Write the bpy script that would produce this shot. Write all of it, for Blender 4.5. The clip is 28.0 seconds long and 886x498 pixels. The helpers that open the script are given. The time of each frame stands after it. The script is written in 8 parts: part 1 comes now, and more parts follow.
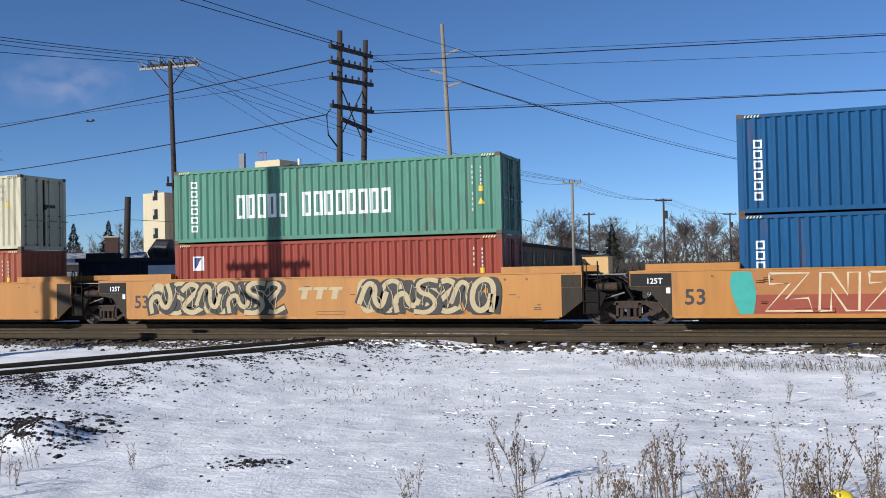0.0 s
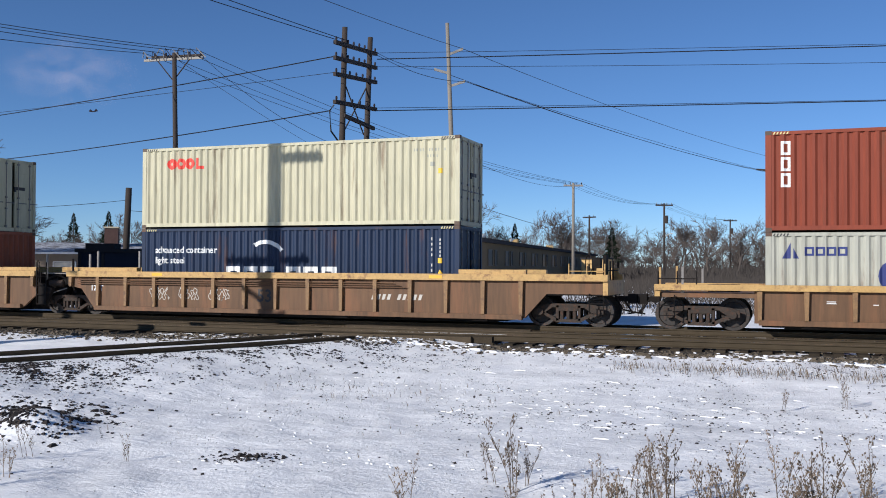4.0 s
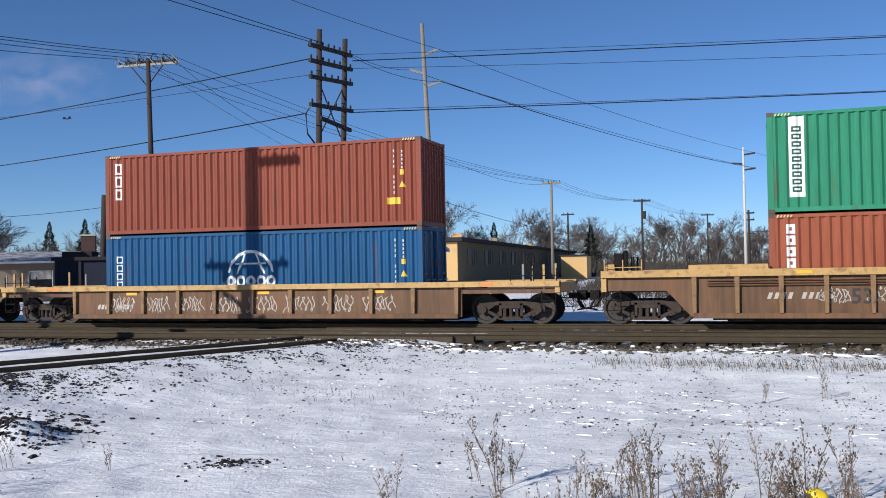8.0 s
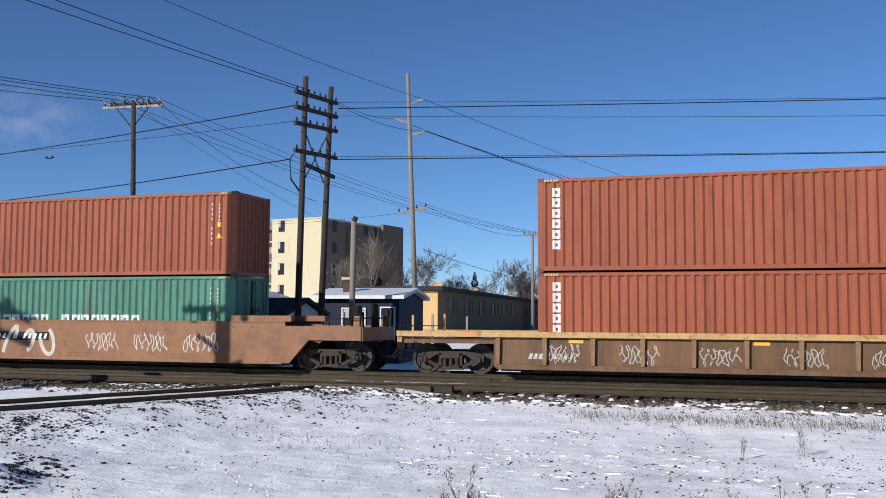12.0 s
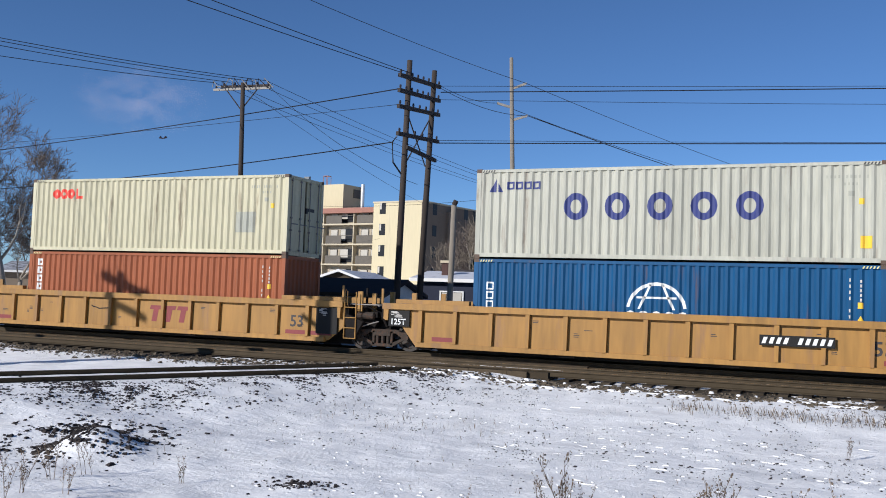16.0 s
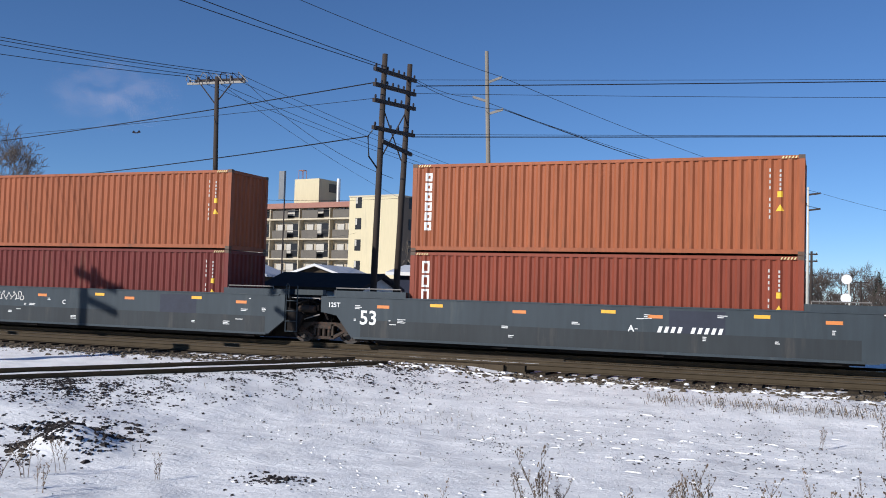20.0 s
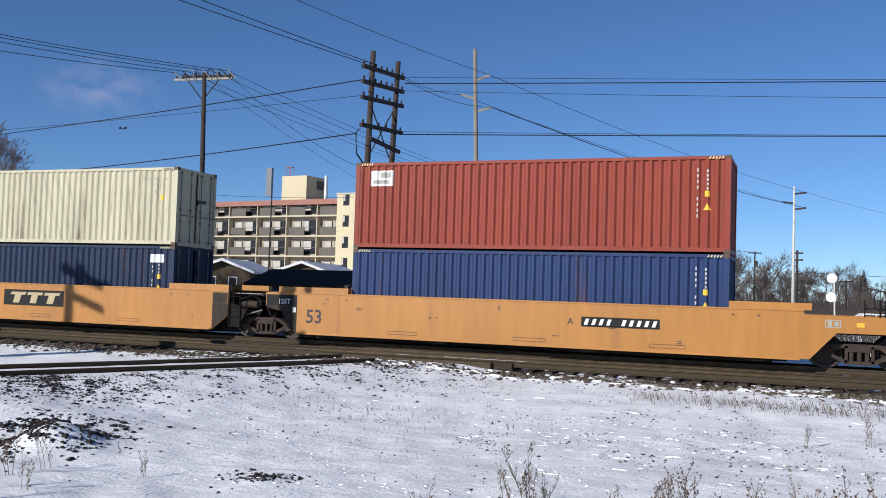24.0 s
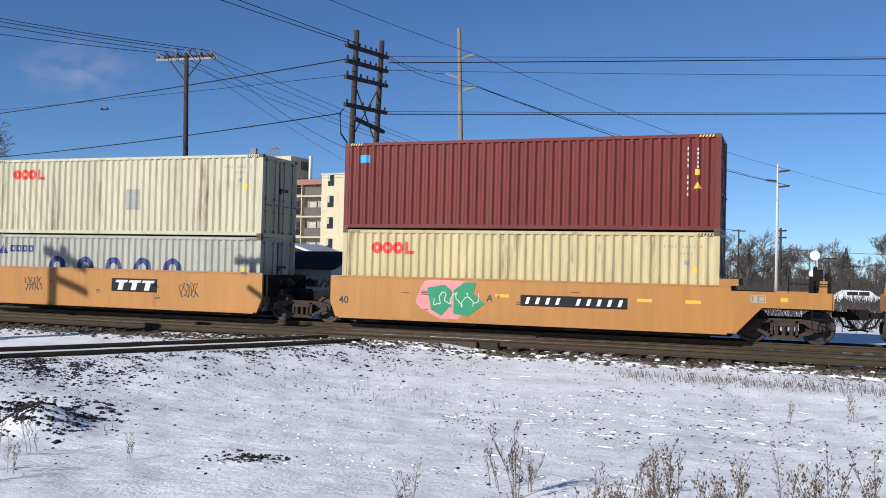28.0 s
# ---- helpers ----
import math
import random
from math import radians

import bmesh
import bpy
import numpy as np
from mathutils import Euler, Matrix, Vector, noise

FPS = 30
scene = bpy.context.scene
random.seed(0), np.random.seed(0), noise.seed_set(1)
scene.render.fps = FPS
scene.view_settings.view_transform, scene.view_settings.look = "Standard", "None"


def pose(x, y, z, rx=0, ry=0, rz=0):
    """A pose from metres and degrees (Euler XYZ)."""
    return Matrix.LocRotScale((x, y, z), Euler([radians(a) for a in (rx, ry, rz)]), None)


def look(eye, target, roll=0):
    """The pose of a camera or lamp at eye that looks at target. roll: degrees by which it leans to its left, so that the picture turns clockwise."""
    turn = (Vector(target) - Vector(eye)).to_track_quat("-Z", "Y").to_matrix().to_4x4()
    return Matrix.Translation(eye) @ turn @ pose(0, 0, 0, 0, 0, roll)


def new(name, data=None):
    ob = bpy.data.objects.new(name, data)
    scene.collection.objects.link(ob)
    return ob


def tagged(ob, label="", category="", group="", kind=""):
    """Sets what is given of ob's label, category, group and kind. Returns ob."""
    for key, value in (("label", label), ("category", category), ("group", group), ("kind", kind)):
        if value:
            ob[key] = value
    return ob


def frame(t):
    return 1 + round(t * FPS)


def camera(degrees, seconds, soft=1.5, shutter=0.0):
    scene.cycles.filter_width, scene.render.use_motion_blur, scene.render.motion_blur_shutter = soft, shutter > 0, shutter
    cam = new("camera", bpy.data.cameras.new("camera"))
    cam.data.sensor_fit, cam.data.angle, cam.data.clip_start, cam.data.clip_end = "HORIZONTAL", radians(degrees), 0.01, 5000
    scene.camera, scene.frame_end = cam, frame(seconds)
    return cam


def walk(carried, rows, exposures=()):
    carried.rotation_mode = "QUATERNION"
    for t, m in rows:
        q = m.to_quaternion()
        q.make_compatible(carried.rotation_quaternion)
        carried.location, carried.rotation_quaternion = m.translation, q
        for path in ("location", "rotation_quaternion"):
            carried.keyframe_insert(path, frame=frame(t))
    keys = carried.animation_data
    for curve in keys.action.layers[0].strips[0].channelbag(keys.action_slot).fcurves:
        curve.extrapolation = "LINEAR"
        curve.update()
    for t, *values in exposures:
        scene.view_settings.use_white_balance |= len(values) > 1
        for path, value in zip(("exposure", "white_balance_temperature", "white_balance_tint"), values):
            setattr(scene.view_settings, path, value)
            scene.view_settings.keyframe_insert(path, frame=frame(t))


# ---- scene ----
cam = camera(50.03, 28.0, soft=0.95)
# seconds, tilt from straight down, roll, turn to the left (degrees)
TURNS = [
    (0, 91.15, 1.21, 19.86), (0.5, 90.83, 0.43, 20.00), (1, 90.51, -0.12, 20.21), (1.5, 91.23, -0.32, 20.23),
    (2, 91.89, -0.15, 19.93), (2.5, 91.71, -0.39, 19.78), (4.5, 90.92, -0.21, 19.86), (5, 90.80, -0.27, 20.35),
    (5.5, 90.91, -0.20, 20.75), (6, 91.01, 0.08, 20.83), (6.5, 90.89, 0.15, 20.55), (7, 90.60, 0.22, 20.15),
    (7.5, 90.63, 0.46, 19.82), (8, 91.10, 1.05, 18.60), (8.5, 91.02, -0.07, 17.06), (9, 89.66, -1.38, 15.88),
    (9.5, 90.64, -0.57, 18.27), (10, 91.70, -0.39, 19.04), (10.5, 92.57, 0.03, 18.77), (11, 92.84, 0.17, 18.34),
    (11.5, 93.49, 0.05, 17.19), (13.5, 94.84, -1.63, 19.64), (14, 95.11, -1.58, 20.73), (14.5, 93.82, -1.76, 22.01),
    (15, 93.12, -1.93, 23.50), (15.5, 93.20, -2.05, 23.80), (16, 92.99, -2.02, 23.27), (16.5, 92.65, -2.05, 22.56),
    (17, 92.47, -2.08, 21.87), (17.5, 92.13, -1.93, 21.38), (18, 91.86, -1.67, 21.55), (18.5, 92.14, -1.61, 21.99),
    (19, 92.46, -1.78, 22.02), (19.5, 92.63, -1.73, 22.12), (20, 92.67, -1.65, 21.86), (20.5, 92.30, -1.99, 21.67),
    (21, 91.96, -2.41, 21.63), (21.5, 91.83, -3.03, 22.36), (23.5, 91.96, -1.83, 20.73), (24, 92.55, -1.82, 21.10),
    (24.5, 92.87, -2.01, 21.13), (25, 92.60, -1.82, 21.47), (25.5, 92.24, -1.52, 21.34), (26, 91.22, -1.64, 21.07),
    (26.5, 90.84, -1.86, 20.67), (27, 91.00, -2.09, 19.94), (27.5, 91.43, -1.80, 19.58), (28, 91.36, -1.41, 20.23)]
EYE_Z = 1.83
walk(cam, [(t, pose(0, 0, EYE_Z, rx, ry, rz)) for t, rx, ry, rz in TURNS], exposures=[(0.0, 0.03, 5700, 10), (28.0, 0.03, 5700, 10)])

# ---- light: clear winter day, low sun behind the camera's left shoulder ----
SUN_ELEV, SUN_DIR = 24.3, Vector((-0.492, -0.871, 0)).normalized()
world = bpy.data.worlds.new("world")
scene.world = world
world.use_nodes = True
wn = world.node_tree.nodes
sky = wn.new("ShaderNodeTexSky")
sky.sky_type, sky.sun_disc = "NISHITA", False
sky.sun_elevation = radians(SUN_ELEV)
sky.sun_rotation = math.atan2(SUN_DIR.x, SUN_DIR.y)
sky.altitude, sky.air_density, sky.dust_density, sky.ozone_density = 2200, 0.9, 0.0, 5.0
wn["Background"].inputs["Strength"].default_value = 0.090
world.node_tree.links.new(sky.outputs[0], wn["Background"].inputs[0])
sun_data = bpy.data.lights.new("sun", "SUN")
sun_data.energy, sun_data.angle, sun_data.color = 5.0, radians(0.5), (1.0, 0.90, 0.77)
sun = new("sun", sun_data)
sun.matrix_world = look(SUN_DIR * 100 + Vector((0, 0, 100 * math.tan(radians(SUN_ELEV)))), (0, 0, 0))


# ---- small building kit ----
def box(bm, x0, x1, y0, y1, z0, z1):
    v = [bm.verts.new((x, y, z)) for x in (x0, x1) for y in (y0, y1) for z in (z0, z1)]
    for f in ((0, 1, 3, 2), (4, 6, 7, 5), (0, 4, 5, 1), (2, 3, 7, 6), (0, 2, 6, 4), (1, 5, 7, 3)):
        bm.faces.new([v[i] for i in f])
    return bm


def tube(bm, pts, radii, n=6):
    """A capped tube along pts; radii one number or one for each point."""
    if isinstance(radii, (int, float)):
        radii = [radii] * len(pts)
    rings = []
    for i, p in enumerate(pts):
        p = Vector(p)
        d = (Vector(pts[min(i + 1, len(pts) - 1)]) - Vector(pts[max(i - 1, 0)])).normalized()
        a = d.orthogonal().normalized()
        if abs(d.z) < 0.95:
            a = d.cross(Vector((0, 0, 1))).normalized()
        b = d.cross(a)
        rings.append([bm.verts.new(p + radii[i] * (math.cos(k * math.tau / n) * a + math.sin(k * math.tau / n) * b)) for k in range(n)])
    for r, s in zip(rings, rings[1:]):
        for k in range(n):
            bm.faces.new((r[k], r[(k + 1) % n], s[(k + 1) % n], s[k]))
    bm.faces.new(rings[0][::-1])
    bm.faces.new(rings[-1])
    return bm


def slab(bm, poly, y0, y1):
    """A polygon in x and z given thickness from y0 to y1."""
    a = [bm.verts.new((x, y0, z)) for x, z in poly]
    b = [bm.verts.new((x, y1, z)) for x, z in poly]
    bm.faces.new(a)
    bm.faces.new(b[::-1])
    for i in range(len(poly)):
        j = (i + 1) % len(poly)
        bm.faces.new((a[j], a[i], b[i], b[j]))
    return bm


def mesh_of(name, bm, material, smooth=False):
    bmesh.ops.recalc_face_normals(bm, faces=bm.faces[:])
    me = bpy.data.meshes.new(name)
    bm.to_mesh(me)
    bm.free()
    me.materials.append(material)
    if smooth:
        for p in me.polygons:
            p.use_smooth = True
    return me


def put(name, me, parent=None, m=None, label=""):
    ob = new(name, me)
    ob.parent = parent
    if m is not None:
        ob.matrix_basis = m
    if label:
        ob["label"] = label
    return ob


def part(name, bm, material, parent, label="", smooth=False, m=None):
    return put(name, mesh_of(name, bm, material, smooth), parent, m, label)


def thing(name, m, label, category, group="", kind=""):
    ob = new(name)
    ob.matrix_basis = m
    return tagged(ob, label, category, group, kind)


def plan(x, y, z=0.0):
    """A place of the field plan, whose axes are skewed to the tracks and rise slightly behind them, in world metres."""
    return Vector((0.9928 * x - 0.1065 * y, 1.1291 * y, 0.9758 * z - 0.1216 + 0.0054 * min(y, 240.0)))


def spot(bearing, dist):
    """Bearing (degrees, right positive) and distance from the viewpoint, as a place of the field plan."""
    return dist * math.sin(radians(bearing)), dist * math.cos(radians(bearing))


def polar(bearing, dist, z=0.0):
    return plan(*spot(bearing, dist), z)


# ---- materials ----
def material(name, colour, rough=0.6, metal=0.0, vary=0.15, scale=3.0, fine=40.0, bump=0.1, dirt=None, dirt_amount=0.0,
             streak=False, by_object=0.0, spec=0.5):
    """Paint or stone with blotches at two sizes, a second colour breaking through, and fine relief."""
    mt = bpy.data.materials.new(name)
    mt.use_nodes = True
    nt, ns = mt.node_tree, mt.node_tree.nodes
    ln = nt.links.new
    b = ns["Principled BSDF"]
    b.inputs["Roughness"].default_value, b.inputs["Metallic"].default_value = rough, metal
    b.inputs["Specular IOR Level"].default_value = spec
    co = ns.new("ShaderNodeTexCoord")
    mp = ns.new("ShaderNodeMapping")
    if streak:
        mp.inputs["Scale"].default_value = (1, 1, 0.12)
    info = ns.new("ShaderNodeObjectInfo")
    shift = ns.new("ShaderNodeVectorMath")
    shift.operation = "MULTIPLY_ADD"
    comb = ns.new("ShaderNodeCombineXYZ")
    for i in range(3):
        ln(info.outputs["Random"], comb.inputs[i])
    shift.inputs[1].default_value = (37, 53, 71)
    ln(comb.outputs[0], shift.inputs[0])
    ln(co.outputs["Object"], shift.inputs[2])
    ln(shift.outputs[0], mp.inputs[0])
    big, small = ns.new("ShaderNodeTexNoise"), ns.new("ShaderNodeTexNoise")
    big.inputs["Scale"].default_value, small.inputs["Scale"].default_value = scale, fine
    big.inputs["Detail"].default_value = small.inputs["Detail"].default_value = 5
    ln(mp.outputs[0], big.inputs["Vector"])
    ln(mp.outputs[0], small.inputs["Vector"])
    hsv = ns.new("ShaderNodeHueSaturation")
    hsv.inputs["Color"].default_value = (*colour, 1)
    add = ns.new("ShaderNodeMath")
    add.operation = "ADD"
    ln(big.outputs[0], add.inputs[0])
    ln(small.outputs[0], add.inputs[1])
    rng = ns.new("ShaderNodeMapRange")
    rng.inputs[1].default_value, rng.inputs[2].default_value = 0.6, 1.4
    rng.inputs[3].default_value, rng.inputs[4].default_value = 1 - vary, 1 + vary
    ln(add.outputs[0], rng.inputs[0])
    if by_object:
        m1 = ns.new("ShaderNodeMapRange")
        m1.inputs[3].default_value, m1.inputs[4].default_value = 1 - by_object, 1 + by_object
        ln(info.outputs["Random"], m1.inputs[0])
        mu = ns.new("ShaderNodeMath")
        mu.operation = "MULTIPLY"
        ln(rng.outputs[0], mu.inputs[0])
        ln(m1.outputs[0], mu.inputs[1])
        ln(mu.outputs[0], hsv.inputs["Value"])
    else:
        ln(rng.outputs[0], hsv.inputs["Value"])
    out = hsv.outputs[0]
    if dirt is not None:
        th = ns.new("ShaderNodeMapRange")
        th.inputs[1].default_value = 0.62 - 0.25 * dirt_amount
        th.inputs[2].default_value = 0.80 - 0.25 * dirt_amount
        mixv = ns.new("ShaderNodeTexNoise")
        mixv.inputs["Scale"].default_value, mixv.inputs["Detail"].default_value = scale * 2.3, 8
        mixv.inputs["Roughness"].default_value = 0.7
        ln(mp.outputs[0], mixv.inputs["Vector"])
        ln(mixv.outputs[0], th.inputs[0])
        mx = ns.new("ShaderNodeMix")
        mx.data_type = "RGBA"
        ln(th.outputs[0], mx.inputs["Factor"])
        ln(out, mx.inputs["A"])
        mx.inputs["B"].default_value = (*dirt, 1)
        out = mx.outputs["Result"]
    ln(out, b.inputs["Base Color"])
    if bump:
        bp = ns.new("ShaderNodeBump")
        bp.inputs["Strength"].default_value, bp.inputs["Distance"].default_value = bump, 0.01
        ln(small.outputs[0], bp.inputs["Height"])
        ln(bp.outputs[0], b.inputs["Normal"])
    return mt


RUST = (0.12, 0.055, 0.03)


def paint(name, c, **k):
    """Weathered container paint: rust runs and grime."""
    a = dict(rough=0.55, spec=0.25, vary=0.20, scale=0.8, fine=9.0, bump=0.03, dirt=RUST, dirt_amount=0.16, streak=True, by_object=0.05)
    a.update(k)
    return material(name, tuple(0.71 * v for v in c), **a)


# container colours
C_BEIGE = paint("beige_paint", (0.71, 0.66, 0.45))
C_CREAM = paint("cream_paint", (0.72, 0.60, 0.32))
C_ORANGE = paint("orange_brown_paint", (0.40, 0.122, 0.048))
C_BRICK = paint("brick_red_paint", (0.39, 0.112, 0.054))
C_REDBROWN = paint("red_brown_paint", (0.30, 0.068, 0.034))
C_RED = paint("red_paint", (0.33, 0.062, 0.036))
C_MAROON = paint("maroon_paint", (0.19, 0.036, 0.028))
C_BRIGHTRED = paint("bright_red_paint", (0.42, 0.035, 0.04))
C_SEAGREEN = paint("sea_green_paint", (0.115, 0.29, 0.20), dirt_amount=0.2)
C_GREEN = paint("bright_green_paint", (0.05, 0.30, 0.16))
C_DKGREEN = paint("dark_green_paint", (0.03, 0.12, 0.07))
C_BLUE = paint("blue_paint", (0.012, 0.095, 0.235))
C_STEEL = paint("steel_blue_paint", (0.018, 0.112, 0.20))
C_TEAL = paint("teal_paint", (0.022, 0.17, 0.26))
C_NAVY = paint("navy_paint", (0.019, 0.036, 0.082))
C_NAVYGREY = paint("grey_navy_paint", (0.035, 0.045, 0.07))
C_ROYAL = paint("royal_blue_paint", (0.028, 0.055, 0.155))
C_WHITE = paint("white_grey_paint", (0.57, 0.56, 0.46))
M_CASTING = material("corner_casting_steel", (0.10, 0.07, 0.05), 0.7, 0.2, dirt=RUST, dirt_amount=0.6)
M_LETTER_W = material("white_lettering", (0.75, 0.75, 0.72), 0.6, vary=0.08, bump=0, dirt=(0.3, 0.28, 0.25), dirt_amount=0.1)
M_LETTER_R = material("red_lettering", (0.75, 0.05, 0.03), 0.6, vary=0.08, bump=0)
M_LETTER_B = material("blue_lettering", (0.03, 0.04, 0.16), 0.6, vary=0.08, bump=0)
M_LETTER_Y = material("yellow_lettering", (0.80, 0.50, 0.03), 0.6, vary=0.08, bump=0)
M_LETTER_K = material("black_lettering", (0.035, 0.03, 0.03), 0.6, vary=0.1, bump=0)
M_LETTER_P = material("pale_yellow_stripe", (0.62, 0.55, 0.25), 0.6, vary=0.15, bump=0)
M_LETTER_C = material("pale_blue_disc", (0.05, 0.35, 0.65), 0.6, vary=0.08, bump=0)
M_FADED = material("faded_white_marks", (0.50, 0.47, 0.43), 0.6, vary=0.25, scale=6, bump=0)
M_PATCH = material("grey_repair_patch", (0.33, 0.33, 0.27), 0.6, vary=0.15, bump=0)
# car colours
K_YELLOW = material("yellow_car_paint", (0.40, 0.175, 0.028), 0.5, vary=0.16, scale=0.45, fine=4.0, bump=0.04, dirt=(0.25, 0.105, 0.03), dirt_amount=0.14, streak=True)
K_TAN = material("faded_yellow_car_paint", (0.31, 0.16, 0.031), 0.6, vary=0.28, scale=0.9, fine=6, bump=0.06, dirt=(0.22, 0.12, 0.06), dirt_amount=0.3, streak=True)
K_RUSTY = material("rust_stained_yellow_paint", (0.23, 0.10, 0.034), 0.6, vary=0.2, scale=0.6, fine=5, bump=0.08, dirt=(0.14, 0.06, 0.03), dirt_amount=0.5, streak=False)
K_BROWN = material("rusty_brown_car_paint", (0.122, 0.062, 0.026), 0.7, vary=0.42, scale=0.7, fine=8, bump=0.12, dirt=(0.20, 0.085, 0.034), dirt_amount=0.42, streak=True)
K_CHORD = material("worn_orange_chord_paint", (0.47, 0.29, 0.095), 0.6, vary=0.2, scale=1.5, fine=16, bump=0.08, dirt=(0.16, 0.07, 0.03), dirt_amount=0.4)
K_GREY = material("slate_grey_car_paint", (0.036, 0.047, 0.055), 0.6, spec=0.3, vary=0.2, scale=0.6, fine=5, bump=0.05, dirt=(0.07, 0.08, 0.08), dirt_amount=0.2, streak=True)
K_DARK = material("grimy_black_steel", (0.013, 0.011, 0.010), 0.85, spec=0.15, vary=0.3, scale=4, fine=30, bump=0.2, dirt=(0.04, 0.024, 0.015), dirt_amount=0.3)
K_TRUCK = material("grimy_cast_steel", (0.046, 0.037, 0.030), 0.8, 0.1, spec=0.2, vary=0.3, scale=5, fine=30, bump=0.25, dirt=(0.10, 0.05, 0.03), dirt_amount=0.5)
K_WHEEL = material("worn_wheel_steel", (0.032, 0.027, 0.023), 0.6, 0.3, vary=0.25, scale=6, fine=30, bump=0.15, dirt=(0.10, 0.05, 0.03), dirt_amount=0.4)
K_POST = material("brown_tan_post_paint", (0.22, 0.125, 0.05), 0.65, vary=0.25, scale=2, fine=16, bump=0.08, dirt=(0.10, 0.05, 0.03), dirt_amount=0.4)
K_PANEL = material("black_stencil_panel", (0.018, 0.017, 0.016), 0.65, spec=0.2, vary=0.2, scale=2, fine=20, bump=0.05)
K_ENDPANEL = material("dark_brown_end_panel", (0.038, 0.030, 0.021), 0.7, spec=0.2, vary=0.3, scale=2, fine=14, bump=0.06, dirt=(0.03, 0.024, 0.018), dirt_amount=0.4, streak=True)
K_REDSTRIP = material("dull_red_strip", (0.20, 0.03, 0.03), 0.6, vary=0.2, scale=3, fine=20, bump=0.05)
K_REFLECT = material("yellow_reflector_strip", (0.80, 0.42, 0.03), 0.4, vary=0.1, scale=5, bump=0)
K_REFLECT_O = material("orange_reflector_strip", (0.65, 0.22, 0.05), 0.4, vary=0.1, scale=5, bump=0)
K_GRAF_K = material("dark_spray_paint", (0.032, 0.028, 0.023), 0.6, vary=0.25, scale=3, bump=0)
K_GRAF_C = material("cream_spray_paint", (0.44, 0.35, 0.19), 0.6, vary=0.15, scale=3, bump=0)
K_GRAF_W = material("white_spray_paint", (0.62, 0.60, 0.55), 0.6, vary=0.1, scale=3, bump=0)
K_GRAF_T = material("teal_spray_paint", (0.05, 0.33, 0.27), 0.6, vary=0.15, scale=3, bump=0)
K_GRAF_O = material("red_orange_spray_paint", (0.36, 0.15, 0.04), 0.6, vary=0.15, scale=3, bump=0)
K_GRAF_G = material("green_spray_paint", (0.02, 0.24, 0.10), 0.6, vary=0.15, scale=3, bump=0)
K_GRAF_R = material("dark_red_spray_paint", (0.26, 0.055, 0.025), 0.6, vary=0.2, scale=3, bump=0)
K_GRAF_L = material("pale_spray_paint", (0.58, 0.48, 0.30), 0.6, vary=0.15, scale=3, bump=0)
K_GRAF_P = material("pink_spray_paint", (0.62, 0.25, 0.24), 0.6, vary=0.15, scale=3, bump=0)
K_GRAF_S = material("silver_spray_paint", (0.46, 0.42, 0.36), 0.5, 0.2, vary=0.15, scale=3, bump=0)


# ---- containers ----
HALF_W, PITCH, DEPTH = 1.219, 0.278, 0.050


def ribs(x0, x1):
    """The folded sheet's break points along its length: place and depth."""
    n = max(1, round((x1 - x0) / PITCH))
    p = (x1 - x0) / n
    out = []
    for i in range(n):
        a = x0 + i * p
        out += [(a, 0.0), (a + 0.26 * p, 0.0), (a + 0.50 * p, DEPTH), (a + 0.76 * p, DEPTH)]
    return out + [(x1, 0.0)]


def depth_at(prof, x):
    for (a, d), (b, e) in zip(prof, prof[1:]):
        if a <= x <= b:
            return d + (e - d) * (x - a) / max(b - a, 1e-6)
    return 0.0


def folded(prof, z0, z1):
    bm = bmesh.new()
    low = [bm.verts.new((x, d, z0)) for x, d in prof]
    top = [bm.verts.new((x, d, z1)) for x, d in prof]
    for i in range(len(prof) - 1):
        bm.faces.new((low[i], low[i + 1], top[i + 1], top[i]))
    low2 = [bm.verts.new((x, d + 0.004, z0)) for x, d in prof]
    top2 = [bm.verts.new((x, d + 0.004, z1)) for x, d in prof]
    for i in range(len(prof) - 1):
        bm.faces.new((low2[i + 1], low2[i], top2[i], top2[i + 1]))
    bm.faces.new((low[0], top[0], top2[0], low2[0]))
    bm.faces.new((low[-1], low2[-1], top2[-1], top[-1]))
    return bm


def laid_on(bm, prof, off=0.004):
    """Presses a flat shape in x and z onto the folded sheet."""
    for x, _ in prof:
        bmesh.ops.bisect_plane(bm, geom=bm.verts[:] + bm.edges[:] + bm.faces[:], plane_co=(x, 0, 0), plane_no=(1, 0, 0))
    for v in bm.verts:
        v.co.y = depth_at(prof, v.co.x) - off
    return bm


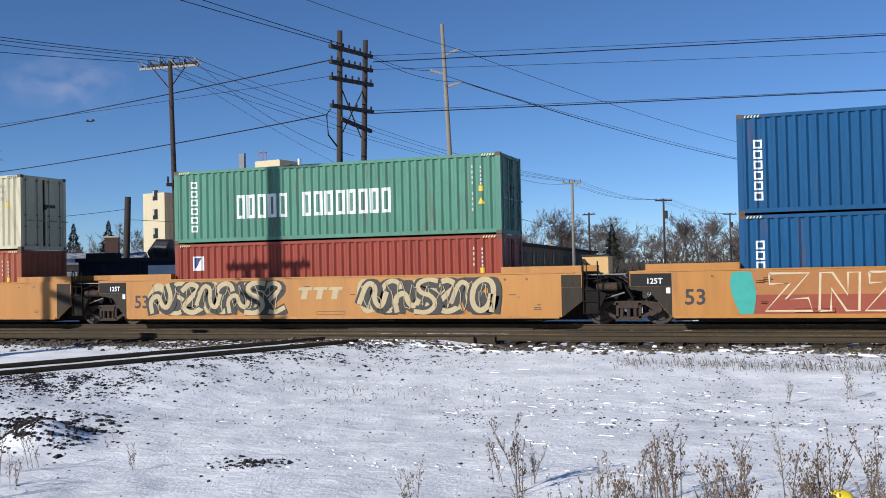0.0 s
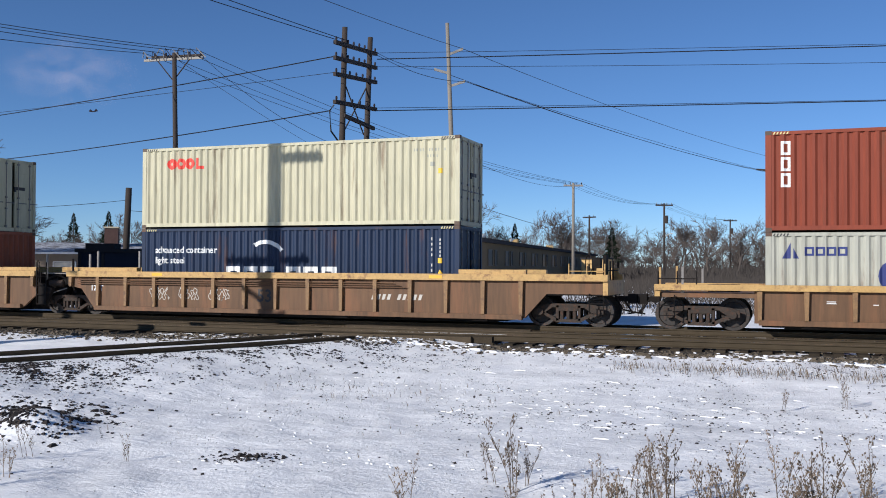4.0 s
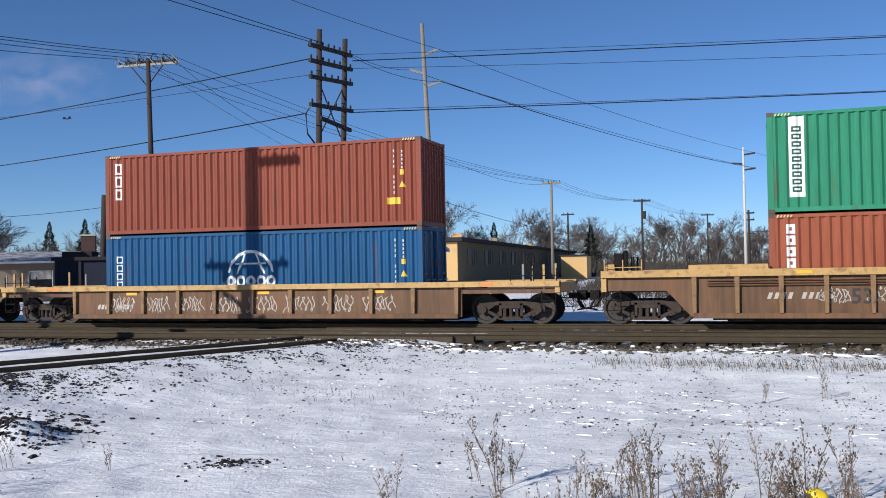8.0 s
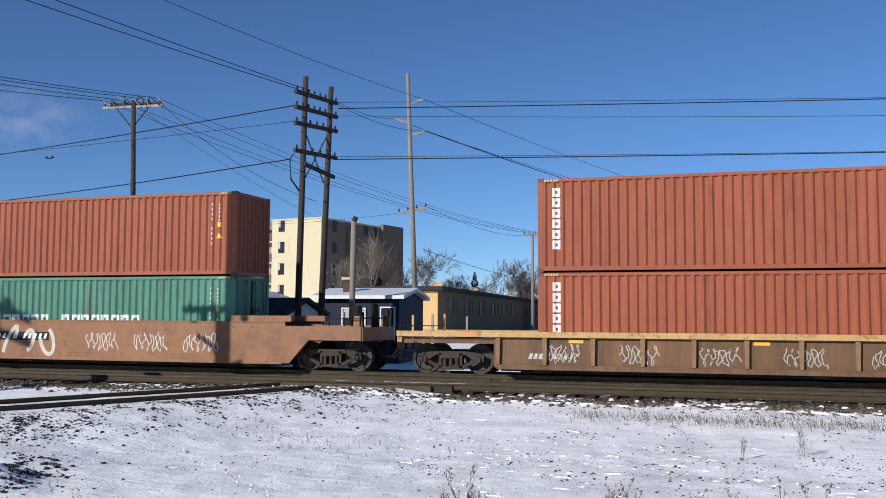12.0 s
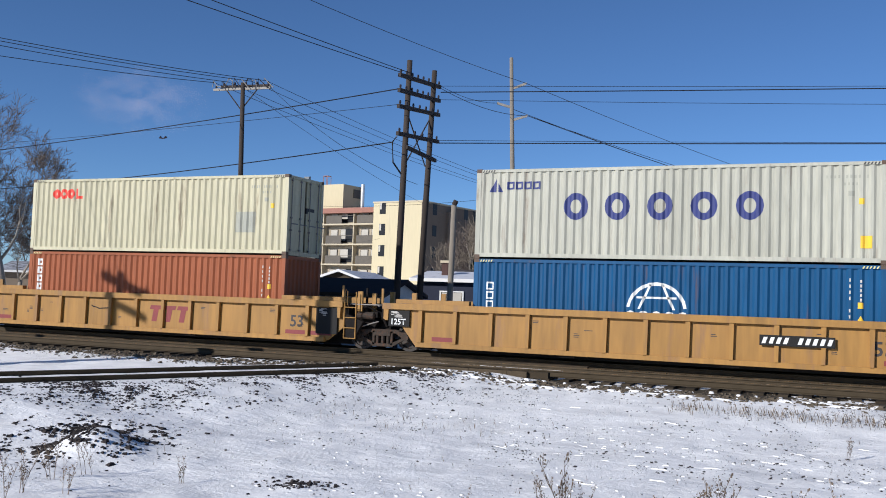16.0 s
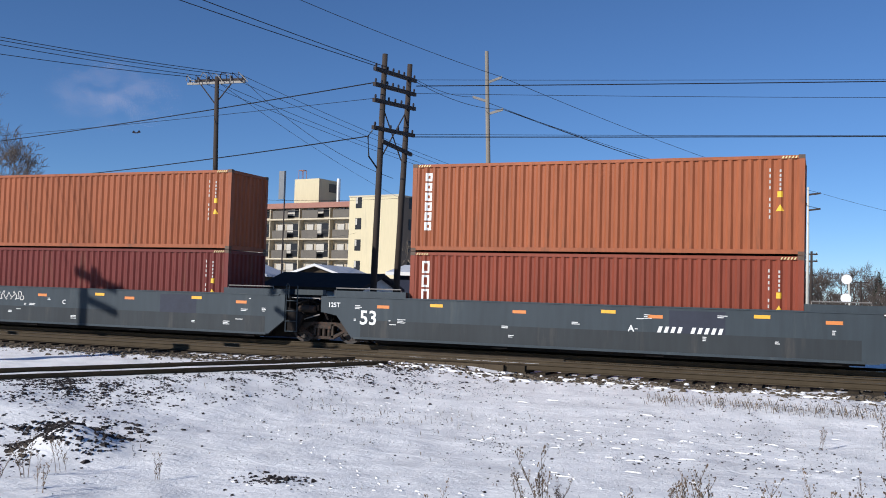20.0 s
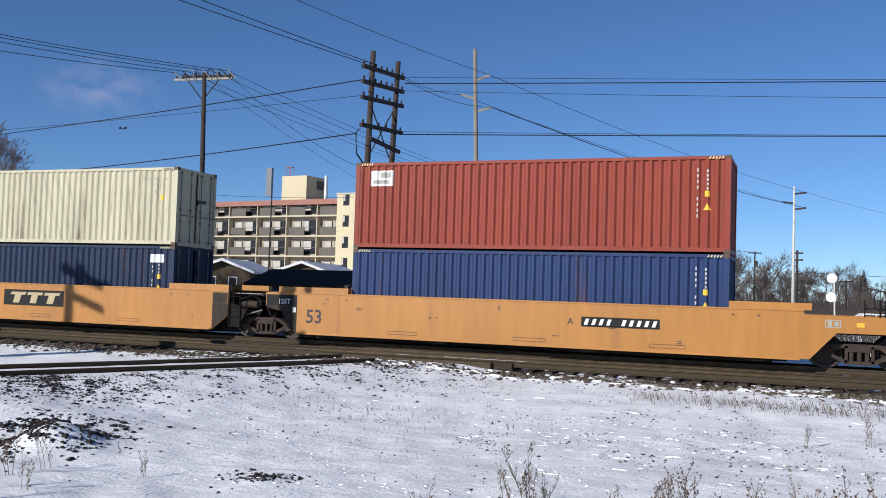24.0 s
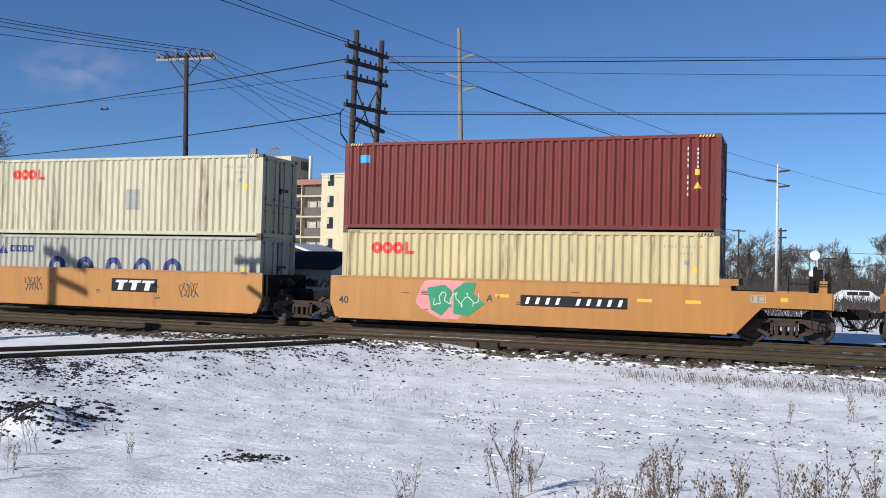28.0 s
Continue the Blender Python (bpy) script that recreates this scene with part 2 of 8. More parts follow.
def flat_ring(bm, cx, cz, w, h, t, n=0, gap=0.0):
    """A flat frame: rounded (n sides) or, with n=0, oblong."""
    if n:
        k = round(n * (1 - gap))
        a0 = math.tau * gap / 2
        pts = [(math.cos(a0 + i * math.tau / n), math.sin(a0 + i * math.tau / n)) for i in range(k + (0 if gap == 0 else 1))]
        o = [bm.verts.new((cx + w / 2 * c, 0, cz + h / 2 * s)) for c, s in pts]
        i_ = [bm.verts.new((cx + (w / 2 - t) * c, 0, cz + (h / 2 - t) * s)) for c, s in pts]
        m = len(pts)
        for i in range(m if gap == 0 else m - 1):
            j = (i + 1) % m
            bm.faces.new((o[i], o[j], i_[j], i_[i]))
    else:
        pts = ((-1, -1), (1, -1), (1, 1), (-1, 1))
        o = [bm.verts.new((cx + w / 2 * c, 0, cz + h / 2 * q)) for c, q in pts]
        i_ = [bm.verts.new((cx + (w / 2 - t) * c, 0, cz + (h / 2 - t) * q)) for c, q in pts]
        for k in range(4):
            bm.faces.new((o[k], o[(k + 1) % 4], i_[(k + 1) % 4], i_[k]))
    return bm


def flat_box(bm, x0, x1, z0, z1):
    bm.faces.new([bm.verts.new(p) for p in ((x0, 0, z0), (x1, 0, z0), (x1, 0, z1), (x0, 0, z1))])
    return bm


def flat_poly(bm, pts):
    bm.faces.new([bm.verts.new((x, 0, z)) for x, z in pts])
    return bm


def writing(text, size, x, z):
    """Real words as a flat shape, left end at x and foot at z."""
    cu = bpy.data.curves.new("writing", "FONT")
    cu.body, cu.size, cu.resolution_u, cu.offset = text, size, 2, 0.018 * size
    ob = bpy.data.objects.new("writing", cu)
    scene.collection.objects.link(ob)
    me = bpy.data.meshes.new_from_object(ob.evaluated_get(bpy.context.evaluated_depsgraph_get()))
    bm = bmesh.new()
    bm.from_mesh(me)
    for v in bm.verts:
        v.co = (x + v.co.x, 0, z + v.co.y)
    bpy.data.objects.remove(ob)
    bpy.data.curves.remove(cu)
    bpy.data.meshes.remove(me)
    return bm


def islands(bm):
    """Splits a flat shape into its separate pieces."""
    out, left = [], set(bm.faces)
    while left:
        todo, got = [left.pop()], []
        while todo:
            f = todo.pop()
            got.append(f)
            for e in f.edges:
                for g in e.link_faces:
                    if g in left:
                        left.remove(g)
                        todo.append(g)
        nb, vm = bmesh.new(), {}
        for f in got:
            for v in f.verts:
                if v not in vm:
                    vm[v] = nb.verts.new(v.co)
            nb.faces.new([vm[v] for v in f.verts])
        out.append(nb)
    bm.free()
    return out


CACHE = {}


def cached(key, make):
    if key not in CACHE:
        CACHE[key] = make()
    return CACHE[key]


def box_mesh(name, dims, mat):
    return cached((name, dims, mat.name), lambda: mesh_of(name, box(bmesh.new(), *dims), mat))


def hazard(l, h, mat):
    """Short slanted stripes on the top rail at both ends."""
    bm = bmesh.new()
    for sx in (-1, 1):
        for k in range(5):
            x = sx * (l - 0.24 - k * 0.09)
            flat_poly(bm, [(x - 0.035, h - 0.105), (x + 0.005, h - 0.105), (x + 0.04, h - 0.035), (x, h - 0.035)])
    for v in bm.verts:
        v.co.y = -HALF_W - 0.004
    return mesh_of("hazard_stripe", bm, mat)


def container(label, mat, length=12.192, height=2.896, doors=True, post=None, marks=()):
    """A corrugated steel container, its foot at the origin, long along x, doors or front wall at +x."""
    ob = thing("shipping_container", Matrix(), label, "container", "containers on the train")
    l, h, w = length / 2, height, HALF_W
    post = post or mat
    prof = ribs(-l + 0.16, l - 0.16)
    z0, z1 = 0.16, h - 0.10
    wall = cached(("side", length, h, mat.name), lambda: mesh_of("side_wall", folded(prof, z0, z1), mat))
    near = put("side_wall", wall, ob, pose(0, -w + 0.012, 0))
    put("side_wall", wall, ob, pose(0, w - 0.012, 0, 0, 0, 180))
    eprof = ribs(-w + 0.14, w - 0.14)
    front = cached(("front", h, mat.name), lambda: mesh_of("end_wall", folded(eprof, z0, z1), mat))
    put("end_wall", front, ob, pose(-l + 0.03, 0, 0, 0, 0, -90))
    if doors:
        def leaf():
            bm = box(bmesh.new(), 0, 0.05, -w + 0.12, -0.012, z0, z1)
            for k in range(5):
                zz = z0 + (z1 - z0) * (k + 0.5) / 5
                box(bm, 0.05, 0.068, -w + 0.2, -0.09, zz - 0.19, zz + 0.19)
            return mesh_of("door", bm, mat)

        def bar():
            bm = tube(bmesh.new(), [(0, 0, 0.12), (0, 0, h - 0.08)], 0.017, 6)
            for zz in (0.2, 0.9, 1.35, h - 0.2):
                box(bm, -0.03, 0.02, -0.05, 0.05, zz - 0.03, zz + 0.03)
            box(bm, 0.0, 0.03, -0.02, 0.42, 1.12, 1.16)
            return mesh_of("locking_bar", bm, M_BAR)
        lm = cached(("leaf", h, mat.name), leaf)
        bmh = cached(("bar", h), bar)
        for side in (0, 1):
            m = pose(l - 0.06, 0, 0) if side == 0 else pose(l - 0.06, w, 0)
            d = put("door", lm, ob, pose(l - 0.10, 0 if side == 0 else w + 0.012 - 0.0, 0))
            for yy in (-0.95, -0.35):
                put("locking_bar", bmh, d, pose(0.095, yy, 0))
        bm = box(bmesh.new(), l - 0.1, l - 0.045, w * 0.10, w * 0.55, h * 0.55, h * 0.62)
        part("marking", bm, M_LETTER_K, ob)
    else:
        put("end_wall", front, ob, pose(l - 0.03, 0, 0, 0, 0, 90))
    roof = box_mesh("roof", (-l + 0.05, l - 0.05, -w + 0.05, w - 0.05, h - 0.035, h - 0.01), mat)
    put("roof", roof, ob)
    put("floor", box_mesh("floor", (-l + 0.1, l - 0.1, -w + 0.06, w - 0.06, 0.05, 0.17), M_CASTING), ob)
    for sy in (-1, 1):
        put("top_rail", box_mesh("top_rail", (-l + 0.16, l - 0.16, -0.035, 0.035, h - 0.11, h - 0.03), mat), ob, pose(0, sy * (w - 0.035), 0))
        put("bottom_rail", box_mesh("bottom_rail", (-l + 0.16, l - 0.16, -0.03, 0.03, 0.045, 0.17), mat), ob, pose(0, sy * (w - 0.03), 0))
        for sx in (-1, 1):
            put("corner_post", box_mesh("corner_post", (-0.08, 0.08, -0.07, 0.07, 0.11, h - 0.11), post), ob, pose(sx * (l - 0.08), sy * (w - 0.07), 0))
            for zz in (0, h - 0.118):
                put("corner_casting", box_mesh("corner_casting", (-0.089, 0.089, -0.081, 0.081, 0, 0.118), M_CASTING), ob, pose(sx * (l - 0.087), sy * (w - 0.079), zz))
    for sx in (-1, 1):
        put("header", box_mesh("header", (-0.04, 0.04, -w + 0.15, w - 0.15, h - 0.13, h - 0.02), post), ob, pose(sx * (l - 0.045), 0, 0))
        put("sill", box_mesh("sill", (-0.04, 0.04, -w + 0.15, w - 0.15, 0.0, 0.15), post), ob, pose(sx * (l - 0.045), 0, 0))
    # standard small marks near the door end
    bm = bmesh.new()
    for k in range(9):
        if k not in (4,):
            flat_box(bm, l - 0.965, l - 0.925, h - 0.48 - k * 0.17, h - 0.385 - k * 0.17)
    for k in range(5):
        flat_box(bm, l - 0.685, l - 0.635, h - 0.50 - k * 0.13, h - 0.42 - k * 0.13)
    dark = mat in (C_BEIGE, C_CREAM, C_WHITE)
    if dark:
        # owner's code in two short rows
        bm.free()
        bm = bmesh.new()
        for k in range(11):
            if k not in (4, 9):
                flat_box(bm, l - 1.60 + k * 0.105, l - 1.55 + k * 0.105, h - 0.48, h - 0.39)
        for k in range(4):
            flat_box(bm, l - 1.13 + k * 0.105, l - 1.09 + k * 0.105, h - 0.68, h - 0.60)
        flat_box(bm, l - 1.02, l - 0.86, h - 0.98, h - 0.84)
    tagged(put("number_mark", mesh_of("number_mark", laid_on(bm, prof), M_PATCH if dark else M_FADED), near), kind="stuff")
    hm = cached(("hazard_mesh", l, h, dark), lambda: hazard(l, h, M_LETTER_K if dark else M_LETTER_P))
    tagged(put("hazard_stripe", hm, ob), kind="stuff")
    bm = bmesh.new()
    if not dark:
        flat_poly(bm, [(l - 0.78, h - 1.62), (l - 0.55, h - 1.62), (l - 0.665, h - 1.42)])
    flat_box(bm, l - 0.74, l - 0.60, h - 1.22, h - 1.05)
    for piece in islands(bm):
        put("warning_mark", mesh_of("warning_mark", laid_on(piece, prof), M_LETTER_Y), near)
    for layer, (nm, shape, mm) in enumerate(marks):
        flat = shape(l, h)
        for piece in [flat] if len(flat.verts) > 700 else islands(flat):
            put(nm, mesh_of(nm, laid_on(piece, prof, 0.004 + 0.002 * layer), mm), near)
    return ob


M_BAR = material("galvanised_bar", (0.20, 0.19, 0.18), 0.5, 0.5, vary=0.2, bump=0.05, dirt=RUST, dirt_amount=0.4)


# brand words stand as plain frames of the letters' size
def frames(n, x, z, w, h, t, gap, down=False, skip=(), r=0):
    def shape(l, hh):
        bm = bmesh.new()
        for i in range(n):
            if i in skip:
                continue
            cx = -l + x + (0 if down else i * (w + gap)) + w / 2
            cz = hh - z - (i * (h + gap) if down else 0) - h / 2
            flat_ring(bm, cx, cz, w, h, t, r)
        return bm
    return shape


def words(text, size, x, z):
    return lambda l, h: writing(text, size, -l + x, h - z)


def bars(rows):
    """Oblongs, each x from the left end, z down from the top, width, height."""
    def shape(l, h):
        bm = bmesh.new()
        for x, z, w, t in rows:
            flat_box(bm, -l + x, -l + x + w, h - z - t, h - z)
        return bm
    return shape


def polys(ps):
    def shape(l, h):
        bm = bmesh.new()
        for p in ps:
            flat_poly(bm, [(-l + x, h - z) for x, z in p])
        return bm
    return shape


def arc_poly(cx, cz, r0, r1, a0, a1, n=10):
    o = [(cx + r1 * math.cos(radians(a0 + (a1 - a0) * i / n)), cz - r1 * math.sin(radians(a0 + (a1 - a0) * i / n))) for i in range(n + 1)]
    i_ = [(cx + r0 * math.cos(radians(a0 + (a1 - a0) * i / n)), cz - r0 * math.sin(radians(a0 + (a1 - a0) * i / n))) for i in range(n + 1)]
    return [[o[k], o[k + 1], i_[k + 1], i_[k]] for k in range(n)]


FOUR_RED = [("logo", frames(3, 1.05, 0.40, 0.39, 0.40, 0.135, -0.01, r=14), M_LETTER_R), ("logo", bars([(2.24, 0.40, 0.13, 0.40), (2.37, 0.69, 0.20, 0.11)]), M_LETTER_R)]
TALL_SIX = [("logo", frames(6, 0.46, 0.30, 0.24, 0.27, 0.085, 0.055, True), M_LETTER_W)]
TALL_THREE = [("logo", frames(3, 0.42, 0.30, 0.26, 0.40, 0.075, 0.06, True), M_LETTER_W)]
FIVE_BLUE = [("logo", frames(5, 2.95, 0.80, 0.78, 0.86, 0.21, 0.52, r=16), M_LETTER_B),
             ("emblem", polys([[(0.45, 0.75), (0.68, 0.30), (0.68, 0.75)], [(0.75, 0.75), (0.75, 0.45), (0.9, 0.75)]]), M_LETTER_B),
             ("company_mark", frames(4, 1.05, 0.42, 0.25, 0.25, 0.06, 0.04), M_LETTER_B)]
DOME = [("logo", lambda l, h: dome(bmesh.new(), -l + 5.9, h - 1.55), M_LETTER_W), ("logo", frames(5, 4.95, 1.5, 0.36, 0.40, 0.10, 0.03, r=12), M_LETTER_W),
        ("logo", frames(8, 5.1, 1.98, 0.18, 0.27, 0.055, 0.035), M_LETTER_W), ("company_mark", frames(6, 0.45, 0.75, 0.24, 0.25, 0.05, 0.05, True), M_LETTER_W)]
PENNANT = [("name_panel", bars([(0.60, 0.16, 0.52, 2.45)]), M_LETTER_W), ("logo", lambda l, h: pennant(l, h), M_LETTER_R),
           ("label_plate", bars([(10.95, 1.55, 0.42, 0.30)]), M_LETTER_W)]


def pennant(l, h):
    bm = laid = bmesh.new()
    flat_ring(bm, -l + 0.87, h - 0.5, 0.34, 0.34, 0.09)
    flat_box(bm, -l + 0.70, -l + 0.79, h - 0.85, h - 0.67)
    flat_poly(bm, [(-l + 0.80, h - 1.6), (-l + 0.89, h - 1.6), (-l + 0.98, h - 1.0), (-l + 0.89, h - 1.0)])
    flat_box(bm, -l + 0.70, -l + 0.79, h - 2.45, h - 1.9)
    flat_box(bm, -l + 0.79, -l + 1.02, h - 2.45, h - 2.36)
    return laid


def dome(bm, cx, cz):
    for r0, r1 in ((0.82, 0.92),):
        for q in arc_poly(cx, -cz, r0, r1, 10, 170, 12):
            flat_poly(bm, [(x, -z) for x, z in q])
    for dx in (-0.35, 0.35):
        flat_poly(bm, [(cx + dx * 1.5 - 0.04, cz + 0.1), (cx + dx * 1.5 + 0.04, cz + 0.1), (cx + dx * 0.5 + 0.04, cz + 0.85), (cx + dx * 0.5 - 0.04, cz + 0.85)])
    flat_box(bm, cx - 0.6, cx + 0.6, cz + 0.42, cz + 0.48)
    return bm


SWOOSH = arc_poly(5.1, 1.35, 0.78, 0.92, 40, 120, 8)


# ---- rail cars ----
WHEEL_R, AXLE_GAP, CAR_W, RECESS = 0.47, 0.89, 1.50, 0.115
WHEELSETS, MOVING = [], []


def wheelset_mesh():
    bm = bmesh.new()
    for s in (-1, 1):
        y = s * 0.72
        prof = [(0.09, 0.05), (0.15, 0.05), (0.17, 0.0), (0.36, 0.0), (0.38, 0.06), (WHEEL_R, 0.06), (WHEEL_R, -0.06), (WHEEL_R + 0.025, -0.07), (WHEEL_R + 0.02, -0.095), (0.09, -0.095)]
        n = 22
        vs = [[bm.verts.new((r * math.cos(k * math.tau / n), y + s * d, r * math.sin(k * math.tau / n))) for r, d in prof] for k in range(n)]
        for k in range(n):
            for i in range(len(prof) - 1):
                bm.faces.new((vs[k][i], vs[(k + 1) % n][i], vs[(k + 1) % n][i + 1], vs[k][i + 1]))
        # cast lugs on the plate
        for a in range(3):
            c, q = math.cos(a * math.tau / 3), math.sin(a * math.tau / 3)
            tube(bm, [(0.27 * c, y + s * 0.0, 0.27 * q), (0.27 * c, y + s * 0.03, 0.27 * q)], 0.035, 6)
    tube(bm, [(0, -0.98, 0), (0, 0.98, 0)], 0.075, 10)
    return mesh_of("wheelset", bm, K_WHEEL)


def truck_mesh():
    bm = bmesh.new()
    for s in (-1, 1):
        y0, y1 = s * 0.93, s * 1.05
        a = AXLE_GAP
        # cast side frame: arched top, sloped struts, bottom tie, spring window
        slab(bm, [(-a - 0.20, 0.40), (-a - 0.20, 0.60), (-a + 0.05, 0.68), (-0.45, 0.72), (0.45, 0.72), (a - 0.05, 0.68), (a + 0.20, 0.60), (a + 0.20, 0.40),
                  (a - 0.15, 0.44), (0.50, 0.60), (-0.50, 0.60), (-a + 0.15, 0.44)], y0, y1)
        for d in (-1, 1):
            slab(bm, [(d * (a - 0.15), 0.45), (d * (a + 0.02), 0.45), (d * 0.40, 0.16), (d * 0.30, 0.24)], y0, y1)
            slab(bm, [(d * 0.30, 0.20), (d * 0.38, 0.20), (d * 0.38, 0.66), (d * 0.30, 0.66)], y0, y1)
            tube(bm, [(d * a, s * 0.90, WHEEL_R), (d * a, s * 1.12, WHEEL_R)], 0.115, 10)
        slab(bm, [(-0.40, 0.14), (0.40, 0.14), (0.36, 0.24), (-0.36, 0.24)], y0, y1)
        for k in (-0.2, 0, 0.2):
            tube(bm, [(k, s * 1.0, 0.24), (k, s * 1.0, 0.50)], 0.065, 7)
        box(bm, -0.30, 0.30, s * 0.90, s * 1.08, 0.50, 0.62)
    box(bm, -0.22, 0.22, -0.95, 0.95, 0.48, 0.70)
    box(bm, -0.62, -0.56, -0.75, 0.75, 0.40, 0.46)
    box(bm, 0.56, 0.62, -0.75, 0.75, 0.40, 0.46)
    return mesh_of("truck_frame", bm, K_TRUCK)


def truck(parent, x):
    tr = put("truck_frame", cached("truck", truck_mesh), parent, pose(x, 0, 0), "grimy cast steel truck frame with coil springs")
    for d in (-1, 1):
        ws = put("wheelset", cached("wheelset", wheelset_mesh), tr)
        ws.matrix_parent_inverse = pose(d * AXLE_GAP, 0, WHEEL_R)
        WHEELSETS.append(ws)
    return tr


def coupler(parent, x, d):
    bm = box(bmesh.new(), min(0, d * 0.75), max(0, d * 0.75), -0.08, 0.08, 0.78, 0.95)
    slab(bm, [(d * 0.70, 0.72), (d * 0.98, 0.72), (d * 0.98, 1.02), (d * 0.70, 1.02)], -0.17, 0.17)
    tube(bm, [(d * 0.3, -0.35, 0.85), (d * 0.55, -0.37, 0.48), (d * 0.95, -0.3, 0.42)], 0.03, 6)
    part("coupler", bm, K_DARK, parent, m=pose(x, 0, 0))


def decal(parent, name, bm, mat, y=-CAR_W):
    """A flat mark, a few millimetres proud of the near side sheet."""
    for v in bm.verts:
        v.co.y = y - 0.004
    return part(name, bm, mat, parent)


def scribble(cx, cz, w, h, seed, turns=9, t=0.018, grow=0.95):
    """A meaningless looping spray line."""
    turns = int(turns * 1.7)
    rnd = random.Random(seed)
    bm = bmesh.new()
    pts = []
    for i in range(turns * 6 + 1):
        a = i / 6
        pts.append((cx - w / 2 + w * i / (turns * 6) + 0.06 * math.sin(a * 5.1 + seed), cz + h / 2 * math.sin(a * 2.3 + rnd.random() * 0.5 + seed) * (0.5 + 0.5 * rnd.random())))
    ribbon(bm, pts, t * grow)
    return bm


def ribbon(bm, pts, t):
    prev = None
    for i, (x, z) in enumerate(pts):
        a, b = pts[max(i - 1, 0)], pts[min(i + 1, len(pts) - 1)]
        dx, dz = b[0] - a[0], b[1] - a[1]
        n = math.hypot(dx, dz) or 1
        v = (bm.verts.new((x - dz / n * t, 0, z + dx / n * t)), bm.verts.new((x + dz / n * t, 0, z - dx / n * t)))
        if prev:
            bm.faces.new((prev[0], prev[1], v[1], v[0]))
        prev = v


def blob(bm, cx, cz, w, h, seed, wob=0.25, n=22, lean=0.0):
    rnd = random.Random(seed)
    f = [rnd.uniform(-wob, wob) for _ in range(4)]
    p = [rnd.uniform(0, 6.28) for _ in range(4)]
    pts = []
    for i in range(n):
        a = i * math.tau / n
        r = 1 + sum(f[k] * math.sin((k + 2) * a + p[k]) / (k + 1) for k in range(4))
        dx, dz = w / 2 * r * math.cos(a), h / 2 * r * math.sin(a)
        pts.append((cx + dx + lean * dz, cz + dz))
    return flat_poly(bm, pts)


def clip_z(bm, z0, z1):
    for v in bm.verts:
        v.co.z = min(max(v.co.z, z0), z1)
    return bm


def ladder(parent, x, mat):
    bm = bmesh.new()
    for dx in (-0.22, 0.22):
        tube(bm, [(dx, 0, 0.35), (dx, 0, 1.95)], 0.022, 6)
    for zz in (0.37, 0.72, 1.07, 1.42):
        tube(bm, [(-0.22, 0, zz), (0.22, 0, zz)], 0.018, 6)
    tube(bm, [(-0.22, 0, 1.95), (-0.18, 0, 2.02), (-0.12, 0, 1.95), (-0.12, 0, 1.5)], 0.018, 6)
    part("ladder", bm, mat, parent, m=pose(x, -CAR_W + 0.05, 0))


def handrail(parent, x0, x1, mat, z=1.25, y=-CAR_W + 0.08, n=3, h=0.5):
    bm = bmesh.new()
    for k in range(n):
        x = x0 + (x1 - x0) * k / max(n - 1, 1)
        tube(bm, [(x, y, z), (x, y, z + h)], 0.02, 6)
    tube(bm, [(x0, y, z + h * 0.55), (x1, y, z + h * 0.55)], 0.016, 6)
    part("handrail", bm, mat, parent)


def brake_wheel(parent, x, y, z, mat):
    bm = bmesh.new()
    n = 16
    tube(bm, [(0, 0.28 * math.cos(k * math.tau / n), 0.28 * math.sin(k * math.tau / n)) for k in range(n + 1)], 0.018, 5)
    for a in range(4):
        c, q = math.cos(a * math.tau / 4), math.sin(a * math.tau / 4)
        tube(bm, [(0, 0, 0), (0, 0.28 * c, 0.28 * q)], 0.012, 5)
    tube(bm, [(0, 0, 0), (0, 0, -0.7)], 0.03, 6)
    part("brake_wheel", bm, mat, parent, m=pose(x, y, z, 0, 0, 35))


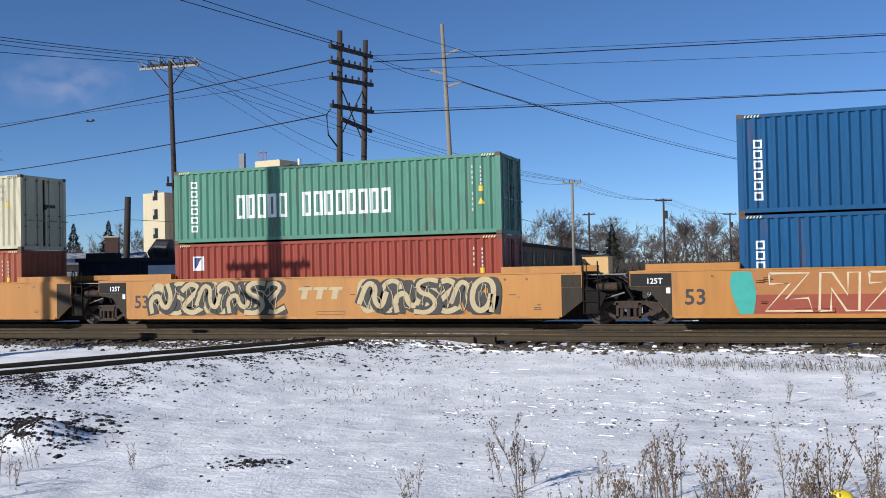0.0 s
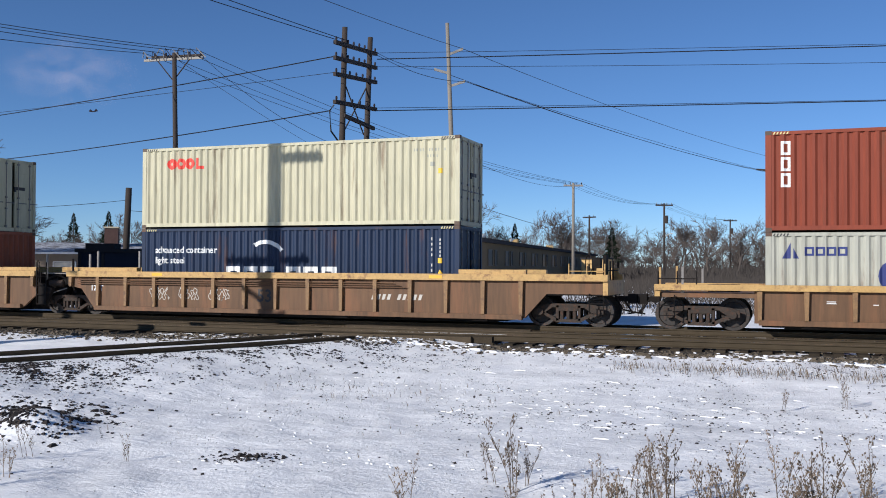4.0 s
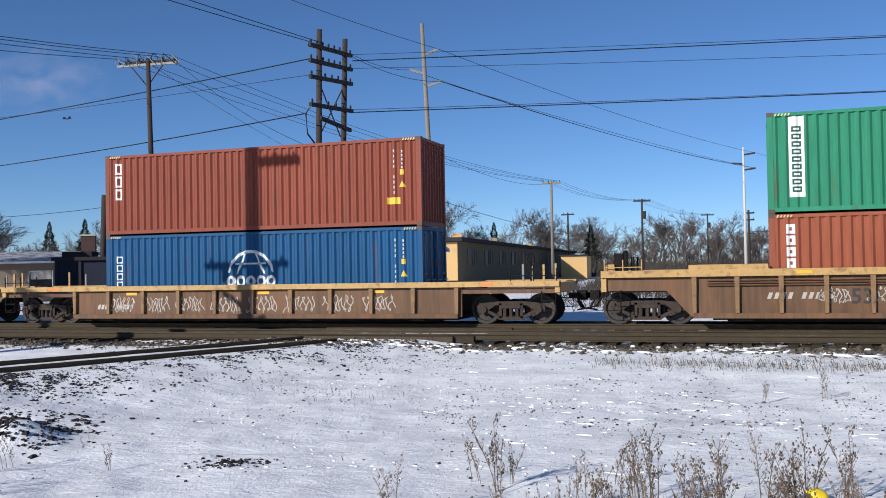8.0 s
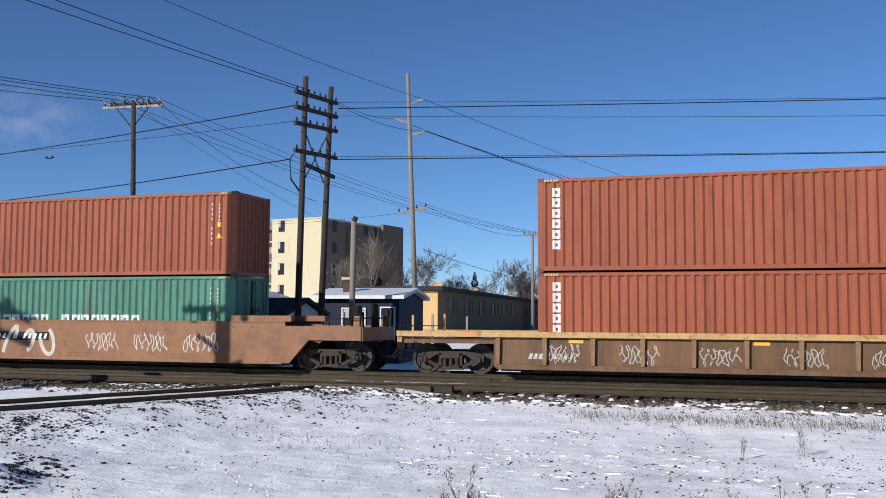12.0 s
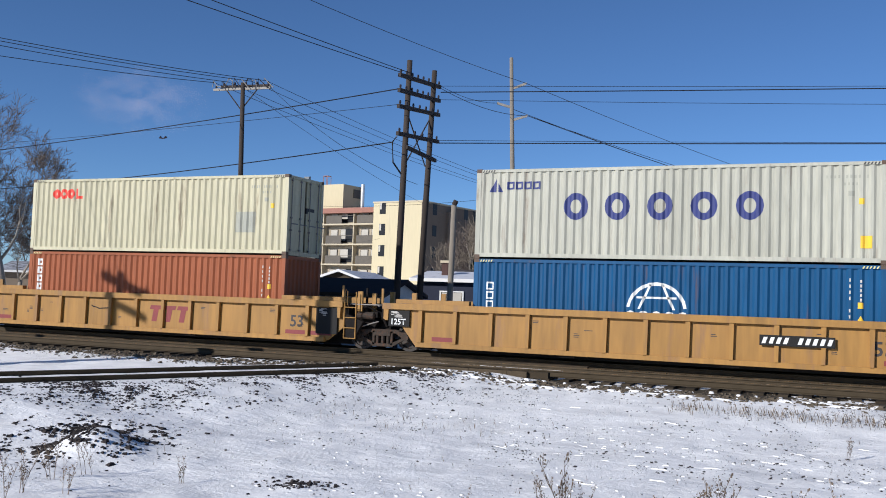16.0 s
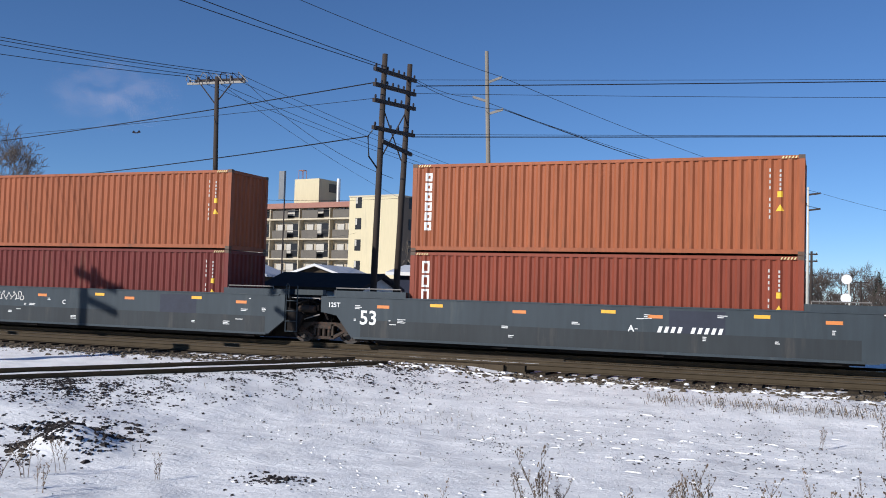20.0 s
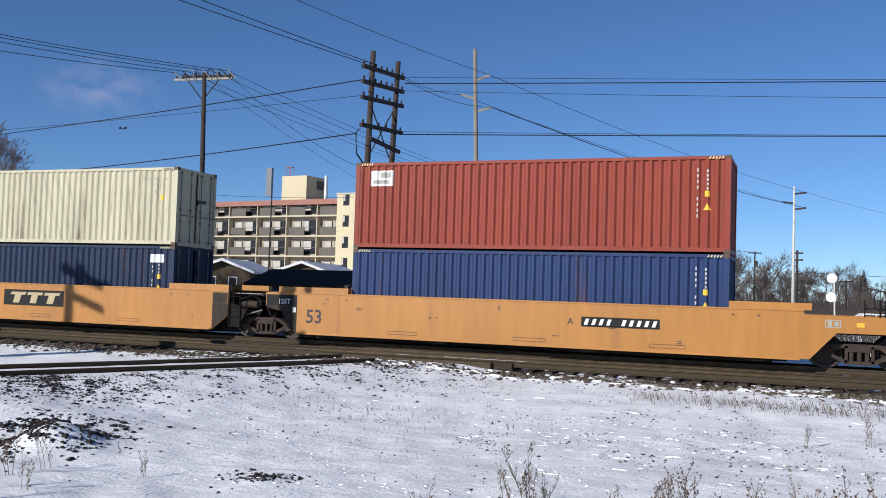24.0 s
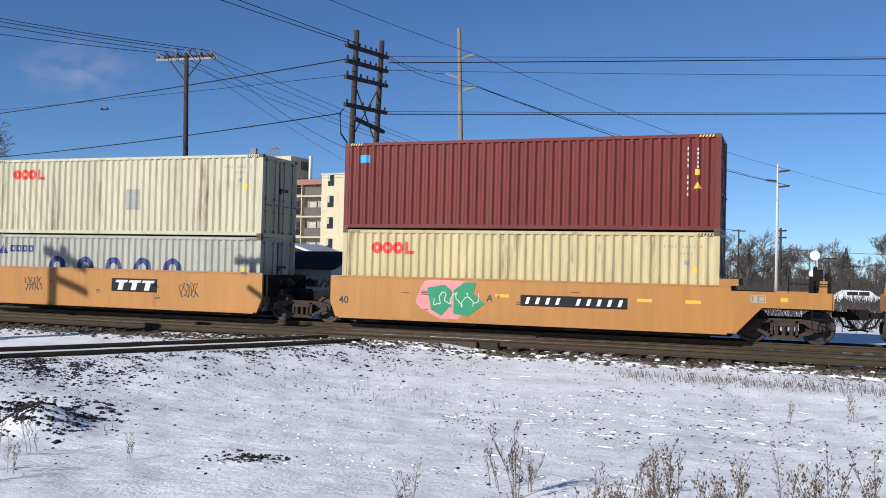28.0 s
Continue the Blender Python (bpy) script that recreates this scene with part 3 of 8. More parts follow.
def well_car(label, style, paint_m, ends, art_gap=3.58, truck_right=True, chord=None, nose=1.25):
    """A well car with its middle at the origin, rail top at z=0. ends: kind of the -x and the +x end, 'joint' or 'coupler'."""
    ob = thing("well_car", Matrix(), label, "freight car", "well cars of the train")
    l = 6.096
    chord = chord or paint_m
    short = art_gap < 2 or style == "short"
    top = {"smooth": 1.62, "ribbed": 1.62, "single": 1.36, "short": 1.62}[style]
    bottom = 0.26
    reach = []
    for k, d in zip(ends, (-1, 1)):
        if k == "joint":
            reach.append((l + (0.25 if short else 3.12 if d < 0 else 2.55), None))
        else:
            t = 1.80 if short or (style == "single" and art_gap < 3) else (2.85 if style == "single" else 3.5)
            reach.append((l + t - 1.25 if style != "single" else l + t - 1.5, l + t))
    x0, x1 = -reach[0][0], reach[1][0]
    for s in (-1, 1):
        y_out, y_in = s * CAR_W, s * (CAR_W - 0.09)
        lo, hi = sorted((y_out, y_in))
        # side sheet, cut away over an end truck
        poly = []
        if ends[0] == "coupler" and style != "single":
            e = -reach[0][1] - 1.25
            poly += [(e, 1.02), (e + 0.75, 1.02), (x0 - 0.65, 1.02), (x0 + 0.05, bottom)]
        else:
            poly += [(x0 - 0.02, 0.75), (x0 + 0.18, bottom)] if short else [(x0 - 0.02, 1.08), (x0 + 0.58, 0.98), (x0 + 1.16, bottom)] if style != "single" else [(x0, bottom)]
        if ends[1] == "coupler" and style != "single":
            e = reach[1][1] + 1.25
            poly += [(x1 - 0.05, bottom), (x1 + 0.65, 1.02), (e - 0.75, 1.02), (e, 1.02), (e, 1.48), (x1 - 0.2, 1.48), (x1 - 0.2, top)]
        else:
            poly += [(x1 - (0.18 if short else 0.62), bottom), (x1 + 0.02, 0.75), (x1 + 0.02, top)] if style != "single" else [(x1, bottom), (x1, top - 0.16)]
        if ends[0] == "coupler" and style != "single":
            poly += [(x0 + 0.2, top), (x0 + 0.2, 1.48), (-reach[0][1] - 1.25, 1.48)]
        else:
            poly += [(x0 - 0.02, top)] if style != "single" else [(x0, top - 0.16)]
        if style in ("ribbed", "single"):
            # recessed sheet, so that posts and chords stand proud
            lo, hi = sorted((y_out - s * RECESS, y_in - s * RECESS))
        part("side_sheet", slab(bmesh.new(), poly, lo, hi), paint_m, ob)
        if style == "smooth" or style == "short":
            for ex, d in ((x0, -1), (x1, 1)):
                a, b = sorted((d * l + d * 0.02, ex if d < 0 else ex))
                if b - a > 0.5:
                    if d < 0 and ends[0] == "joint" and not short:
                        a += 0.45
                    part("top_block", box(bmesh.new(), a, b, min(s * 1.46, s * 1.20), max(s * 1.46, s * 1.20), top + 0.004, top + 0.20), paint_m, ob)
            part("top_flange", box(bmesh.new(), x0 + 0.2, x1 - 0.2, min(s * (CAR_W + 0.02), s * 1.3), max(s * (CAR_W + 0.02), s * 1.3), top - 0.03, top + 0.012), paint_m, ob)
            part("bottom_flange", box(bmesh.new(), x0 + (1.24 if ends[0] == "joint" and not short else 0.3), x1 - (0.70 if ends[1] == "joint" and not short else 0.3), min(s * (CAR_W + 0.015), s * 1.28), max(s * (CAR_W + 0.015), s * 1.28), bottom - 0.04, bottom + 0.03), paint_m, ob)
        else:
            e0 = x0 if ends[0] == "joint" else -reach[0][1] - nose - 0.05
            e1 = x1 if ends[1] == "joint" else reach[1][1] + nose + 0.05
            ch = 0.20 if style == "ribbed" else 0.17
            part("top_chord", box(bmesh.new(), e0, e1, min(s * (CAR_W + 0.03), s * 1.24), max(s * (CAR_W + 0.03), s * 1.24), top - ch, top), chord, ob, "worn yellow top chord")
            part("bottom_chord", box(bmesh.new(), x0 + (1.24 if ends[0] == "joint" else 0.12), x1 - (0.70 if ends[1] == "joint" else 0.12), min(s * CAR_W, s * 1.30), max(s * CAR_W, s * 1.30), bottom - 0.05, bottom + 0.10), paint_m, ob)
            if style == "ribbed" and paint_m is K_BROWN and s < 0:
                for zz in (1.17, 1.24, 1.31):
                    part("brake_pipe", tube(bmesh.new(), [(x0 + 0.5, -CAR_W + 0.03, zz), (x1 - 4.0 - 3 * (zz - 1.17), -CAR_W + 0.03, zz)], 0.018, 6), K_BROWN, ob)
            if style == "ribbed":
                for ex, d in ((x0, -1), (x1, 1)):
                    a, b = sorted((d * (l + 0.05), ex))
                    if d < 0 and ends[0] == "joint":
                        a += 0.45
                    part("top_block", box(bmesh.new(), a, b, min(s * 1.44, s * 1.24), max(s * 1.44, s * 1.24), top + 0.004, top + 0.14), chord, ob)
            n = 15 if style == "ribbed" else 11
            if short:
                n = 9
            low_rib = cached(("short_rib", style, paint_m.name, s), lambda: mesh_of("side_post", slab(bmesh.new(), [(-0.05, 1.05), (0.05, 1.05), (0.07, top - 0.19), (-0.07, top - 0.19)], *sorted((s * (CAR_W - RECESS - 0.03), s * CAR_W))), K_POST if paint_m is K_BROWN else paint_m))
            rib = cached(("rib", style, paint_m.name, s), lambda: mesh_of("side_post", slab(bmesh.new(), [(-0.05, bottom + 0.08), (0.05, bottom + 0.08), (0.07, top - 0.19), (-0.07, top - 0.19)], *sorted((s * (CAR_W - RECESS - 0.03), s * CAR_W))), K_POST if paint_m is K_BROWN else paint_m))
            for i in range(n):
                x = x0 + 0.15 + (x1 - x0 - 0.3) * i / (n - 1)
                put("side_post", low_rib if not short and style == "ribbed" and (x < x0 + 1.35 and ends[0] == "joint" or x > x1 - 0.5 and ends[1] == "joint") else rib, ob, pose(x, 0, 0))
    part("well_floor", box(bmesh.new(), max(x0 + 0.2, -l - 1.6), min(x1 - 0.2, l + 1.6), -1.28, 1.28, 0.15, 0.27), K_DARK, ob)
    # dark keel and blocks, added to hold the strip of shade under the floor
    bm = box(bmesh.new(), max(x0 + 0.8, -l - 1.2), min(x1 - 0.8, l + 1.2), -1.2, 1.2, 0.10, 0.145)
    for k in range(4):
        x = x0 + 1.5 + (x1 - x0 - 3) * k / 3
        box(bm, x - 0.25, x + 0.25, -1.40, -1.22, 0.14, 0.25)
    part("brake_rigging", bm, K_DARK, ob)
    for k, d, (r, t) in zip(ends, (-1, 1), reach):
        if k == "coupler":
            a, b = sorted((d * (r - 0.2), d * (t + nose)))
            part("end_platform", box(bmesh.new(), a, b, -1.36, 1.36, 0.98, 1.12), K_DARK if style != "single" else K_BROWN, ob)
            part("end_sill", box(bmesh.new(), min(d * (t + nose - 0.1), d * (t + nose + 0.05)), max(d * (t + nose - 0.1), d * (t + nose + 0.05)), -1.46, 1.46, 1.0, 1.30 if style == "single" else 1.45), chord, ob)
            coupler(ob, d * (t + nose + 0.05), d)
            truck(ob, d * t)
            for yy in (-1.44, 1.44):
                bm = tube(bmesh.new(), [(-0.22, yy, 1.05), (-0.22, yy, 0.44), (0.22, yy, 0.44), (0.22, yy, 1.05)], 0.02, 6)
                tube(bm, [(-0.22, yy, 0.74), (0.22, yy, 0.74)], 0.02, 6)
                part("step", bm, K_DARK, ob, m=pose(d * (t + nose - 0.3), 0, 0))
            handrail(ob, d * (t + 0.1), d * (t + nose - 0.05), K_CHORD if style == "ribbed" else K_DARK, z=1.25 if style == "single" else 1.45, n=3)
            if d > 0 and style != "short":
                brake_wheel(ob, d * (t + 0.55), -0.55, 1.95, K_DARK)
            if style == "single":
                bm = tube(bmesh.new(), [(-0.7, -1.2, 1.16), (0.2, -1.2, 1.16)], 0.11, 8)
                part("air_tank", bm, K_DARK, ob, m=pose(d * (t - 0.9), 0, 0.1))
                for k_, (dx, yy, hh) in enumerate(((0.50, -1.38, 0.52), (1.15, -1.38, 0.50), (0.15, 1.36, 0.46), (0.95, 1.36, 0.54))):
                    bm = box(bmesh.new(), -0.032, 0.032, -0.025, 0.025, 1.12, 1.36 + hh)
                    part("stake", bm, chord if k_ % 2 else K_GALV, ob, m=pose(d * (t + dx), yy, 0))
            else:
                bm = box(bmesh.new(), -0.5, 0.3, -1.1, 1.1, 1.12, 1.42)
                part("gear_box", bm, K_DARK, ob, m=pose(d * (t - 0.2), 0, 0))
                if paint_m is K_YELLOW:
                    bm = flat_ring(bmesh.new(), d * (r + 0.55), 1.27, 0.42, 0.22, 0.03)
                    flat_box(bm, d * (r + 0.55) - 0.13, d * (r + 0.55) - 0.03, 1.19, 1.35)
                    flat_box(bm, d * (r + 0.55) + 0.03, d * (r + 0.55) + 0.15, 1.21, 1.33)
                    decal(ob, "label_plate", bm, M_PATCH)
                    decal(ob, "reflector", flat_box(bmesh.new(), d * (r + 1.25) - 0.10, d * (r + 1.25) + 0.10, 1.20, 1.32), K_REFLECT)
                bm = box(bmesh.new(), -0.10, 0.16, -1.15, -0.80, 1.12, 2.15)
                box(bm, -0.18, 0.05, -0.7, -0.35, 1.12, 1.95)
                box(bm, -0.05, 0.05, 0.5, 0.9, 1.12, 2.25)
                for yy in (-1.3, -0.2, 0.3, 1.3):
                    tube(bm, [(0.3, yy, 0.95), (0.3, yy, 2.05)], 0.03, 6)
                tube(bm, [(0.3, -1.3, 1.75), (0.3, 1.3, 1.75)], 0.025, 6)
                part("brake_stand", bm, K_DARK, ob, "grimy black brake stand and rails", m=pose(d * (t + 0.85), 0, 0))
                bm = tube(bmesh.new(), [(0.1 * d, -0.5, 1.0), (0.35 * d, -0.55, 0.55), (0.8 * d, -0.4, 0.45), (1.0 * d, -0.3, 0.7)], 0.035, 6)
                part("air_hose", bm, K_DARK, ob, m=pose(d * (t + nose), 0, 0))
                for yy in (-1.25, 1.25):
                    bm = slab(bmesh.new(), [(-0.16, 1.45), (0.16, 1.45), (0.12, 1.82), (-0.12, 1.82)], yy - 0.05, yy + 0.05)
                    part("guide_post", bm, chord, ob, m=pose(d * (t + 1.05), 0, 0))
        else:
            part("joint_beam", box(bmesh.new(), min(d * (r - 0.1), d * (l + art_gap - 0.03)), max(d * (r - 0.1), d * (l + art_gap - 0.03)), -0.30, 0.30, 0.72, 1.02), K_DARK, ob)
            bm = bmesh.new()
            slab(bm, [(0, 1.12), (0.10, 1.12), (0.10, top - 0.05), (0, top - 0.05)] if d < 0 and not short else [(0, 0.82), (0.16, 0.82), (0.16, top - 0.05), (0, top - 0.05)], -1.36, 1.36)
            if short or d > 0:
                slab(bm, [(0.16, 0.9), (0.7, 0.9), (0.7, 1.08), (0.16, 1.08)], -0.9, 0.9)
                for yy in (-0.9, -0.5, 0.5, 0.95):
                    tube(bm, [(0.2, yy, 1.1), (0.55, yy, 1.45), (0.75, yy, 1.2)], 0.05, 6)
            if not short and d > 0:
                slab(bm, [(0.16, 0.30), (0.50, 0.62), (0.95, 0.74), (1.10, 0.98), (0.80, 1.16), (0.5, 1.42), (0.16, 1.48)], -0.95, 0.95)
                slab(bm, [(0.10, 0.34), (0.42, 0.34), (0.75, 0.95), (0.10, 1.2)], -1.42, -1.25)
                for yy in (-1.2, -0.7, 0.7):
                    tube(bm, [(0.3, yy, 1.3), (0.8, yy, 1.48), (1.2, yy * 0.8, 1.25), (1.45, yy * 0.8, 0.8)], 0.04, 6)
                for xx, zz in ((0.55, 1.45), (0.95, 1.30)):
                    box(bm, xx, xx + 0.20, -1.12, -0.80, zz - 0.2, zz)
            part("end_gear", bm, K_DARK, ob, m=pose(d * r, 0, 0, 0, 0, 0 if d > 0 else 180))
            if not short and d > 0:
                part("joint_casting", slab(bmesh.new(), [(0.08, 0.62), (1.42, 0.62), (1.42, 0.98), (1.12, 1.10), (0.92, 1.36), (0.62, 1.50), (0.08, 1.50)], -0.62, 0.62), K_DARK, ob, m=pose(r, 0, 0))
                # dark web added to stand for the black shade under the sloped sheet end
                part("inner_web", slab(bmesh.new(), [(-0.98, 0.13), (0.02, 0.13), (0.02, 1.25), (-0.98, 1.25)], -0.62, -0.54), K_DARK, ob, m=pose(r, 0, 0))
            if not short and d > 0:
                # walkway grating, air reservoir and brake rods above the truck
                bm = bmesh.new()
                for k_ in range(6):
                    box(bm, 0.10, 1.30, -1.30 + 0.075 * k_, -1.27 + 0.075 * k_, top - 0.10, top - 0.07)
                box(bm, 0.10, 0.13, -1.30, -0.89, top - 0.14, top - 0.105)
                box(bm, 1.27, 1.30, -1.30, -0.89, top - 0.14, top - 0.105)
                part("walkway", bm, K_GALV, ob, "pale steel walkway grating", m=pose(r, 0, 0))
                part("air_reservoir", tube(bmesh.new(), [(-0.34, 0, 0), (-0.30, 0, 0), (0.30, 0, 0), (0.34, 0, 0)], [0.07, 0.125, 0.125, 0.07], 12), K_TRUCK, ob, m=pose(d * (r + 0.72), -1.12, 1.16))
                part("brake_rod", tube(bmesh.new(), [(0.05, -1.22, 0.86), (0.65, -1.24, 0.80), (1.25, -1.20, 0.98)], 0.022, 6), K_GALV, ob, m=pose(r, 0, 0))
            if style != "short" and d > 0:
                ladder(ob, d * (r + 0.27), K_GREY if paint_m is K_GREY else chord if paint_m is K_TAN else K_DARK)
            if style == "ribbed":
                if paint_m is K_TAN:
                    posts = ((0.95, -1.25, 0.085, 1.98, chord), (1.0, 1.1, 0.085, 2.00, chord), (0.30, -1.3, 0.035, 2.16, chord), (0.55, 1.2, 0.04, 2.12, chord), (0.80, -0.5, 0.035, 2.10, K_DARK), (1.30, -0.9, 0.07, 1.92, chord))
                else:
                    posts = ((0.75, -1.25, 0.035, 2.25, K_GALV), (1.15, 1.1, 0.035, 2.40, K_GALV), (0.35, 0.6, 0.03, 2.1, K_DARK))
                for px, yy, hw, zt, pm in posts if d > 0 else posts[:2]:
                    if d < 0:
                        px = -px - 0.1
                    bm = slab(bmesh.new(), [(-hw, 1.3), (hw, 1.3), (hw, zt), (-hw, zt)], yy - hw * 0.4 - 0.015, yy + hw * 0.4 + 0.015)
                    part("guide_post", bm, pm, ob, m=pose(d * (r + px - (0.4 if d > 0 else 0)), 0, 0))
            if d > 0 and truck_right:
                truck(ob, l + art_gap + (0.0 if short else 0.30))
    return ob, x0, x1


K_GALV = material("galvanised_rail", (0.22, 0.20, 0.18), 0.5, 0.4, vary=0.2, bump=0.05)


def number_board(ob, x, z, w=2.35, h=0.30, dark=True, y=-CAR_W):
    if dark:
        decal(ob, "number_board", flat_box(bmesh.new(), x - w / 2, x + w / 2, z - h / 2, z + h / 2), K_PANEL, y)
    bm = bmesh.new()
    n = 10
    for i in range(n):
        if i == 4:
            continue
        cx = x - w / 2 + w * (i + 0.7) / (n + 0.4)
        q = h * 0.10
        flat_poly(bm, [(cx - 0.06 - q * 0.5, z - h * 0.30), (cx + 0.045 - q * 0.5, z - h * 0.30), (cx + 0.06 + q, z + h * 0.30), (cx - 0.045 + q, z + h * 0.30)])
    tagged(decal(ob, "number_mark", bm, M_LETTER_W if dark or y == -CAR_W else K_GRAF_S, y - 0.004 if dark else y), kind="stuff")


def stencil(ob, text, size, x, z, mat, y=-CAR_W):
    decal(ob, "stencil", writing(text, size, x, z), mat, y)


def small_marks(ob, x0, x1, z0, z1, n, mat, seed, y=-CAR_W):
    """Little unreadable stencil lines."""
    rnd = random.Random(seed)
    bm = bmesh.new()
    for _ in range(n):
        x, z, w = rnd.uniform(x0, x1), rnd.uniform(z0, z1), rnd.uniform(0.10, 0.32)
        for k in range(rnd.randint(1, 3)):
            flat_box(bm, x, x + w * rnd.uniform(0.6, 1), z - k * 0.05, z - k * 0.05 + 0.022)
    tagged(decal(ob, "stencil_line", bm, mat, y), kind="stuff")


def reflectors(ob, xs, z, mat=None, y=-CAR_W):
    for x in xs:
        decal(ob, "reflector", flat_box(bmesh.new(), x - 0.22, x + 0.22, z - 0.05, z + 0.05), mat or K_REFLECT, y)


def four_bars(ob, x, z, w, h, mat, y=-CAR_W):
    """A three-letter owner's mark as plain slanted shapes."""
    for i in range(3):
        cx = x + (i - 1) * w / 3
        q = w * 0.14
        bm = flat_poly(bmesh.new(), [(cx - q * 0.6, z - h / 2), (cx + q * 0.3, z - h / 2), (cx + q * 0.6, z + h * 0.25), (cx + q * 1.1, z + h * 0.25),
                                     (cx + q * 1.3, z + h / 2), (cx - q * 0.8, z + h / 2), (cx - q, z + h * 0.25), (cx - q * 0.3, z + h * 0.25)])
        decal(ob, "owner_mark", bm, mat, y)


# ---- ground, tracks ----
def snow_material():
    mt = bpy.data.materials.new("trodden_snow")
    mt.use_nodes = True
    nt, ns = mt.node_tree, mt.node_tree.nodes
    ln = nt.links.new
    b = ns["Principled BSDF"]
    b.inputs["Roughness"].default_value = 0.75
    co = ns.new("ShaderNodeTexCoord")

    def noise_tex(scale, detail, rough=0.6):
        n = ns.new("ShaderNodeTexNoise")
        n.inputs["Scale"].default_value, n.inputs["Detail"].default_value, n.inputs["Roughness"].default_value = scale, detail, rough
        ln(co.outputs["Object"], n.inputs["Vector"])
        return n
    patch, speck, fine = noise_tex(0.22, 4), noise_tex(8.5, 7, 0.75), noise_tex(16, 4)
    blown = noise_tex(1.0, 5, 0.62)
    lie = ns.new("ShaderNodeMapping")
    lie.inputs["Scale"].default_value, lie.inputs["Rotation"].default_value = (0.9, 2.6, 1.0), (0, 0, 0.15)
    ln(co.outputs["Object"], lie.inputs[0])
    ln(lie.outputs[0], blown.inputs["Vector"])
    crust = noise_tex(0.9, 5, 0.65)
    m1 = ns.new("ShaderNodeMapRange")
    m1.inputs[1].default_value, m1.inputs[2].default_value = 0.42, 0.72
    m1.inputs[3].default_value, m1.inputs[4].default_value = 0.0, 0.15
    ln(patch.outputs[0], m1.inputs[0])
    add = ns.new("ShaderNodeMath")
    ln(speck.outputs[0], add.inputs[0])
    ln(m1.outputs[0], add.inputs[1])
    m2 = ns.new("ShaderNodeMapRange")
    m2.inputs[1].default_value, m2.inputs[2].default_value = 0.70, 0.77
    ln(add.outputs[0], m2.inputs[0])
    mix = ns.new("ShaderNodeMix")
    mix.data_type = "RGBA"
    mix.inputs["A"].default_value = (0.94, 0.925, 0.90, 1)
    mix.inputs["B"].default_value = (0.10, 0.085, 0.065, 1)
    ln(m2.outputs[0], mix.inputs["Factor"])
    thin = ns.new("ShaderNodeMix")
    thin.data_type, thin.blend_type = "RGBA", "MULTIPLY"
    m3 = ns.new("ShaderNodeMapRange")
    m3.inputs[1].default_value, m3.inputs[2].default_value, m3.inputs[4].default_value = 0.45, 0.70, 0.85
    ln(crust.outputs[0], m3.inputs[0])
    ln(m3.outputs[0], thin.inputs["Factor"])
    ln(mix.outputs["Result"], thin.inputs["A"])
    thin.inputs["B"].default_value = (0.80, 0.80, 0.80, 1)
    ln(thin.outputs["Result"], b.inputs["Base Color"])
    bp = ns.new("ShaderNodeBump")
    bp.inputs["Strength"].default_value, bp.inputs["Distance"].default_value = 0.38, 0.048
    a2 = ns.new("ShaderNodeMath")
    ln(speck.outputs[0], a2.inputs[0])
    ln(fine.outputs[0], a2.inputs[1])
    a3 = ns.new("ShaderNodeMath")
    a3.operation = "MULTIPLY_ADD"
    a3.inputs[1].default_value = 2.6
    ln(blown.outputs[0], a3.inputs[0])
    ln(a2.outputs[0], a3.inputs[2])
    ln(a3.outputs[0], bp.inputs["Height"])
    ln(bp.outputs[0], b.inputs["Normal"])
    return mt


M_SNOW = snow_material()
M_DIRT = material("dark_frozen_soil", (0.042, 0.036, 0.034), 0.95, vary=0.4, scale=6, fine=60, bump=0.5, spec=0.1)
M_BALLAST = material("grey_brown_ballast", (0.058, 0.046, 0.031), 0.9, vary=0.45, scale=9, fine=70, bump=0.8, dirt=(0.60, 0.62, 0.66), dirt_amount=0.0, spec=0.2)
M_STONE = material("ballast_stone", (0.10, 0.078, 0.052), 0.9, vary=0.3, scale=9, fine=60, bump=0.4, by_object=0.2)
M_RAIL = material("rusty_rail_side", (0.062, 0.046, 0.027), 0.75, 0.1, spec=0.2, vary=0.2, scale=3, fine=40, bump=0.1)
M_RAILTOP = material("polished_rail_head", (0.45, 0.43, 0.40), 0.25, 0.9, vary=0.1, bump=0)
M_TIE = material("weathered_sleeper_wood", (0.05, 0.039, 0.027), 0.95, spec=0.1, vary=0.35, scale=4, fine=50, bump=0.4, by_object=0.3)
M_PLANK = material("crossing_timber", (0.062, 0.047, 0.030), 0.9, spec=0.15, vary=0.3, scale=3, fine=40, bump=0.3, by_object=0.25)

DIAG_AT, DIAG_DIR = Vector((-11.1, 18.2)), Vector((math.cos(radians(55)), math.sin(radians(55))))
DIAG_N = Vector((-DIAG_DIR.y, DIAG_DIR.x))


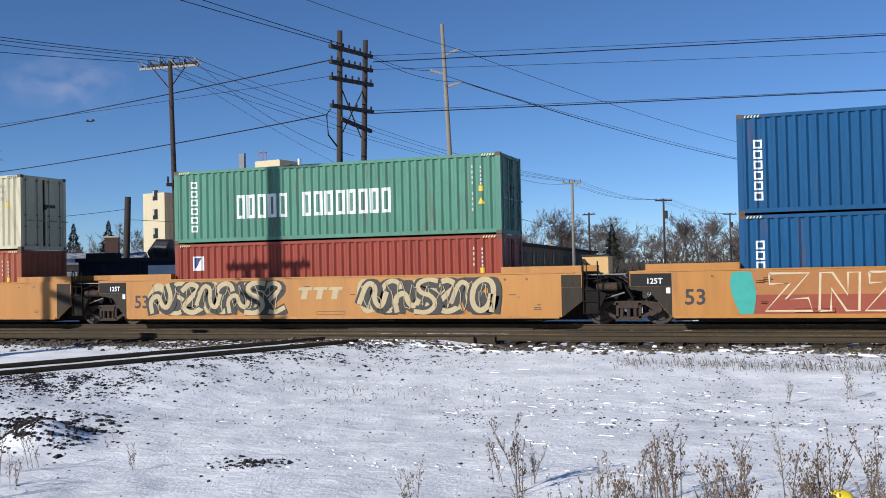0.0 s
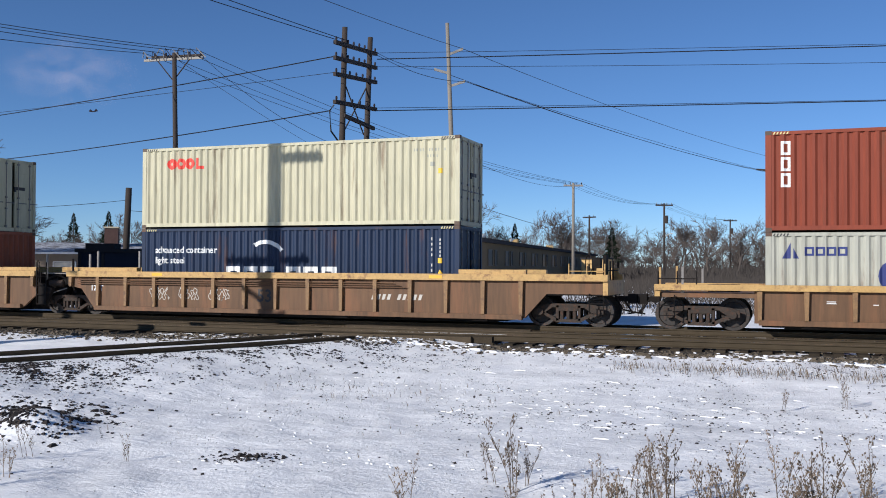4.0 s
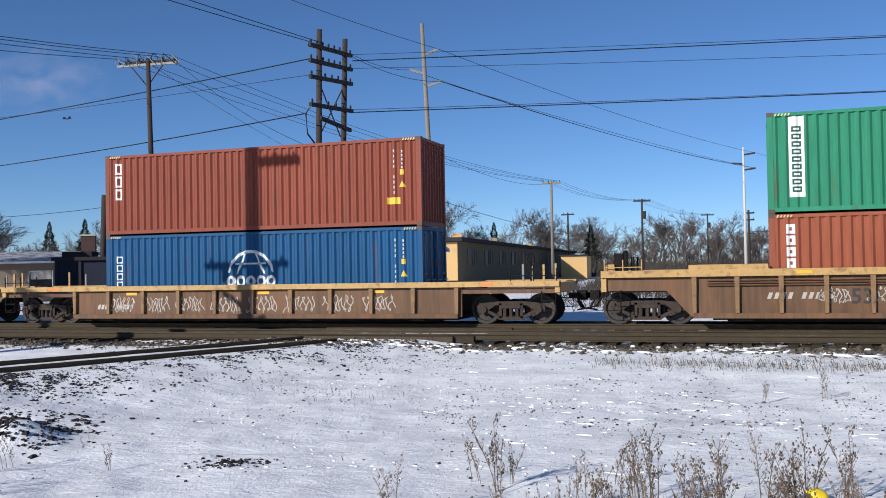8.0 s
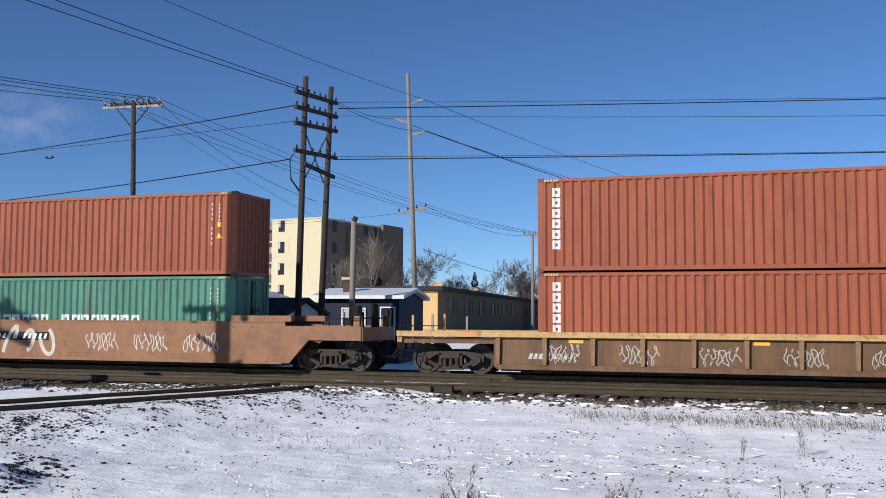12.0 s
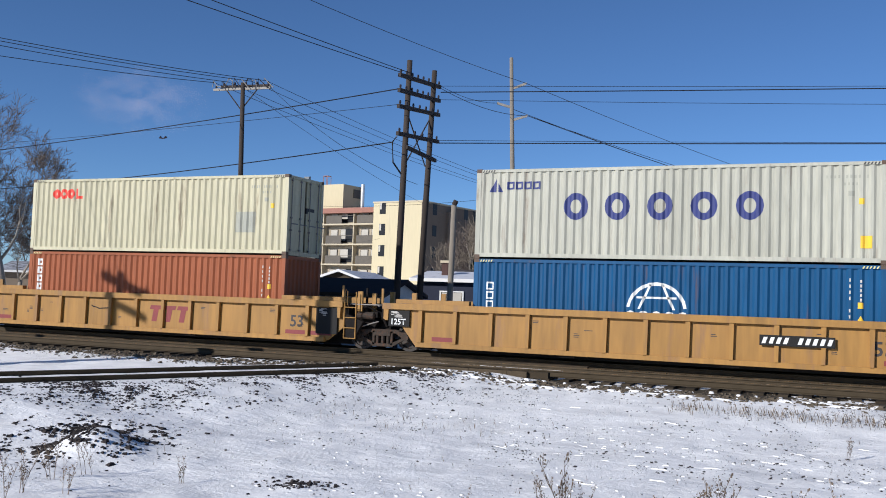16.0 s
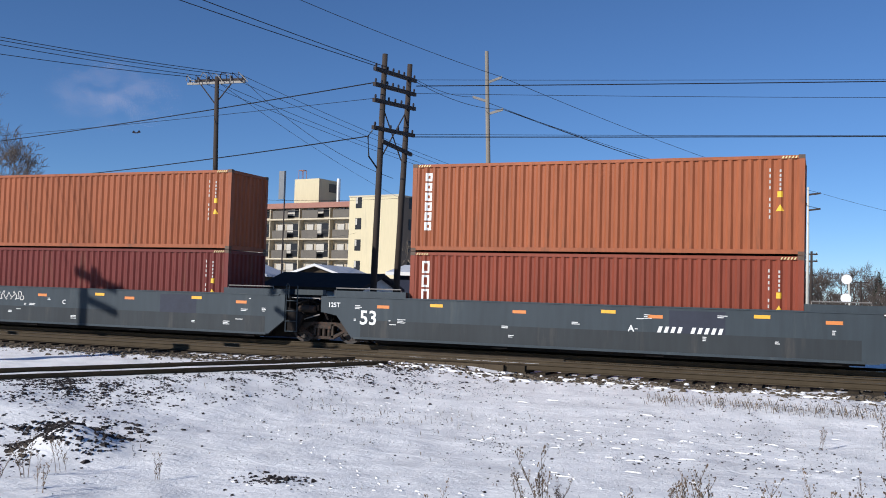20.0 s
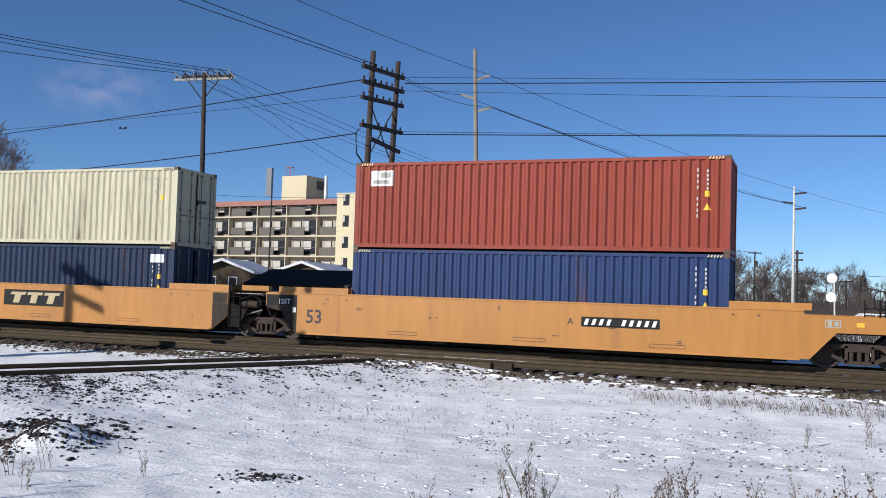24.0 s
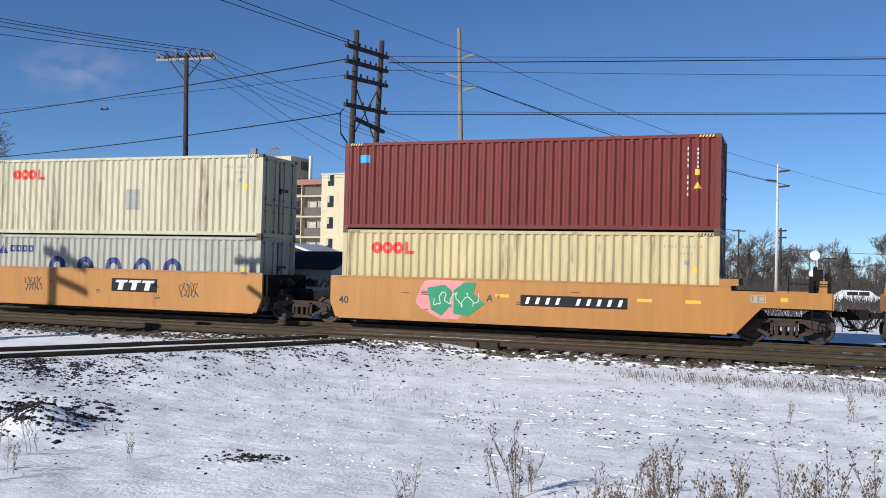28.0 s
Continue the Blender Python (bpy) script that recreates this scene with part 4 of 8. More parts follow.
def ground_z(x, y):
    """Lower field before the tracks, raised roadbed, slightly lower yards behind."""
    z = -0.55 + 0.30 * min(max((y - 14.0) / 6.5, 0), 1) if y < 29.5 else -0.35 - 0.1 * min((y - 29.5) / 3, 1)
    d = abs((Vector((x, y)) - DIAG_AT).dot(DIAG_N))
    if y < 24:
        z = max(z, -0.11 - 0.12 * max(d - 1.9, 0))
    if y < 24:
        q = 1.0 if d > 2.2 else 0.35
        z += q * (0.06 * noise.noise((x * 0.35, y * 0.35, 1)) + 0.035 * noise.noise((x * 1.5, y * 1.5, 4)) + 0.014 * noise.noise((x * 4.5, y * 4.5, 9)))
        # spoil heap beside the diagonal track
        z += 0.36 * math.exp(-(((x + 9.2) / 0.55) ** 2 + ((y - 9.7) / 0.55) ** 2)) + 0.14 * math.exp(-(((x + 10.2) / 2.6) ** 2 + ((y - 11.0) / 0.9) ** 2))
        z += 0.05 * math.exp(-(((x + 5.4) / 0.25) ** 2 + ((y - 9.2) / 0.3) ** 2))
    return z


def ground():
    xs = [-4000, -1200, -400, -150, -80, -50] + list(np.arange(-36, -14, 0.25)) + list(np.arange(-14, 9, 0.1)) + list(np.arange(9, 16, 0.25)) + [18, 24, 40, 80, 150, 400, 1200, 4000]
    ys = [-4000, -1200, -300, -80, -20, 0] + list(np.arange(4, 15, 0.1)) + list(np.arange(15, 24.1, 0.2)) + [25, 26.7, 29, 29.6, 31, 34, 40, 60, 100, 160, 300, 800, 2000, 4500]
    verts = [tuple(plan(x, y, ground_z(x, y) if abs(x) < 100 and -30 < y < 200 else -0.5)) for y in ys for x in xs]
    n = len(xs)
    faces = [(j * n + i, j * n + i + 1, (j + 1) * n + i + 1, (j + 1) * n + i) for j in range(len(ys) - 1) for i in range(n - 1)]
    me = bpy.data.meshes.new("ground")
    me.from_pydata(verts, [], faces)
    for p in me.polygons:
        p.use_smooth = True
    me.materials.append(M_SNOW)
    tagged(new("ground", me), "open snowy ground with dirt and dry grass showing through", "ground", kind="structure")


ground()


def rail_profile(s=1.0):
    return [(-0.075, -0.18), (0.075, -0.18), (0.075, -0.165), (0.012, -0.14), (0.012, -0.05), (0.036, -0.035), (0.036, 0.0), (-0.036, 0.0), (-0.036, -0.035), (-0.012, -0.05), (-0.012, -0.14), (-0.075, -0.165)]


def rail(parent, a, b):
    a, b = Vector(a), Vector(b)
    d = (b - a).normalized()
    n = Vector((-d.y, d.x, 0))
    bm = bmesh.new()
    ends = [[bm.verts.new(p + n * u + Vector((0, 0, w))) for u, w in rail_profile()] for p in (a, b)]
    k = len(ends[0])
    for i in range(k):
        j = (i + 1) % k
        bm.faces.new((ends[0][i], ends[0][j], ends[1][j], ends[1][i]))
    bm.faces.new(ends[0])
    bm.faces.new(ends[1])
    ob = part("rail", bm, M_RAIL, parent)
    ob.data.materials.append(M_RAILTOP)
    for p in ob.data.polygons:
        if p.normal.z > 0.9 and p.center.z > -0.01:
            p.material_index = 1
    return ob


def track(name, origin, direction, x0, x1, label, tie_from, tie_to):
    d = Vector((direction.x, direction.y, 0)).normalized()
    n = Vector((-d.y, d.x, 0))
    o = Vector((origin[0], origin[1], 0))
    ob = thing(name, Matrix(), label, "railway track", "", "structure")
    for s in (-0.755, 0.755) if x1 > x0 else ():
        rail(ob, o + d * x0 + n * s, o + d * x1 + n * s)
    tie = cached("tie", lambda: mesh_of("sleeper", box(bmesh.new(), -0.115, 0.115, -1.3, 1.3, -0.36, -0.185), M_TIE))
    ang = math.degrees(math.atan2(d.y, d.x))
    for i in range(round((tie_to - tie_from) / 0.54)):
        p = o + d * (tie_from + i * 0.54)
        put("sleeper", tie, ob, pose(p.x, p.y, 0, 0, 0, ang + random.uniform(-0.8, 0.8)))
    return ob


MAIN_Y, FRONT_Y = 29.97, 25.57
track("railway_track", (0, MAIN_Y), Vector((1, 0)), -600, 600, "main railway track on snowy ballast under the train", -42, 20)
track("railway_track", (0, FRONT_Y), Vector((1, 0)), -600, 600, "railway track with rusty rails before the train", -42, 20)
diag = track("railway_track", plan(*DIAG_AT), plan(*(DIAG_AT + DIAG_DIR)) - plan(*DIAG_AT), 0, 0, "diagonal railway track half buried in snow", 2.0, 4.0)
near_end, far_end = plan(*(DIAG_AT - DIAG_DIR * 24), -0.02), plan(*(DIAG_AT + DIAG_DIR * 3.1), 0.0)
side = (far_end - near_end).cross(Vector((0, 0, 1))).normalized() * 0.755
for q in (side, -side):
    rail(diag, near_end + q, far_end + q)

# ballast beds; the main one is widened behind to darken the train's shade on snow
bm = bmesh.new()
for y, w, far in ((MAIN_Y, 2.3, 3.6), (FRONT_Y, 2.1, 2.1)):
    box(bm, -600, 600, y - w, y + far, -0.6, -0.24)
tagged(part("ballast_bed", bm, M_BALLAST, None), "grey-brown ballast bed with snow between the stones", "ballast", kind="structure")

# dark timbers at the crossing of the tracks
deck = thing("crossing_timbers", Matrix(), "dark worn timbers laid at the track crossing", "timbers", "", "structure")
plank = cached("plank", lambda: mesh_of("timber", box(bmesh.new(), -1.25, 1.25, -0.11, 0.11, -0.20, -0.03), M_PLANK))
for k in range(7):
    put("timber", plank, deck, pose(-11.9 + 0.55 * k, 24.33 - 0.05 * (k % 3), 0, 0, 0, random.uniform(-3, 3)))
    put("timber", plank, deck, pose(-12.0 + 0.6 * k, 27.72 + 0.06 * (k % 3), 0, 0, 0, random.uniform(-3, 3)))

# wind-packed ridges and animal tracks in the snow
def snow_bits(name, rows, label):
    """Low lens-shaped mounds: x, y, length, width, height, turn."""
    verts, faces = [], []
    for x, y, l, w, h, a in rows:
        z = max(ground_z(x, y), (-0.235 + 0.1216 - 0.0054 * y) / 0.9758 if y > 20.75 else -9)
        b, c, q, n = len(verts), math.cos(a), math.sin(a), 8
        for r, hh in ((1.0, -0.02), (0.55, h)):
            for k in range(n):
                u, v = r * l / 2 * math.cos(k * math.tau / n), r * w / 2 * math.sin(k * math.tau / n)
                verts.append(tuple(plan(x + u * c - v * q, y + u * q + v * c, z + hh)))
        faces += [(b + k, b + (k + 1) % n, b + n + (k + 1) % n, b + n + k) for k in range(n)] + [tuple(b + n + k for k in range(n))]
    me = bpy.data.meshes.new(name)
    me.from_pydata(verts, [], faces)
    for p in me.polygons:
        p.use_smooth = True
    me.materials.append(M_SNOW)
    tagged(new(name, me), label, "snow", kind="stuff")


rs = random.Random(12)
snow_bits("snow_ridges", [(rs.uniform(-3, 9), rs.gauss(13.4, 1.3), rs.uniform(0.12, 0.40), rs.uniform(0.012, 0.022), rs.uniform(0.008, 0.018), rs.gauss(0.1, 0.2)) for _ in range(26)] + [(rs.uniform(-7.5, 8), rs.uniform(8, 18), rs.uniform(0.2, 0.6), rs.uniform(0.012, 0.024), rs.uniform(0.008, 0.018), rs.gauss(-0.1, 0.25)) for _ in range(16)] + [(rs.uniform(-4, 10), rs.gauss(13.5, 0.9), rs.uniform(0.06, 0.20), rs.uniform(0.015, 0.03), rs.uniform(0.010, 0.02), rs.gauss(0.1, 0.3)) for _ in range(60)], "wind-packed ridges on the snow")
# snow lying along the ballast shoulder and between the sleeper ends
snow_bits("shoulder_snow", [(rs.uniform(-9, 14), rs.uniform(20.15, 20.7), rs.uniform(0.15, 0.55), rs.uniform(0.05, 0.16), rs.uniform(0.02, 0.05), rs.gauss(0.0, 0.15)) for _ in range(150)]
          + [(-10 + 0.54 * k + rs.uniform(-0.1, 0.1), 20.95 + rs.gauss(0, 0.12), rs.uniform(0.08, 0.22), rs.uniform(0.05, 0.14), rs.uniform(0.03, 0.05), rs.gauss(0, 0.1)) for k in range(46)], "thin snow lying along the ballast shoulder")
prints = []
for x0_, y0_, a0_, n_ in ((-8.5, 13.5, -0.9, 26), (-4.5, 16.0, -1.3, 30), (-3.0, 12.0, -1.2, 26), (3.5, 13.0, 2.9, 30), (0.5, 15.5, 3.0, 30), (-6.5, 9.0, 0.1, 22)):
    x, y, a = x0_, y0_, a0_
    for k in range(n_):
        a += rs.gauss(0, 0.06)
        x, y = x + 0.27 * math.cos(a), y + 0.27 * math.sin(a)
        sd = 0.06 if k % 2 else -0.06
        prints.append((x - sd * math.sin(a), y + sd * math.cos(a), 0.09, 0.035, 0.012, a))
snow_bits("animal_tracks", prints, "lines of animal tracks across the snow")

# loose stones on the shoulder, and clods on the snow
def scatter(name, count, where, size, mat, label, cat, seed, flat=0.45):
    rnd = random.Random(seed)
    verts, faces = [], []
    for _ in range(count):
        x, y = where(rnd)
        z = ground_z(x, y) if y < 20.2 else max(ground_z(x, y), -0.24)
        r = size * min(math.exp(rnd.gauss(-0.25, 0.55)), 2.6)
        b0 = len(verts)
        a0 = rnd.uniform(0, 6.28)
        for k in range(4):
            a = a0 + k * math.tau / 4
            q = r * rnd.uniform(0.7, 1.2)
            verts.append(tuple(plan(x + q * math.cos(a), y + q * math.sin(a), z - 0.01)))
        for k in range(4):
            a = a0 + k * math.tau / 4 + 0.3
            q = 0.6 * r * rnd.uniform(0.6, 1.2)
            verts.append(tuple(plan(x + q * math.cos(a), y + q * math.sin(a), z + r * flat * rnd.uniform(0.5, 1.2))))
        faces += [(b0 + k, b0 + (k + 1) % 4, b0 + 4 + (k + 1) % 4, b0 + 4 + k) for k in range(4)] + [(b0 + 4, b0 + 5, b0 + 6, b0 + 7)]
    me = bpy.data.meshes.new(name)
    me.from_pydata(verts, [], faces)
    me.materials.append(mat)
    tagged(new(name, me), label, cat, kind="stuff")


scatter("ballast_stones", 6500, lambda r: (r.uniform(-36, 12), 20.3 + abs(r.gauss(0, 0.45)) * (1 if r.random() < 0.8 else -0.9)), 0.048, M_STONE, "loose grey-brown stones along the ballast shoulder", "stones", 3)
scatter("ballast_stones", 2500, lambda r: (r.uniform(-36, 12), r.uniform(20.5, 25.6)), 0.05, M_STONE, "loose stones between the tracks", "stones", 4)


def clumped(draw, cut=0.05, scale=1.1):
    """Keeps only what falls in uneven clumps, sparsely strewn between them."""
    def f(r):
        while True:
            x, y = draw(r)
            q = noise.noise((x * scale, y * scale, 3)) + 0.5 * noise.noise((x * scale * 3.1, y * scale * 3.1, 8))
            if q > cut + 0.25 * (r.random() - 0.5) or r.random() < 0.05:
                return x, y
    return f


def along_diag(r):
    p = DIAG_AT + DIAG_DIR * r.uniform(-15, 4) - DIAG_N * (0.9 + abs(r.gauss(0, 1.5)))
    return p.x, p.y


scatter("soil_clods", 5800, clumped(along_diag), 0.024, M_DIRT, "dark frozen soil clods strewn on the snow", "soil", 5)
scatter("soil_clods", 1300, clumped(lambda r: (-12.2 + r.gauss(0, 1.0), 13.0 + r.gauss(0, 0.5)), 0.0, 1.4), 0.026, M_DIRT, "dark frozen soil strewn beside the buried track", "soil", 16)
scatter("soil_clods", 1900, clumped(lambda r: (-9.7 + r.gauss(0, 0.6), 10.0 + r.gauss(0, 0.55)), -0.05, 1.7), 0.030, M_DIRT, "dark frozen soil heap on the snow", "soil", 6)
scatter("soil_clods", 190, lambda r: (-5.5 + r.gauss(0, 0.27), 9.35 + r.gauss(0, 0.17)), 0.026, M_DIRT, "small clump of dark soil on the snow", "soil", 7)
scatter("soil_clods", 1500, clumped(lambda r: (r.uniform(-4, 10), 13.6 + r.gauss(0, 1.0)), 0.0, 0.9), 0.016, M_DIRT, "crumbs of soil and stubble on the snow", "soil", 18)
scatter("soil_clods", 6500, clumped(lambda r: (r.uniform(-14, 8), 4.5 + 15.5 * r.random() ** 0.45), 0.1, 0.7), 0.014, M_DIRT, "scattered crumbs of soil on the snow", "soil", 8)

# ---- dry plants ----
M_WEED = material("dry_weed_stems", (0.16, 0.12, 0.085), 0.9, vary=0.3, scale=10, bump=0, by_object=0.25, spec=0.1)
M_GRASS = material("dry_grass", (0.13, 0.10, 0.07), 0.9, vary=0.3, scale=10, bump=0, spec=0.1)


def weed_mesh(seed, h):
    rnd = random.Random(seed)
    bm = bmesh.new()
    for _ in range(rnd.randint(3, 5)):
        a, lean = rnd.uniform(0, 6.28), rnd.uniform(0.05, 0.40)
        hh = h * rnd.uniform(0.6, 1.0)
        bx, by = rnd.uniform(-0.08, 0.08), rnd.uniform(-0.08, 0.08)
        pts = [(bx + lean * hh * (k / 4) ** 1.4 * math.cos(a), by + lean * hh * (k / 4) ** 1.4 * math.sin(a), hh * k / 4) for k in range(5)]
        tube(bm, pts, [0.005, 0.0045, 0.004, 0.003, 0.002], 4)
        for k in range(rnd.randint(9, 14)):
            f = rnd.uniform(0.3, 1.0)
            i = min(int(f * 4), 3)
            p = Vector(pts[i]).lerp(Vector(pts[i + 1]), f * 4 - i)
            a2, l2 = rnd.uniform(0, 6.28), hh * rnd.uniform(0.10, 0.26)
            q = p + Vector((l2 * 0.55 * math.cos(a2), l2 * 0.55 * math.sin(a2), l2))
            tube(bm, [p, (p + q) / 2 + Vector((0, 0, -0.01)), q], [0.0025, 0.002, 0.0015], 3)
            for m in range(3):
                c = p.lerp(q, rnd.uniform(0.4, 1.0)) + Vector((rnd.uniform(-1, 1), rnd.uniform(-1, 1), rnd.uniform(-0.5, 1))) * 0.018
                s = rnd.uniform(0.004, 0.009)
                tube(bm, [c - Vector((0, 0, s)), c + Vector((0, 0, s))], s * 0.8, 4)
    return mesh_of("stems", bm, M_WEED)


WEEDS = [weed_mesh(s, 0.62) for s in range(5)]


def weed(x, y, h, seed):
    rnd = random.Random(seed)
    s = h / 0.62
    ob = new("dry_weed", WEEDS[seed % 5])
    ob.matrix_basis = Matrix.LocRotScale(plan(x, y, ground_z(x, y) - 0.02), Euler((0, 0, rnd.uniform(0, 6.28))), (s, s, s))
    tagged(ob, "dry brown branching weed standing in the snow", "weed", "dry weeds in the field")


rw = random.Random(77)
for k in range(27):
    bearing = rw.uniform(-14, 13)
    dist = rw.uniform(6.6, 9.6)
    weed(*spot(bearing, dist), rw.uniform(0.45, 0.85), k)
for k in range(20):
    weed(*spot(rw.uniform(-7, 13), rw.uniform(6.4, 8.6)), rw.uniform(0.4, 0.75), 300 + k)
for k in range(9):
    weed(*spot(rw.uniform(-16, 12), rw.uniform(5.4, 6.6)), rw.uniform(0.45, 0.8), 100 + k)
for k, (bx, dd, hh) in enumerate(((-47.5, 11.0, 0.5), (-46, 11.6, 0.6), (-45, 10.8, 0.45), (-48.5, 10.4, 0.55), (-44, 11.9, 0.5), (-38.2, 11.2, 0.35), (-19.3, 8.2, 0.6), (11.5, 8.4, 0.55), (9.5, 15.5, 0.5), (6, 15, 0.4))):
    weed(*spot(bx, dd), hh, 200 + k)


def grass(name, count, where, h, seed, label):
    rnd = random.Random(seed)
    verts, faces = [], []
    for _ in range(count):
        x, y = where(rnd)
        z = ground_z(x, y) - 0.02
        hh = h * rnd.uniform(0.5, 1.3)
        a, w = rnd.uniform(0, 6.28), 0.006
        dx, dy = rnd.uniform(-0.4, 0.4) * hh, rnd.uniform(-0.4, 0.4) * hh
        b = len(verts)
        verts += [tuple(plan(*q)) for q in ((x - w * math.cos(a), y - w * math.sin(a), z), (x + w * math.cos(a), y + w * math.sin(a), z), (x + dx, y + dy, z + hh), (x + dx * 0.4 + w * 0.7, y + dy * 0.4, z + hh * 0.55))]
        faces += [(b, b + 1, b + 3), (b, b + 3, b + 2)]
    me = bpy.data.meshes.new(name)
    me.from_pydata(verts, [], faces)
    me.materials.append(M_GRASS)
    tagged(new(name, me), label, "grass", kind="stuff")


grass("dry_grass", 1150, lambda r: (r.uniform(-1.6, 7.5), 18.3 + r.gauss(0, 0.28)), 0.17, 1, "strip of dry brown grass poking through the snow")
grass("dry_grass", 150, lambda r: (-6.0 + r.gauss(0, 1.5), 14.6 + r.gauss(0, 0.6)), 0.13, 2, "sparse dry grass in the snow")
grass("dry_grass", 350, lambda r: (r.uniform(-10, 9), r.uniform(9, 20)), 0.10, 3, "single blades of dry grass in the snow")
grass("dry_grass", 380, lambda r: spot(r.uniform(-8, 9), r.uniform(6.4, 8.6)), 0.22, 4, "dry grass among the weeds")

# yellow plastic thing lying in the snow
M_YELLOW = material("yellow_plastic", (0.85, 0.62, 0.02), 0.4, vary=0.08, scale=8, bump=0.05)
bm = bmesh.new()
bmesh.ops.create_icosphere(bm, subdivisions=3, radius=0.1)
for v in bm.verts:
    v.co.x *= 1.25
    v.co.z *= 0.75
    v.co += v.normal * 0.014 * noise.noise(v.co * 14)
gx, gy = spot(9.04, 9.35)
ob = part("plastic_jug", bm, M_YELLOW, None, smooth=True, m=Matrix.Translation(plan(gx, gy, ground_z(gx, gy) + 0.05)) @ pose(0, 0, 0, 0, 10, 20))
tagged(ob, "crumpled yellow plastic jug lying in the snow", "jug")

# ---- poles and wires ----
M_POLE = material("weathered_pole_wood", (0.042, 0.031, 0.024), 0.9, vary=0.25, scale=2, fine=30, bump=0.3, streak=True)
M_POLE_L = material("pale_pole_wood", (0.23, 0.20, 0.16), 0.9, vary=0.2, scale=2, fine=30, bump=0.3, streak=True)
M_ARM = material("crossarm_wood", (0.036, 0.027, 0.023), 0.9, vary=0.3, scale=4, fine=30, bump=0.3)
M_ARM_L = material("grey_crossarm", (0.27, 0.25, 0.22), 0.7, vary=0.2, scale=4, fine=30, bump=0.1)
M_STEEL = material("galvanised_steel", (0.58, 0.56, 0.48), 0.6, 0.0, vary=0.1, bump=0.02)
M_INS = material("dark_insulator", (0.03, 0.025, 0.03), 0.3, vary=0.2, bump=0)
M_WIRE = material("black_wire", (0.012, 0.012, 0.014), 0.6, vary=0.1, bump=0)
M_WHITE = material("white_paint", (0.75, 0.75, 0.73), 0.5, vary=0.06, bump=0.02)


def pole(name, foot, top, r0, r1, mat, label, group="utility poles"):
    ob = thing(name, Matrix.Translation(foot), label, "utility pole", group)
    f, t = Vector(foot), Vector(top)
    part("shaft", tube(bmesh.new(), [(0, 0, -0.2), (t - f) * 0.5, t - f], [r0, (r0 + r1) / 2, r1], 10), mat, ob, smooth=True)
    return ob


def arm(ob, a, b, r, mat, pins=0, pin_h=0.16):
    """A crossarm between two world places on the pole ob, with insulators on it."""
    o = ob.matrix_basis.translation
    a, b = Vector(a) - o, Vector(b) - o
    d = (b - a).normalized()
    n = d.cross(Vector((0, 0, 1))).normalized() * r
    up = Vector((0, 0, r * 1.3))
    bm = bmesh.new()
    v = [bm.verts.new(p + i * n + j * up) for p in (a, b) for i in (-1, 1) for j in (-1, 1)]
    for f in ((0, 1, 3, 2), (4, 6, 7, 5), (0, 4, 5, 1), (2, 3, 7, 6), (0, 2, 6, 4), (1, 5, 7, 3)):
        bm.faces.new([v[i] for i in f])
    am = part("crossarm", bm, mat, ob)
    for k in range(pins):
        p = a.lerp(b, (k + 0.25) / (pins - 0.5)) + up
        part("insulator", tube(bmesh.new(), [p, p + Vector((0, 0, pin_h * 0.5)), p + Vector((0, 0, pin_h))], [0.03, 0.055, 0.035], 6), M_INS, am)
    return am


def wire(points, sag=0.6, r=0.014, label="thin black overhead power wire"):
    ob = thing("overhead_wire", Matrix(), label, "wire", "overhead wires")
    bm = bmesh.new()
    for a, b in zip(points, points[1:]):
        a, b = Vector(a), Vector(b)
        n = 14
        tube(bm, [a.lerp(b, k / n) - Vector((0, 0, sag * 4 * (k / n) * (1 - k / n))) for k in range(n + 1)], r, 4)
    part("strand", bm, M_WIRE, ob)


def on(bearing, dist, elev):
    """A place by bearing, distance and angle above the eye's level."""
    return polar(bearing, dist, 2.0 + dist * math.tan(radians(elev)))


# twin-pole frame beyond the train
hl_t, hl_f = on(-23.87, 34.3, 16.22), polar(-24.25, 34.3, -0.4)
hr_t, hr_f = on(-22.07, 36.0, 15.61), polar(-22.68, 36.0, -0.4)
hp = pole("twin_utility_pole", hl_f, hl_t, 0.155, 0.115, M_POLE, "dark wooden twin-pole frame with four crossarms")
o = hp.matrix_basis.translation
part("shaft", tube(bmesh.new(), [hr_f - o, hr_t - o], [0.155, 0.115], 10), M_POLE, hp, smooth=True)
H_ARMS = []
for el_l, el_r, pins in ((15.16, 14.44, 8), (14.13, 13.51, 8), (13.05, 12.54, 7), (11.17, 10.70, 6)):
    a, b = on(-24.50, 33.6, el_l), on(-21.58, 36.7, el_r)
    H_ARMS.append((a, b))
    arm(hp, a + Vector((0.05, -0.2, 0)), b + Vector((0.05, -0.2, 0)), 0.062, M_ARM, pins)
arm(hp, on(-23.9, 34.2, 10.3), on(-21.79, 36.4, 9.43), 0.06, M_ARM)
bm = bmesh.new()
tube(bm, [on(-23.9, 34.3, 12.6) - o, on(-22.5, 35.8, 9.0) - o], 0.03, 5)
tube(bm, [on(-22.3, 36, 12.3) - o, on(-24.0, 34.3, 9.0) - o], 0.03, 5)
part("brace", bm, M_POLE, hp)
bm = tube(bmesh.new(), [on(-24.6, 33.6, 11.0) - o, on(-24.9, 33.6, 10.6) - o, on(-24.8, 33.7, 9.2) - o, on(-24.2, 34.0, 8.4) - o], 0.035, 6)
part("cable_loop", bm, M_WIRE, hp)

